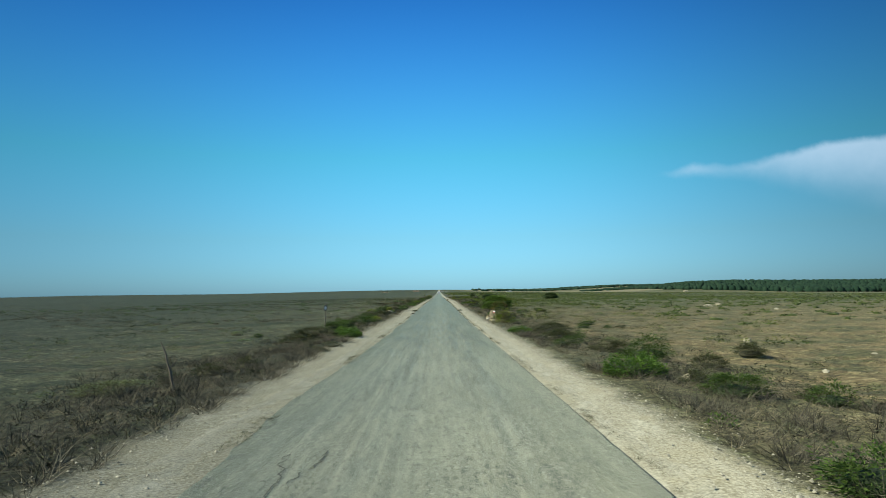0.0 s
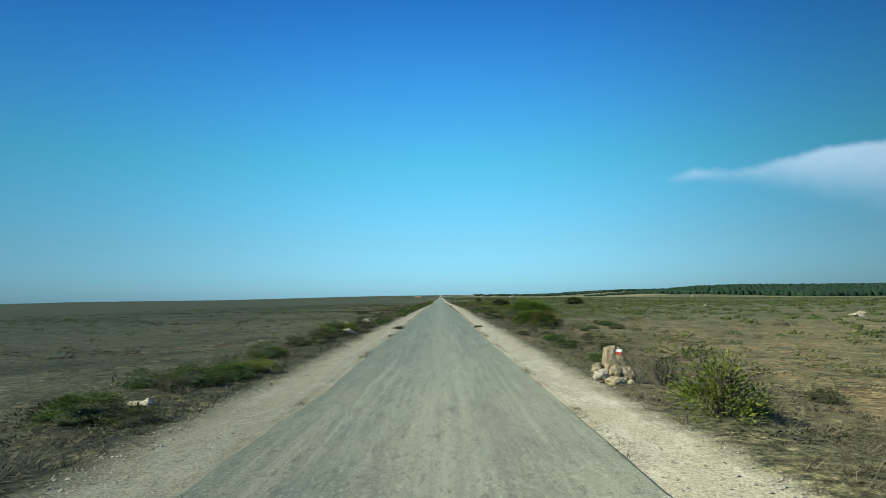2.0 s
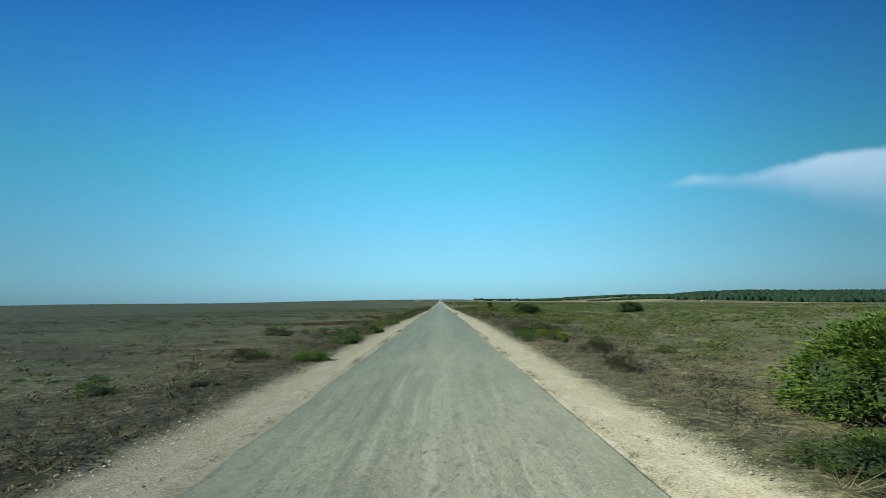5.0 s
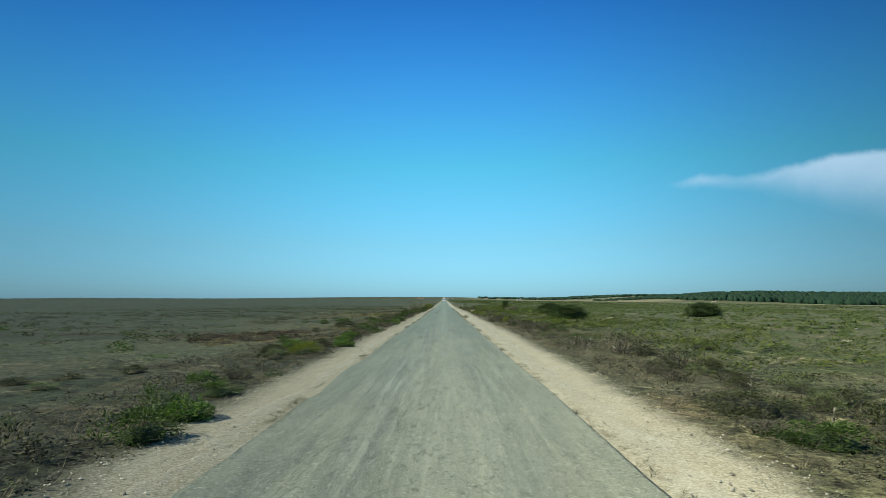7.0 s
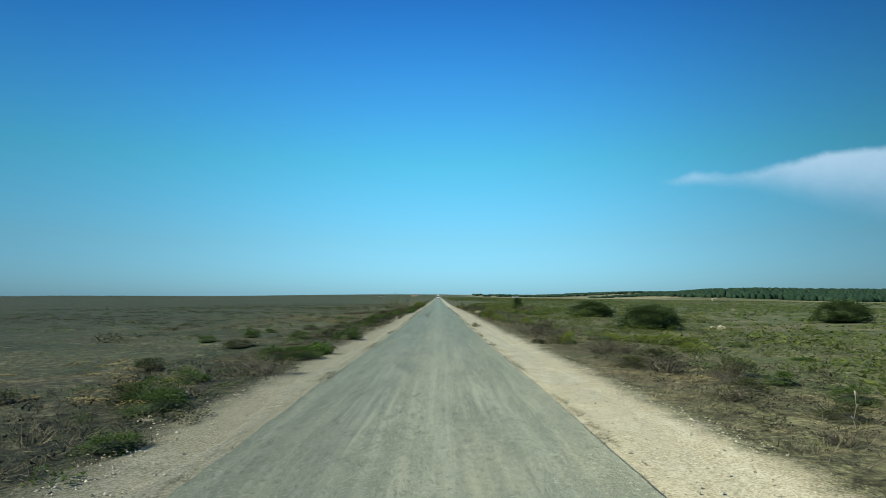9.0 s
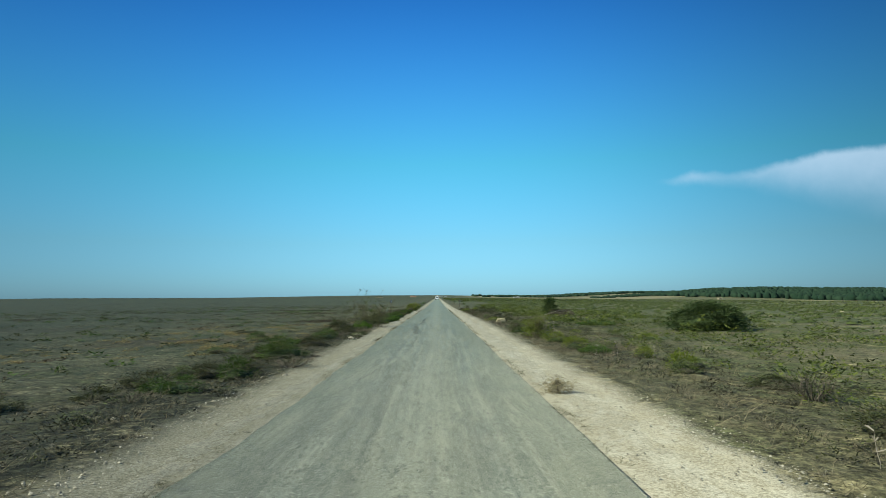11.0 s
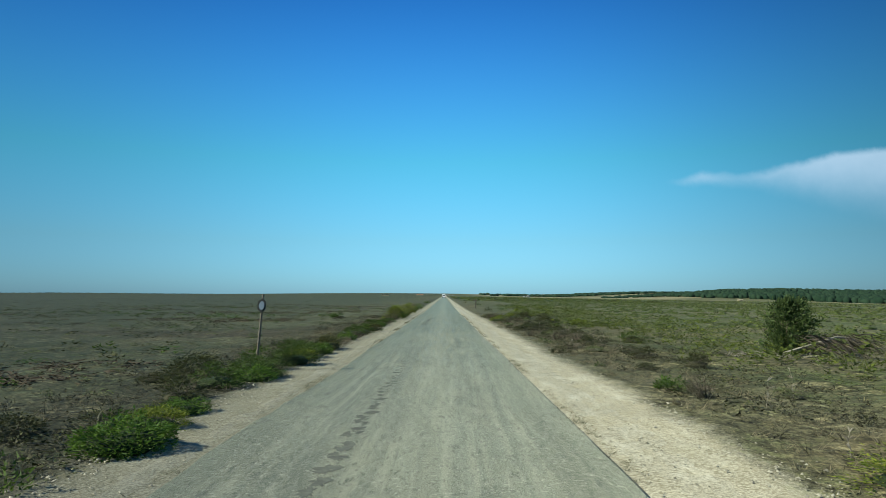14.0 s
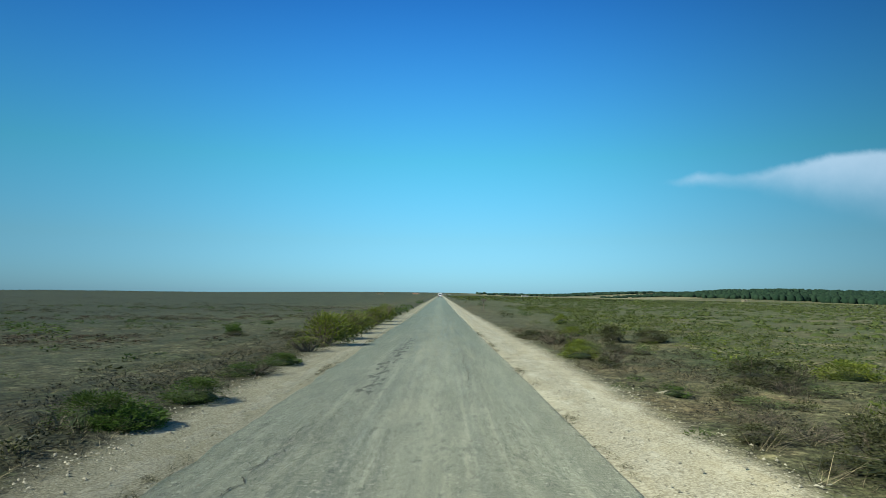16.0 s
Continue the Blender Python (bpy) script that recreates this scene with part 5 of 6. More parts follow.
def angular_bm(seed):
    """A broken, angular stone one across, its edges a little worn."""
    q = random.Random(seed)
    bm = bmesh.new()
    for _ in range(16):
        d = Vector((q.gauss(0, 1), q.gauss(0, 1), q.gauss(0, 0.8))).normalized()
        bm.verts.new((d.x * 0.52, d.y * 0.5, d.z * 0.42 * q.uniform(0.8, 1.1) + 0.3))
    bmesh.ops.convex_hull(bm, input=bm.verts[:])
    bmesh.ops.bevel(bm, geom=bm.edges[:], offset=0.03, segments=1)
    bmesh.ops.triangulate(bm, faces=bm.faces[:])
    bmesh.ops.subdivide_edges(bm, edges=[e for e in bm.edges if e.calc_length() > 0.16], cuts=1)
    for v in bm.verts:
        v.co += Vector((1, 1, 1)) * 0.05 * noise.noise(v.co * 5 + Vector((seed, 0, 0)))
        v.co.z = max(v.co.z, 0.0)
    bmesh.ops.triangulate(bm, faces=bm.faces[:])
    return bm


STONES = [bm_mesh("stone", angular_bm(s), M_PALE if s % 2 else M_STONE) for s in range(7)]
BOULDERS = [bm_mesh("stone", rock_bm(s + 30, 4, 0.55, 0.9), M_PALE if s % 2 else M_STONE) for s in range(3)]
stones_made = 0


def stone(x, y, w, h):
    global stones_made
    stones_made += 1
    ob = new("stone", BOULDERS[stones_made % 3] if w > 0.4 else STONES[stones_made % 7])
    ob.matrix_basis = pose(x, y, gz(x, y) - 0.03, 0, 0, stones_made * 67) @ Matrix.Diagonal((w, w * 0.8, h * 1.25, 1))
    tagged(ob, "pale rough limestone lying in dry grass" if w < 0.4 else "large pale limestone boulder on dry ground", "stone", "field stones")


stone(-4.4, 35.7, 0.27, 0.19)
stone(-4.72, 36.0, 0.30, 0.12)
stone(-4.36, 30.50, 0.18, 0.11)
stone(4.7, 27.4, 0.24, 0.24)
stone(-3.0, 162.4, 0.26, 0.17)
stone(-3.95, 54.6, 0.62, 0.27)
stone(-5.28, 63.26, 0.46, 0.34)
stone(-4.71, 67.87, 0.55, 0.36)
stone(-10.23, 63.34, 0.37, 0.13)
stone(-7.58, 53.73, 0.25, 0.08)
stone(11.18, 23.68, 0.33, 0.31)
stone(8.70, 14.67, 0.18, 0.13)
stone(4.56, 11.87, 0.16, 0.22)
stone(12.63, 18.94, 0.23, 0.13)
stone(32.34, 75.90, 0.73, 0.26)
stone(29.79, 72.47, 0.89, 0.25)
stone(4.45, 43.55, 0.16, 0.15)
stone(4.96, 39.75, 0.09, 0.06)
stone(3.75, 212.53, 0.30, 0.11)
stone(14.95, 148.54, 0.37, 0.24)
stone(15.11, 147.84, 0.42, 0.24)
stone(-3.43, 168.94, 0.14, 0.08)
stone(-3.18, 168.75, 0.10, 0.05)
stone(-2.83, 150.98, 0.16, 0.09)
stone(-3.04, 164.96, 0.33, 0.16)
stone(-3.87, 122.09, 0.17, 0.08)
stone(-3.44, 121.18, 0.24, 0.07)
stone(-4.21, 121.72, 0.12, 0.05)
stone(-4.23, 120.53, 0.09, 0.05)
for _ in range(60):
    stone(-fill.uniform(2.9, 4.6), fill.uniform(116, 175), fill.uniform(0.06, 0.14), fill.uniform(0.04, 0.08))
for _ in range(24):
    stone(fill.uniform(10, 60), fill.uniform(20, 250), fill.uniform(0.2, 0.45), fill.uniform(0.12, 0.22))


def cairn(x, y):
    """The trail mark: a pale pillar stone on smaller ones, with a white and a red stroke of paint."""
    ob = tagged(new("stone_cairn"), "stacked limestone waymark with white and red paint stroke", "cairn")
    ob.matrix_basis = pose(x, y, gz(x, y))

    def block(name, seed, px, py, pz, sx, sy, sz, mat, label=""):
        bm = rock_bm(seed, 4, 0.36)
        for v in bm.verts:
            v.co = Vector((px + v.co.x * sx, py + v.co.y * sy, pz + v.co.z * sz)) + v.co.normalized() * 0.012 * noise.noise(v.co * 14)
        return part(name, bm_mesh(name, bm, mat, True), ob, label)

    pil = bmesh.new()
    bmesh.ops.create_icosphere(pil, subdivisions=5, radius=0.5)
    for v in pil.verts:
        d = v.co.normalized()
        s = max(abs(d.x), abs(d.y), abs(d.z))
        c = d / s * 0.5 * 0.72 + v.co * 0.28
        f = 1 + 0.12 * noise.noise(d * 2.2 + Vector((4, 1, 2))) + 0.07 * noise.noise(d * 6) + 0.03 * noise.noise(d * 14) - 0.05 * max(0, noise.noise(Vector((d.x * 2, d.y * 2, d.z * 9))))
        taper = 1.25 - 0.62 * (c.z + 0.5)
        v.co = Vector((0.05 + c.x * 0.40 * taper * f - 0.05 * c.z, 0.08 + c.y * 0.36 * taper * f, 0.33 + c.z * 0.56 * f))
    pillar = part("pillar_stone", bm_mesh("pillar_stone", pil, M_BROWNSTONE, True), ob, "upright brownish limestone block")
    block("base_stone", 2, -0.22, -0.12, 0.06, 0.31, 0.24, 0.22, M_PALE, "white limestone block")
    block("base_stone", 5, -0.24, 0.06, 0.16, 0.22, 0.22, 0.2, M_BROWNSTONE)
    block("base_stone", 15, 0.02, -0.14, 0.10, 0.26, 0.2, 0.26, M_BROWNSTONE)
    block("base_stone", 7, 0.0, -0.22, -0.02, 0.34, 0.24, 0.2, M_YSTONE)
    block("base_stone", 9, 0.22, -0.10, 0.02, 0.32, 0.3, 0.34, M_BROWNSTONE)
    block("base_stone", 12, 0.24, -0.26, -0.03, 0.15, 0.13, 0.12, M_YSTONE, "small ochre stone")
    for name, mat, z0, z1 in (("white_stroke", M_PAINT, 0.515, 0.56), ("red_stroke", M_REDPAINT, 0.475, 0.515)):
        vs, n = [], 9
        for z in (z0, z1):
            for k in range(n):
                px = 0.06 + 0.11 * k / (n - 1)
                ok, hit, nor, _ = pillar.ray_cast(Vector((px, -2, z + 0.005 * math.sin(k * 1.9))), Vector((0, 1, 0)))
                vs.append((hit + nor * 0.006) if ok else Vector((px, -0.06, z)))
        part(name, mesh(name, vs, [(k, k + 1, n + k + 1, n + k) for k in range(n - 1)], mat), pillar, "stroke of trail paint")
    part("leaning_stick", mesh("leaning_stick", *tubes([[((0.15, -0.06, 0.52), 0.010), ((0.24, -0.1, 0.36), 0.012), ((0.35, -0.14, 0.16), 0.009)]], 6), M_STEM), ob, "dark dry stick leaning on the stones")


cairn(3.10, 37.05)


def verge_boulder(x, y):
    bm = rock_bm(21, 5, 0.34, 0.66)
    for v in bm.verts:
        v.co = Vector((v.co.x * 0.58, v.co.y * 0.46, v.co.z * 0.50)) + v.co.normalized() * (0.035 * noise.noise(v.co * 7) + 0.015 * noise.noise(v.co * 18))
    ob = new("boulder", bm_mesh("boulder", bm, M_YSTONE))
    ob.matrix_basis = pose(x, y, gz(x, y) - 0.03, 0, 0, 30)
    tagged(ob, "angular yellowish white limestone boulder beside the gravel", "boulder")


verge_boulder(4.0, 177.0)


def slab(x, y):
    bm = angular_bm(71)
    for v in bm.verts:
        v.co = Vector((v.co.x * 0.22, v.co.y * 0.17, v.co.z * 0.05))
    ob = new("stone_slab", bm_mesh("stone_slab", bm, M_SLATE))
    ob.matrix_basis = pose(x, y, float(base_z(x, y)), 0, 0, 20)
    tagged(ob, "small flat grey-green stone lying on the gravel", "stone")


slab(2.48, 174.8)

# ---- marker posts, sign ----


def marker_post(x, y, h, lean):
    """A rough wooden post with a dark plate that holds a round reflector."""
    ob = tagged(new("marker_post"), "weathered wooden post with dark plate and round reflector", "marker post", "marker posts")
    ob.matrix_basis = pose(x, y, gz(x, y), 0, lean, 0)
    r = random.Random(y)
    path = [((0.012 * math.sin(3 * f + y), 0, -0.2 + (h + 0.2) * f), 0.028 - 0.004 * f) for f in (0, 0.25, 0.5, 0.75, 0.97, 1)]
    vs, fs = tubes(path and [path], 8)
    k = len(vs) - 8
    fs.append(tuple(range(k, k + 8)))
    part("post", mesh("post", vs, fs, M_WOOD), ob)
    zc = h - 0.22

    def disc(sides, rx, rz, y0, y1, twist=0.0):
        ring = [(rx * math.sin(2 * math.pi * (s + twist) / sides), rz * math.cos(2 * math.pi * (s + twist) / sides)) for s in range(sides)]
        v = [(a, y0, zc + b) for a, b in ring] + [(a, y1, zc + b) for a, b in ring]
        f = [tuple(range(sides)), tuple(range(2 * sides - 1, sides - 1, -1))]
        f += [(s, s + sides, (s + 1) % sides + sides, (s + 1) % sides) for s in range(sides)]
        return v, f

    plate = part("plate", mesh("plate", *disc(6, 0.095, 0.15, -0.058, -0.04), M_PLATE), ob, "dark hexagonal plate")
    part("reflector", mesh("reflector", *disc(20, 0.052, 0.085, -0.068, -0.0585), M_REFLECT), plate, "pale oval reflector")


marker_post(-5.0, 29.5, 1.36, 3)
marker_post(-3.5, 189.4, 1.14 - gz(-3.5, 189.4), 5.5)


def signpost(x, y):
    ob = tagged(new("signpost"), "small weathered wooden signpost at the track", "signpost")
    ob.matrix_basis = pose(x, y, gz(x, y))
    part("post", mesh("post", *tubes([[((0, 0, -0.1), 0.06), ((0, 0, 1.3), 0.055)]], 8), M_WOOD), ob)
    bm = bmesh.new()
    bmesh.ops.create_cube(bm, size=1, matrix=Matrix.Translation((0, -0.09, 1.12)) @ Matrix.Diagonal((0.5, 0.04, 0.22, 1)))
    bmesh.ops.bevel(bm, geom=bm.edges[:], offset=0.01)
    part("board", bm_mesh("board", bm, M_WOOD), ob)


signpost(4.6, 268.0)

# ---- dry clumps of torn weed on the gravel ----


def weed_clump(x, y, w, h):
    r = np.random.default_rng(int(y * 10))
    ob = tagged(new("weed_clump"), "torn dry clump of brown weed lying on the gravel", "dry weed", "weed clumps")
    ob.matrix_basis = pose(x, y, float(base_z(x, y)) + 0.015)
    n = 800
    p = r.normal(size=(n, 3)) * (w * 0.2, w * 0.16, h * 0.2) + (0, 0, h * 0.3)
    p[:, 2] = np.clip(p[:, 2], 0.0, h)
    part("weed", mesh("weed", *leaves(p, r.normal(size=(n, 3)) * (1, 1, 0.6) + p * (1.5, 1.5, 0), r.uniform(0.05, 0.13, n), 0.008, r), M_STRAW if h > 0.25 else M_DARK), ob)
    part("root_tangle", mesh("root_tangle", *bare_twigs(r, 10), M_TWIG), ob).matrix_basis = Matrix.Diagonal((w * 0.8, w * 0.8, h * 0.9, 1))


weed_clump(-1.98, 58.0, 0.6, 0.16)
weed_clump(2.1, 148.1, 0.62, 0.3)
weed_clump(1.95, 58.2, 0.42, 0.08)

# ---- cracks and bare patches in the asphalt ----


def crack(x0, y0, x1, y1, seed, width=0.008):
    r = random.Random(seed)
    n = max(6, int(abs(y1 - y0) / 0.06))
    vs, fs = [], []
    wob = 0.0
    for k in range(n + 1):
        f = k / n
        wob = wob * 0.7 + r.gauss(0, 0.028)
        x, y = x0 + (x1 - x0) * f + wob, y0 + (y1 - y0) * f
        w = width * r.uniform(0.25, 1.0) * (0.4 if k in (0, n) else 1)
        z = float(road_z(y)) + 0.0205
        vs += [(x - w, y, z), (x + w, y + r.uniform(-0.02, 0.02), z)]
    fs = [(2 * k, 2 * k + 1, 2 * k + 3, 2 * k + 2) for k in range(n)]
    part("crack", mesh("crack", vs, fs, M_CRACK), road, "dark open crack")


crack(-1.12, 4.7, -1.3, 6.2, 1)
crack(-1.1, 5.0, -0.95, 6.4, 21)
crack(-0.54, 19.8, -0.54, 21.7, 2)
crack(-0.40, 22.3, -0.45, 26.6, 3)
crack(-0.42, 95.8, -0.39, 97.3, 4)
crack(-0.15, 97.2, -0.01, 99.2, 5)
crack(-1.24, 206.9, -1.19, 208.6, 6)
crack(-1.19, 208.6, -1.1, 210.8, 7)
crack(-1.05, 208.9, -0.95, 210.9, 8, 0.003)
crack(-1.26, 148.7, -1.16, 150.3, 9)
crack(-1.16, 150.3, -1.0, 152.4, 10)
crack(0.75, 213.0, 0.8, 217.5, 11)
crack(0.62, 211.0, 0.72, 213.5, 12, 0.003)
crack(-0.3, 162.8, -0.25, 165.0, 13, 0.004)


def bare_patch(x, y, w, d, seed):
    r = random.Random(seed)
    n = 30
    z = float(road_z(y)) + 0.0195
    o = Vector((seed * 1.7, seed * 0.6, 0))
    ring = []
    for k in range(n):
        t = 2 * math.pi * k / n
        f = max(0.15, 0.7 + 0.6 * noise.noise(Vector((math.cos(t) * 1.6, math.sin(t) * 1.6, 0)) + o) + 0.5 * noise.noise(Vector((math.cos(t) * 4.5, math.sin(t) * 4.5, 3)) + o) + r.uniform(-0.1, 0.1))
        ring.append((x + w * 0.5 * f * math.cos(t), y + d * 0.5 * f * math.sin(t), z))
    part("bare_patch", mesh("bare_patch", ring, [tuple(range(n))], M_STAIN), road, "dark patch of bare bitumen")


for k in range(165):
    f = k / 164
    bare_patch(-0.6 - 0.3 * math.sin(3.1 * f) + fill.gauss(0, 0.085), 165.2 + 14 * f + fill.uniform(-0.3, 0.3), fill.uniform(0.04, 0.24), fill.uniform(0.05, 0.3), k)
for k in range(60):
    f = k / 59
    bare_patch(-0.72 + 0.12 * f + fill.uniform(-0.07, 0.07), 180.5 + 11 * f + fill.uniform(-0.2, 0.2), fill.uniform(0.04, 0.17) + 0.1 * (1 - f) ** 2, fill.uniform(0.06, 0.24) + 0.2 * (1 - f) ** 2, 170 + k)
for k in range(70):
    f = k / 69
    bare_patch(-0.82 + 0.15 * f + fill.gauss(0, 0.1), 212.3 + 13 * f, fill.uniform(0.04, 0.2), fill.uniform(0.1, 0.6), 240 + k)

# ---- what grows and lies everywhere ----


def scatter(name, shapes, x, y, size, high, material, label, category, r, sink=0.01, lift=None, inside=None):
    """One object of many small things: each a shape turned at random, as wide as size and as high as high."""
    vs, fs, base = [], [], 0
    pick = r.integers(0, len(shapes), len(x))
    z = (gza(x, y) if lift is None else lift) - sink
    turn = r.uniform(0, 2 * math.pi, len(x))
    kinds = []
    for k, (v, f, *inner) in enumerate(shapes):
        m = np.nonzero(pick == k)[0]
        if not len(m):
            continue
        if inner and not inside:
            f = f[inner[0] == 0]
        c, s = np.cos(turn[m])[:, None], np.sin(turn[m])[:, None]
        w = np.stack([(v[:, 0] * c - v[:, 1] * s) * size[m][:, None] + x[m][:, None], (v[:, 0] * s + v[:, 1] * c) * size[m][:, None] + y[m][:, None], v[:, 2] * high[m][:, None] + z[m][:, None]], -1)
        vs.append(w.reshape(-1, 3))
        fs.append((f[None] + (base + len(v) * np.arange(len(m)))[:, None, None]).reshape(-1, 3))
        base += len(v) * len(m)
        if inner:
            kinds.append(np.tile(inner[0], len(m)))
    if kinds and inside:
        ob = new(name, mesh(name, np.concatenate(vs), np.concatenate(fs), material, False, inside, np.concatenate(kinds)))
    else:
        ob = new(name, mesh(name, np.concatenate(vs), np.concatenate(fs), material))
    return tagged(ob, label, category, kind="stuff")


def tuft(r, n, splay=0.5, width=0.010):
    """A tuft of bent thin blades, one across and one high."""
    t = r.uniform(0, 2 * math.pi, n)
    out_ = np.stack([np.cos(t), np.sin(t), np.zeros(n)], 1)
    a = out_ * r.uniform(0, 0.25, (n, 1))
    lean = out_ * r.uniform(0.0, splay, (n, 1)) + r.normal(size=(n, 3)) * (0.22, 0.22, 0)
    high = r.uniform(0.4, 1.0, n)[:, None] * (0, 0, 1)
    side = np.stack([-np.sin(t + 1), np.cos(t + 1), np.zeros(n)], 1) * width
    v = np.stack([a - side * 0.5, a + side * 0.5, a + lean + high * 0.95], 1).reshape(-1, 3)
    return v, np.arange(3 * n).reshape(-1, 3)


def leafy(r, n, leaf=0.16, wide=0.08, rise=0.5, dome_=1.0):
    """A bushy cushion one across and one high: narrow sprigs that rise outwards from a dome of uneven outline."""
    th, rad = r.uniform(0, 2 * math.pi, n), np.sqrt(r.random(n)) * 0.42
    lump = 0.7 + 0.3 * np.sin(3 * th + r.uniform(0, 6)) * np.sin(7 * rad + r.uniform(0, 6))
    dome = np.sqrt(np.clip(1 - (rad / 0.46) ** 2, 0.04, 1)) * lump
    p = np.stack([rad * np.cos(th), rad * np.sin(th), r.random(n) ** 0.6 * dome * 0.8], 1)
    d = np.stack([np.cos(th) * rad * 1.8, np.sin(th) * rad * 1.8, np.full(n, rise)], 1) + r.normal(size=(n, 3)) * 0.3
    v, f = leaves(p, d, r.uniform(leaf * 0.6, leaf * 1.4, n), r.uniform(wide * 0.6, wide * 1.4, n), r)
    # inner dome, kept where a dark material stands for shade among sprigs
    t = 2 * math.pi * np.arange(5) / 5 + r.uniform(0, 6)
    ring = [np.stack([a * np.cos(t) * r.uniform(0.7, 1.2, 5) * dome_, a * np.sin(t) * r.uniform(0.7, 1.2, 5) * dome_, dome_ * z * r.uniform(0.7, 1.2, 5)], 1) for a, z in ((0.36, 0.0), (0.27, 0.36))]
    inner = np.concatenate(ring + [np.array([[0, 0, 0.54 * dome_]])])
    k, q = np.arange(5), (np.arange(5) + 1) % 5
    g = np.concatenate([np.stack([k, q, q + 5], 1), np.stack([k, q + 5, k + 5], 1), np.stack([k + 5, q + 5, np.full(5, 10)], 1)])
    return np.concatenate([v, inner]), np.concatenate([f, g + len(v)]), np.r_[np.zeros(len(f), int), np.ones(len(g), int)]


def litter(r, n):
    """A few thin dry stems lying and leaning."""
    p = np.concatenate([r.uniform(-0.4, 0.4, (n, 2)), r.uniform(0, 0.4, (n, 1))], 1)
    d = r.normal(size=(n, 3)) * (1, 1, 0.35)
    return leaves(p, d, r.uniform(0.3, 0.8, n), 0.012, r)


def pebble(seed):
    """A broken bit of limestone: six uneven faces, sunk into the ground."""
    q = np.random.default_rng(seed)
    v = np.array([(0.5, 0, 0.0), (0, 0.5, 0.0), (-0.5, 0, 0.0), (0, -0.5, 0.0), (0.15, 0, 0.6), (-0.15, 0.1, 0.5)]) + q.normal(0, 0.1, (6, 3))
    f = np.array([(0, 1, 4), (1, 5, 4), (1, 2, 5), (2, 3, 5), (3, 4, 5), (3, 0, 4)])
    return v, f


r = np.random.default_rng(101)
TUFTS = [tuft(r, 18, 1.0, 0.022) for _ in range(8)]
SHORT = [tuft(r, 9, 1.2, 0.035) for _ in range(5)]
LEAFY = [leafy(r, 70, 0.1, 0.065, 0.5, 0.6) for _ in range(6)]
LUSH = [leafy(r, 115, 0.1, 0.054, 0.5, 0.6) for _ in range(6)]
LEAFY_MID = [leafy(r, 22, 0.22, 0.12, 0.5, 0.8) for _ in range(5)]
LOW_MID = [leafy(r, 40, 0.17, 0.09, 0.35, 0.8) for _ in range(5)]
LEAFY_FAR = [(q[0][:18], q[1][:6]) for q in (leafy(r, 6, 0.42, 0.34) for _ in range(4))]
LITTER = [litter(r, 15) for _ in range(5)]
PEBBLES = [pebble(s) for s in range(6)]


def places(r, n, x0, x1, y0, y1, thin=None):
    x, y = r.uniform(x0, x1, n), r.uniform(y0, y1, n)
    if thin is None:
        return x, y
    keep = r.random(n) < thin(x, y)
    return x[keep], y[keep]


def patches(x, y, seed, size):
    """Clumping between 0 and 1."""
    s = seed * 1.7
    v = np.sin(x / size + s) * np.sin(y / size * 0.9 + 2 * s) + 0.6 * np.sin(x / size * 2.3 + y / size * 1.1 + s) + 0.5 * np.sin(y / size * 2.9 - x / size * 1.7 + 3 * s)
    return np.clip(0.5 + 0.4 * v, 0, 1)


def both(*pairs):
    return np.concatenate([p[0] for p in pairs]), np.concatenate([p[1] for p in pairs])


# straw grass on the verges
outer_r = lambda y: np.interp(y, (0, 80, 120, 190, 210), (2.78, 2.78, 3.22, 3.22, 3.17))  # noqa: E731
outer_l = lambda y: np.interp(y, (0, 50, 90, 110, 125), (3.05, 3.05, 2.86, 2.86, 2.91))  # noqa: E731
x, y = both(
    places(r, 18000, 2.6, 6.4, -4, 232, lambda x, y: np.clip((x - outer_r(y)) / 0.25, 0, 1) * np.clip((6.8 - x) / 2.4, 0.2, 1) * (0.25 + 0.75 * patches(x, y, 1, 0.8))),
    places(r, 13000, -5.8, -2.6, -4, 232, lambda x, y: np.clip((-outer_l(y) + 0.15 - x) / 0.4, 0, 1) * (0.2 + 0.8 * patches(x, y, 2, 0.7)) * np.interp(y, (10, 25, 50), (1, 0.8, 0.7))),
)
scatter("straw_grass", TUFTS, x, y, r.uniform(0.18, 0.42, len(x)), 0.03 + r.gamma(2.2, 0.042, len(x)), isle_mat("straw", (0.020, 0.018, 0.012), (0.225, 0.193, 0.122)), "tufts of dry straw-coloured grass along the verges", "dry grass", r)
x, y = both(places(r, 20000, -18, -2.9, -4, 240, lambda x, y: np.interp(-x, (3, 8, 18), (0.9, 0.8, 0.4)) * (0.3 + 0.7 * patches(x, y, 51, 1.3))), places(r, 13000, 3.2, 14, -4, 240, lambda x, y: np.interp(x, (4, 9, 24), (1, 0.7, 0.35)) * (0.3 + 0.7 * patches(x, y, 52, 1.3))))
scatter("short_dry_grass", SHORT, x, y, r.uniform(0.12, 0.35, len(x)), r.uniform(0.03, 0.11, len(x)), isle_mat("withered_grass", (0.026, 0.025, 0.014), (0.20, 0.172, 0.095)), "short withered grass on the plain", "dry grass", r)
x, y = both(places(r, 4600, 2.9, 6.0, -2, 232, lambda x, y: np.clip((x - outer_r(y) - 0.2) / 0.5, 0, 1)), places(r, 3600, -5.2, -2.8, -2, 232))
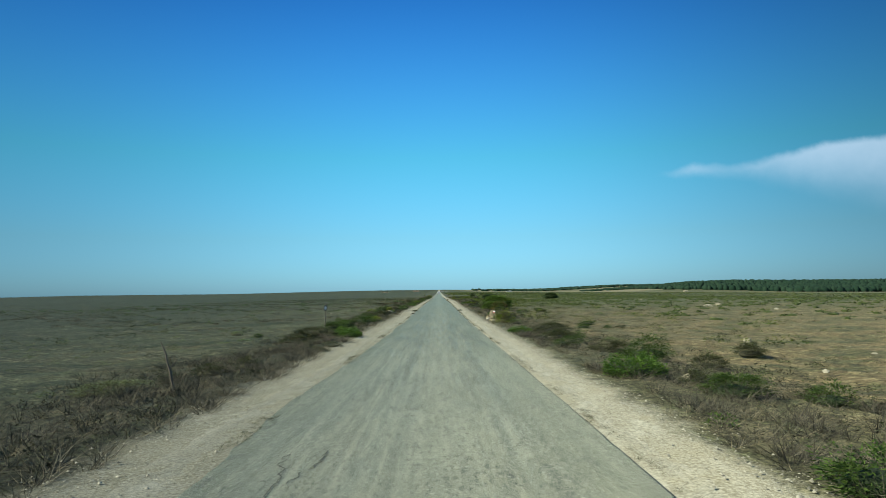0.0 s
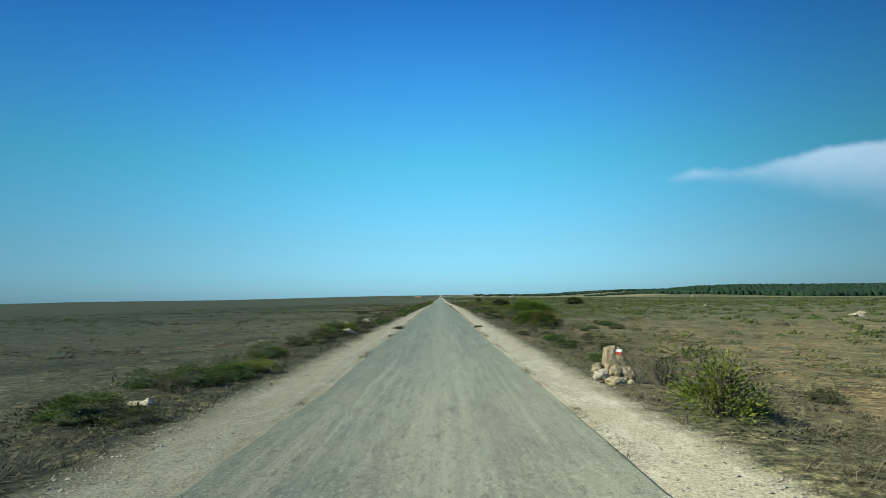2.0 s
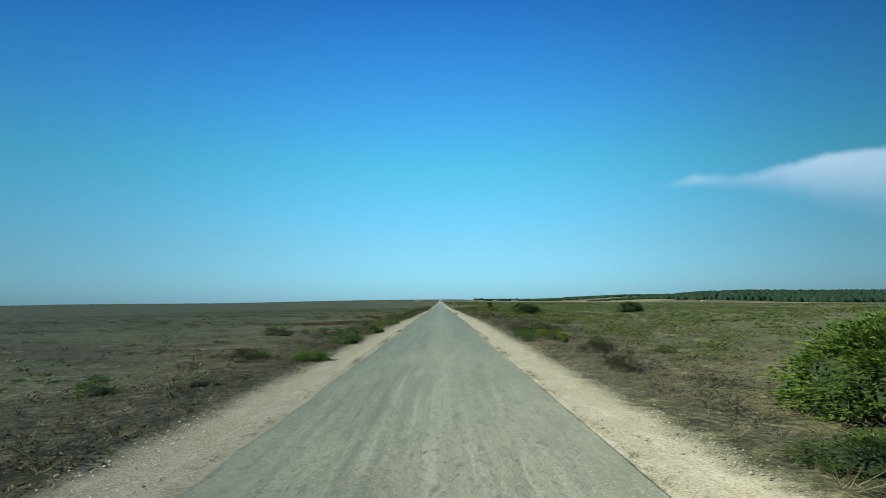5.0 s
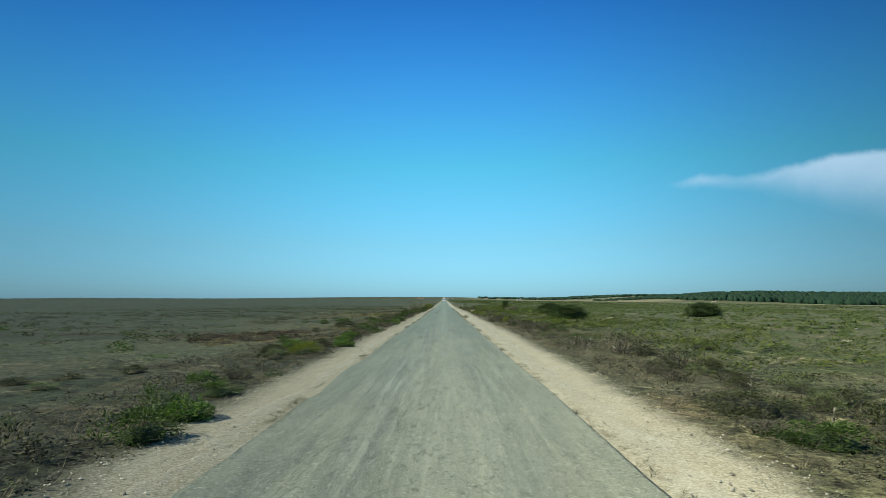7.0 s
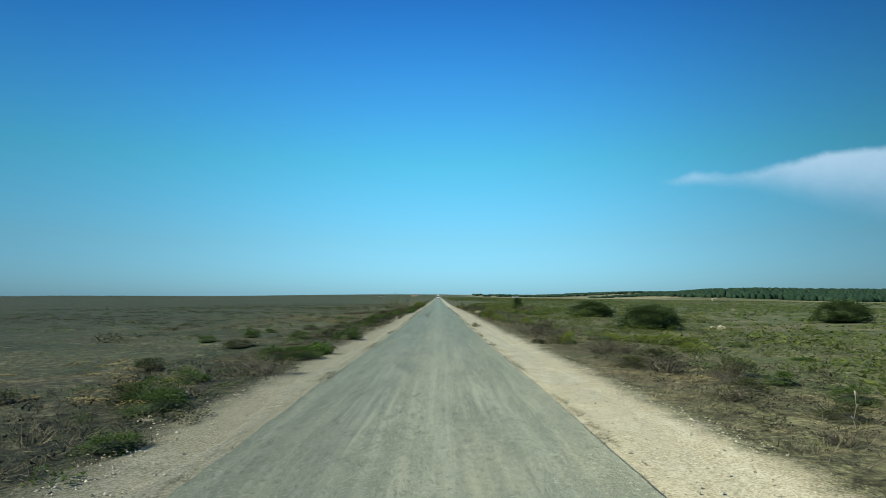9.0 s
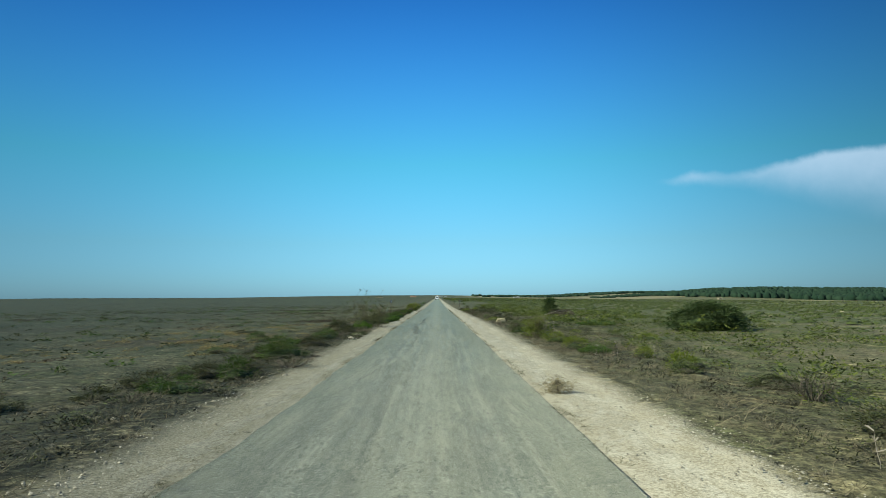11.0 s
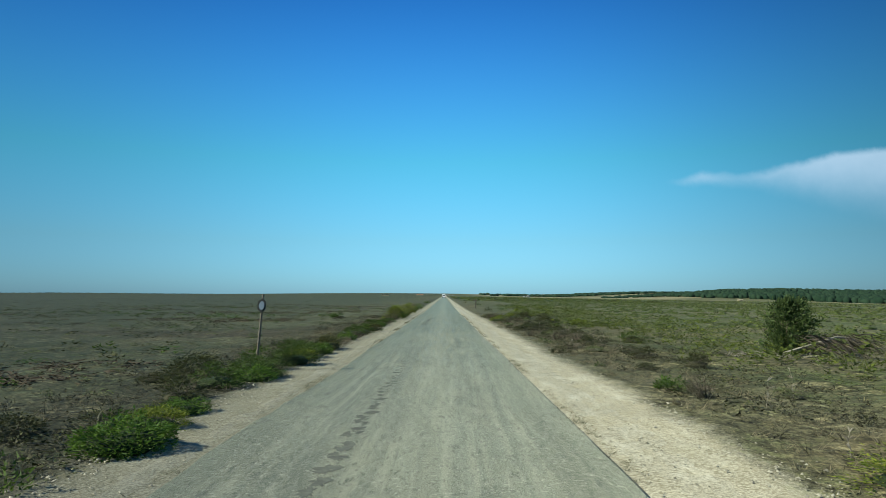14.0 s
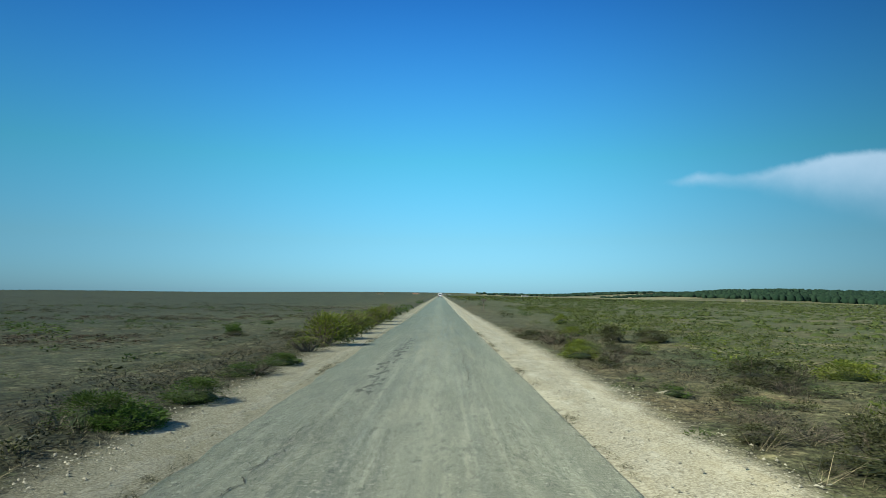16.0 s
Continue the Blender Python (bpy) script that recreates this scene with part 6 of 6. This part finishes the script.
scatter("dry_stems", LITTER, x, y, r.uniform(0.2, 0.55, len(x)), r.uniform(0.08, 0.3, len(x)), isle_mat("bleached_stems", (0.022, 0.021, 0.014), (0.17, 0.155, 0.105)), "tangle of bleached dry stems in the verges", "dry stems", r)

# green heath on the right
grow = lambda x, y: np.interp(y, (45, 70, 95, 140), (0.08, 0.25, 0.8, 1.0))  # noqa: E731
near_heath = lambda x, y: grow(x, y) * np.clip((x - 4.6 - 0.004 * y) / 3.6, 0, 1) * (0.12 + 0.88 * patches(x, y, 3, 0.9) ** 1.6)  # noqa: E731
x, y = places(r, 3600, 4.2, 10, 0, 245, near_heath)
w = 0.3 + r.gamma(2.0, 0.24, len(x))
scatter("heath_scrub", LUSH, x, y, w, w * r.uniform(0.38, 0.65, len(x)), M_HEATH, "low yellow-green heath shrublets in open cushions", "heath", r)
x, y = places(r, 5000, 9.7, 18, 0, 300, near_heath)
w = 0.35 + r.gamma(2.0, 0.25, len(x))
scatter("heath_scrub", LEAFY, x, y, w, w * r.uniform(0.36, 0.6, len(x)), M_HEATH, "low yellow-green heath cushions out on the plain", "heath", r)
x, y = places(r, 12500, 17, 90, 20, 420, lambda x, y: np.interp(y, (30, 70, 110), (0.15, 0.6, 1)) * (0.15 + 0.85 * patches(x, y, 4, 2.6)))
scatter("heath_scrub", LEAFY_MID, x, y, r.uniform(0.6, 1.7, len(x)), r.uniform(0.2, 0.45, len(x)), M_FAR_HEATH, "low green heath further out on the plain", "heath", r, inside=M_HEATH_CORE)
x, y = both(places(r, 6500, 85, 330, 60, 900), places(r, 3500, 6, 90, 400, 900))
scatter("far_heath", LEAFY_FAR, x, y, r.uniform(1.4, 3.8, len(x)), r.uniform(0.3, 0.6, len(x)), M_FAR_HEATH, "distant green heath", "heath", r)

# dull scrub among it, and on the left
x, y = both(
    places(r, 1500, 4.4, 14, 0, 110, lambda x, y: 0.15 + 0.85 * patches(x, y, 5, 1.2) ** 2),
    places(r, 900, 4.6, 14, 100, 240, lambda x, y: 0.2 + 0.6 * patches(x, y, 6, 1.4)),
    places(r, 1700, -12, -3.2, 0, 240, lambda x, y: np.interp(-x, (3.5, 6, 12), (1.0, 0.6, 0.5)) * patches(x, y, 7, 1.6) ** 2),
    places(r, 1500, 3.2, 6.0, 0, 235, lambda x, y: np.clip((x - outer_r(y) - 0.3) / 0.6, 0, 1) * patches(x, y, 15, 1.0)),
    places(r, 700, -4.6, -3.1, 0, 235, lambda x, y: patches(x, y, 16, 0.9)),
)
scatter("dull_scrub", LEAFY, x, y, r.uniform(0.2, 0.8, len(x)), r.uniform(0.08, 0.32, len(x)), M_SCRUB, "dull dark cushions of half-dry scrub", "scrub", r)
x, y = both(
    places(r, 5200, -60, -11, 10, 330, lambda x, y: 0.05 + 0.95 * patches(x, y, 8, 4.0) ** 3),
    places(r, 1500, -160, -40, 60, 500, lambda x, y: patches(x, y, 18, 9.0) ** 2),
    places(r, 1800, 13, 100, 10, 200, lambda x, y: np.interp(y, (90, 150), (0.9, 0.35)) * (0.1 + 0.9 * patches(x, y, 19, 3.0) ** 2)),
)
scatter("far_scrub", LOW_MID, x, y, r.uniform(0.4, 1.3, len(x)), r.uniform(0.15, 0.45, len(x)), M_SCRUB, "scattered dark scrub out on the plain", "scrub", r)
blot = lambda x, y, cx, cy, rx, ry_: np.clip(1.5 - 1.5 * (((x - cx) / rx) ** 2 + ((y - cy) / ry_) ** 2), 0, 1) * (0.25 + 0.75 * patches(x, y, 61, 0.8))  # noqa: E731
x, y = both(
    places(r, 3000, -45, -6, 20, 320, lambda x, y: (patches(x * 0.5, y, 9, 5.0) > 0.76) * 1.0),
    places(r, 700, -13, -5, 112, 127, lambda x, y: blot(x, y, -8.8, 119.5, 3.6, 6.0)),
    places(r, 320, -12, -5.5, 185, 195, lambda x, y: blot(x, y, -8.8, 190, 2.6, 3.6)),
    places(r, 500, -28, -8, 222, 234, lambda x, y: blot(x, y, -18, 228, 9, 4)),
    places(r, 500, -34, -10, 244, 262, lambda x, y: blot(x, y, -20, 253, 12, 6)),
)
scatter("brown_heather", LOW_MID, x, y, r.uniform(0.4, 1.0, len(x)), r.uniform(0.12, 0.3, len(x)), M_HEATHER, "patches of withered red-brown heather", "heather", r)
x, y = both(places(r, 2400, -7.5, -2.9, 2, 19, lambda x, y: patches(x, y, 31, 0.6) * np.interp(-x, (3, 5, 7.5), (1, 0.8, 0.2))), places(r, 1300, 2.9, 6.5, 2, 14, lambda x, y: patches(x, y, 32, 0.5) * np.interp(x, (2.9, 3.3, 6.5), (0.2, 1, 0.3))))
scatter("tall_dry_grass", TUFTS, x, y, r.uniform(0.3, 0.55, len(x)), r.uniform(0.12, 0.4, len(x)), isle_mat("grey_dry_grass", (0.016, 0.015, 0.011), (0.13, 0.115, 0.08)), "tangled grey-brown dry grass in the verges", "dry grass", r)
x, y = both(places(r, 2200, -22, -4.0, 0, 260, lambda x, y: patches(x, y, 21, 2.1) ** 3), places(r, 700, 4.5, 20, 0, 90, lambda x, y: patches(x, y, 22, 2.0) ** 2))
scatter("grey_scrub", LEAFY, x, y, r.uniform(0.18, 0.65, len(x)), r.uniform(0.08, 0.28, len(x)), M_GREY, "small grey-green cushions on the dry plain", "scrub", r)
x, y = both(places(r, 4500, -26, -3.6, 0, 260, lambda x, y: patches(x, y, 23, 1.9) ** 3), places(r, 3000, 4.4, 18, 0, 200, lambda x, y: patches(x, y, 24, 1.3) ** 3))
scatter("yellow_straw", TUFTS, x, y, r.uniform(0.2, 0.45, len(x)), r.uniform(0.04, 0.14, len(x)), isle_mat("yellow_straw", (0.07, 0.06, 0.03), (0.31, 0.265, 0.14)), "patches of yellow straw on the plain", "dry grass", r)

# ochre cushions of lichen and dry moss on the left-hand plain
x, y = both(places(r, 700, -15, -4.4, 157, 182, lambda x, y: patches(x, y, 71, 1.1) ** 2), places(r, 300, -10, -4.2, 112, 132, lambda x, y: patches(x, y, 72, 1.0) ** 3))
scatter("ochre_cushions", LUSH, x, y, r.uniform(0.25, 0.85, len(x)), r.uniform(0.06, 0.2, len(x)), isle_mat("ochre_moss", (0.08, 0.061, 0.024), (0.31, 0.24, 0.095)), "ochre cushions of dry moss on the plain", "moss", r)

# the shrubs too small or too far out to count
for group, mat, label in ((("green", "spiky", "yellow", "hedge", "tallgreen", "low"), M_GREEN, "small green shrubs scattered over the plain"), (("dark", "dry"), M_DARK, "small dark shrubs scattered over the plain")):
    some = np.array([q[1:] for q in OUTLYING if q[0] in group])
    scatter("plain_shrubs", LUSH, some[:, 0], some[:, 1], some[:, 2] * 1.1, some[:, 3] * 1.2, mat, label, "shrubs", r)

x, y = places(r, 3600, -75, -7, 60, 300, lambda x, y: patches(x * 0.35, y, 91, 7.0) ** 3 + 0.02)
scatter("plain_shrubs", LEAFY_MID, x, y, r.uniform(0.35, 1.1, len(x)), r.uniform(0.16, 0.36, len(x)), M_GREEN, "low green shrubs in loose rows over the western plain", "shrubs", r)
x, y = places(r, 3000, -75, -7, 60, 300, lambda x, y: patches(x * 0.35, y, 92, 6.0) ** 3 + 0.02)
scatter("plain_shrubs", LEAFY_MID, x, y, r.uniform(0.4, 1.2, len(x)), r.uniform(0.12, 0.3, len(x)), M_DARK, "low dark shrubs in loose rows over the western plain", "shrubs", r)

# dark low growth that crowds the verges
x, y = both(
    places(r, 13500, -6.8, -2.6, -3, 232, lambda x, y: np.clip((-outer_l(y) - x) / 0.4, 0, 1) * np.interp(-x, (4.5, 6.5), (1, 0.4)) * (0.28 + 0.72 * patches(x, y, 41, 0.9))),
    places(r, 14000, 2.9, 7.9, -3, 232, lambda x, y: np.clip((x - outer_r(y) - 0.2) / 0.6, 0, 1) * np.interp(y, (60, 110), (0.6, 1)) * (0.1 + 0.9 * patches(x, y, 42, 0.9))),
)
scatter("verge_scrub", [leafy(r, 26, 0.2, 0.07, 0.6, 0.8) for _ in range(6)], x, y, r.uniform(0.2, 0.6, len(x)), r.gamma(4.0, 0.035, len(x)), leaf_mat("verge_scrub_leaves", (0.018, 0.019, 0.011), (0.095, 0.090, 0.052), (0.015, 0.014, 0.009), 0.1, 0.55, 0.8, 42.0), "dark low half-dry growth crowding the verges", "scrub", r)

# loose gravel
x, y = both(
    places(r, 64000, 1.85, 3.9, -3, 226, lambda x, y: np.clip((outer_r(y) + 0.45 - x) / 0.5, 0, 1) * (0.4 + 0.6 * np.exp(-(((x - outer_r(y)) / 0.25) ** 2)))),
    places(r, 56000, -3.6, -1.95, -3, 226, lambda x, y: np.clip((outer_l(y) + 0.45 + x) / 0.5, 0, 1) * (0.35 + 0.65 * np.exp(-(((x + outer_l(y)) / 0.3) ** 2)))),
    places(r, 1500, -1.9, 1.8, -3, 228, lambda x, y: np.clip((np.abs(x) - 1.2) / 0.5, 0.06, 1)),
)
rim = np.minimum(np.abs(x - outer_r(y)), np.abs(x + outer_l(y)))
d = r.gamma(1.2, 0.0065, len(x)) + 0.009 + np.where(rim < 0.3, r.gamma(1.2, 0.0035, len(x)), 0)
on = np.where((x > ROAD_L) & (x < ROAD_R), road_z(y) + 0.016, np.maximum(base_z(x, y) + 0.014, gza(x, y) - 0.01))
d = np.minimum(d, 0.04)
scatter("loose_gravel", PEBBLES, x, y, d, d * r.uniform(0.6, 0.9, len(x)), M_PEBBLE, "loose pale limestone gravel along the shoulders", "gravel", r, 0.003, on)

# thin weeds along the broken edges of the asphalt
x, y = both(places(r, 9000, 1.77, 1.92, -3, 232, lambda x, y: patches(x * 0, y, 11, 1.1) ** 2), places(r, 6500, -2.05, -1.86, -3, 232, lambda x, y: patches(x * 0, y, 12, 1.3) ** 3))
scatter("edge_weeds", SHORT, x, y, r.uniform(0.06, 0.17, len(x)), r.uniform(0.02, 0.06, len(x)), isle_mat("dry_edge_weeds", (0.016, 0.018, 0.008), (0.075, 0.072, 0.036)), "thin dry weeds along the asphalt edges", "weeds", r, 0.0, base_z(x, y) + 0.01)

# ---- far off ----


def crown(r):
    """A far umbrella-pine crown: an uneven dome of three rings, one across and one high."""
    t = 2 * math.pi * np.arange(5) / 5 + r.uniform(0, 6)
    ring = [np.stack([a * np.cos(t) * r.uniform(0.75, 1.2, 5), a * np.sin(t) * r.uniform(0.75, 1.2, 5), z * r.uniform(0.85, 1.12, 5)], 1) for a, z in ((0.42, 0.0), (0.5, 0.45), (0.3, 0.85))]
    v = np.concatenate(ring + [np.array([[0, 0, 1.0]])])
    k, q = np.arange(5), (np.arange(5) + 1) % 5
    f = [np.concatenate([np.stack([k + o, q + o, q + o + 5], 1), np.stack([k + o, q + o + 5, k + o + 5], 1)]) for o in (0, 5)]
    return v, np.concatenate(f + [np.stack([k + 10, q + 10, np.full(5, 15)], 1)])


PINES = [crown(r) for _ in range(6)]
y = 1050 + 850 * r.random(6800) ** 1.4
lean = r.uniform(0.22, 0.85, 6800)
x = lean * (y - 60)
keep = (y > np.interp(lean, (0.3, 0.36, 0.6), (1620, 1400, 1050))) & (r.random(6800) < np.interp(lean, (0.22, 0.34), (0.25, 1)))
x, y, lean = x[keep], y[keep], lean[keep]
scatter("pine_forest", PINES, x, y, r.uniform(7, 15, len(x)), r.uniform(7, 11, len(x)) * np.interp(lean, (0.22, 0.34, 0.4), (0.35, 0.6, 1)), M_PINE, "dense dark green pine forest along a low ridge", "forest", r)
x, y = places(r, 1100, 130, 1000, 2300, 2700, lambda x, y: np.clip((x - 150) / 250, 0.15, 1))
scatter("pine_forest", PINES, x, y, r.uniform(10, 22, len(x)), r.uniform(5, 8, len(x)), M_PINE, "thin line of far dark trees on the horizon", "forest", r)
x, y = places(r, 500, -2200, -900, 2500, 2800)
scatter("far_scrub", LEAFY_FAR, x, y, r.uniform(8, 20, len(x)), r.uniform(1.5, 3, len(x)), M_SCRUB, "dark scrub along the far western rise", "scrub", r)


def box(name, x0, x1, y0, y1, z0, z1, mat, parent, label="", bevel=0.03):
    bm = bmesh.new()
    bmesh.ops.create_cube(bm, size=1, matrix=Matrix.Translation(((x0 + x1) / 2, (y0 + y1) / 2, (z0 + z1) / 2)) @ Matrix.Diagonal((x1 - x0, y1 - y0, z1 - z0, 1)))
    if bevel:
        bmesh.ops.bevel(bm, geom=bm.edges[:], offset=bevel)
    return part(name, bm_mesh(name, bm, mat), parent, label)


def gable(name, x0, x1, y0, y1, z0, z1, mat, parent):
    m = (y0 + y1) / 2
    v = [(x0, y0, z0), (x1, y0, z0), (x1, y1, z0), (x0, y1, z0), (x0, m, z1), (x1, m, z1)]
    return part(name, mesh(name, v, [(0, 1, 5, 4), (2, 3, 4, 5), (1, 2, 5), (3, 0, 4), (3, 2, 1, 0)], mat), parent)


def farmhouse(x, y, blocks, label, roof=M_TILE, walls=M_WHITE):
    """A far house of a few blocks: (from, to, height, pitched)."""
    ob = tagged(new("farmhouse"), label, "house", "far houses")
    ob.matrix_basis = pose(x, y, float(base_z(x, y)))
    for a, b, high, pitched in blocks:
        wall = box("wall", a, b, 0, 6, -0.5, high, walls, ob)
        if pitched:
            gable("roof", a - 0.3, b + 0.3, -0.3, 6.3, high, high + 0.9, roof, ob)
        else:
            box("roof", a - 0.1, b + 0.1, -0.1, 6.1, high, high + 0.25, walls, ob)
        for k in range(max(1, int((b - a) / 3.5))):
            c = a + (k + 0.5) * (b - a) / max(1, int((b - a) / 3.5))
            box("window", c - 0.5, c + 0.5, -0.05, 0.1, 1.0, 2.1, M_GLASS, wall, "", 0)
    return ob


farmhouse(128, 1190, ((-6, 0, 2.0, False), (0.3, 2, 2.8, False), (2.3, 4, 2.2, False)), "white farmhouse with low annexes far across the heath")
farmhouse(405, 1075, ((-2.6, 2.6, 1.8, True),), "pale stone hut alone on the plain", M_STONE, M_STONE)
farmhouse(8, 2200, ((-2, 8, 2.6, False), (14, 22, 2.2, False)), "low white buildings on the horizon beyond the road")
farmhouse(-75, 2200, ((-10, 10, 3.0, True),), "red-roofed farm buildings on the horizon", M_TILE, M_STONE)
farmhouse(-155, 1900, ((-9, 9, 3.0, True),), "low dark-roofed barn on the horizon", M_SCRUB, M_STONE)


def van(x, y):
    """A white delivery van far down the road, seen from behind."""
    ob = tagged(new("van"), "white delivery van far away on the road", "van")
    ob.matrix_basis = pose(x, y, float(road_z(y)) + 0.03)
    v = [(-0.95, 0, 0.4), (0.95, 0, 0.4), (0.95, 0, 1.2), (0.85, 0.08, 2.2), (-0.85, 0.08, 2.2), (-0.95, 0, 1.2)]
    w = [(a, b + 3.4 if c > 1.5 else b + 4.9, c) for a, b, c in v]
    f = [tuple(range(6)), tuple(range(11, 5, -1))] + [(k, k + 6, (k + 1) % 6 + 6, (k + 1) % 6) for k in range(6)]
    body = part("body", mesh("body", v + w, f, M_VAN), ob)
    box("rear_window", -0.7, 0.7, -0.01, 0.05, 1.3, 1.9, M_GLASS, body, "", 0)
    box("bumper", -0.95, 0.95, -0.1, 0.05, 0.35, 0.55, M_PLATE, ob)
    for s in (-1, 1):
        box("tail_lamp", s * 0.86 - 0.08, s * 0.86 + 0.08, -0.03, 0.03, 0.8, 1.15, M_LAMP, ob, "", 0.01)
        for yy in (0.8, 3.9):
            bm = bmesh.new()
            bmesh.ops.create_cone(bm, cap_ends=True, segments=18, radius1=0.34, radius2=0.34, depth=0.22, matrix=Matrix.Translation((s * 0.82, yy, 0.34)) @ Matrix.Rotation(math.pi / 2, 4, "Y"))
            part("wheel", bm_mesh("wheel", bm, M_RUBBER), ob)


van(0.0, 545)
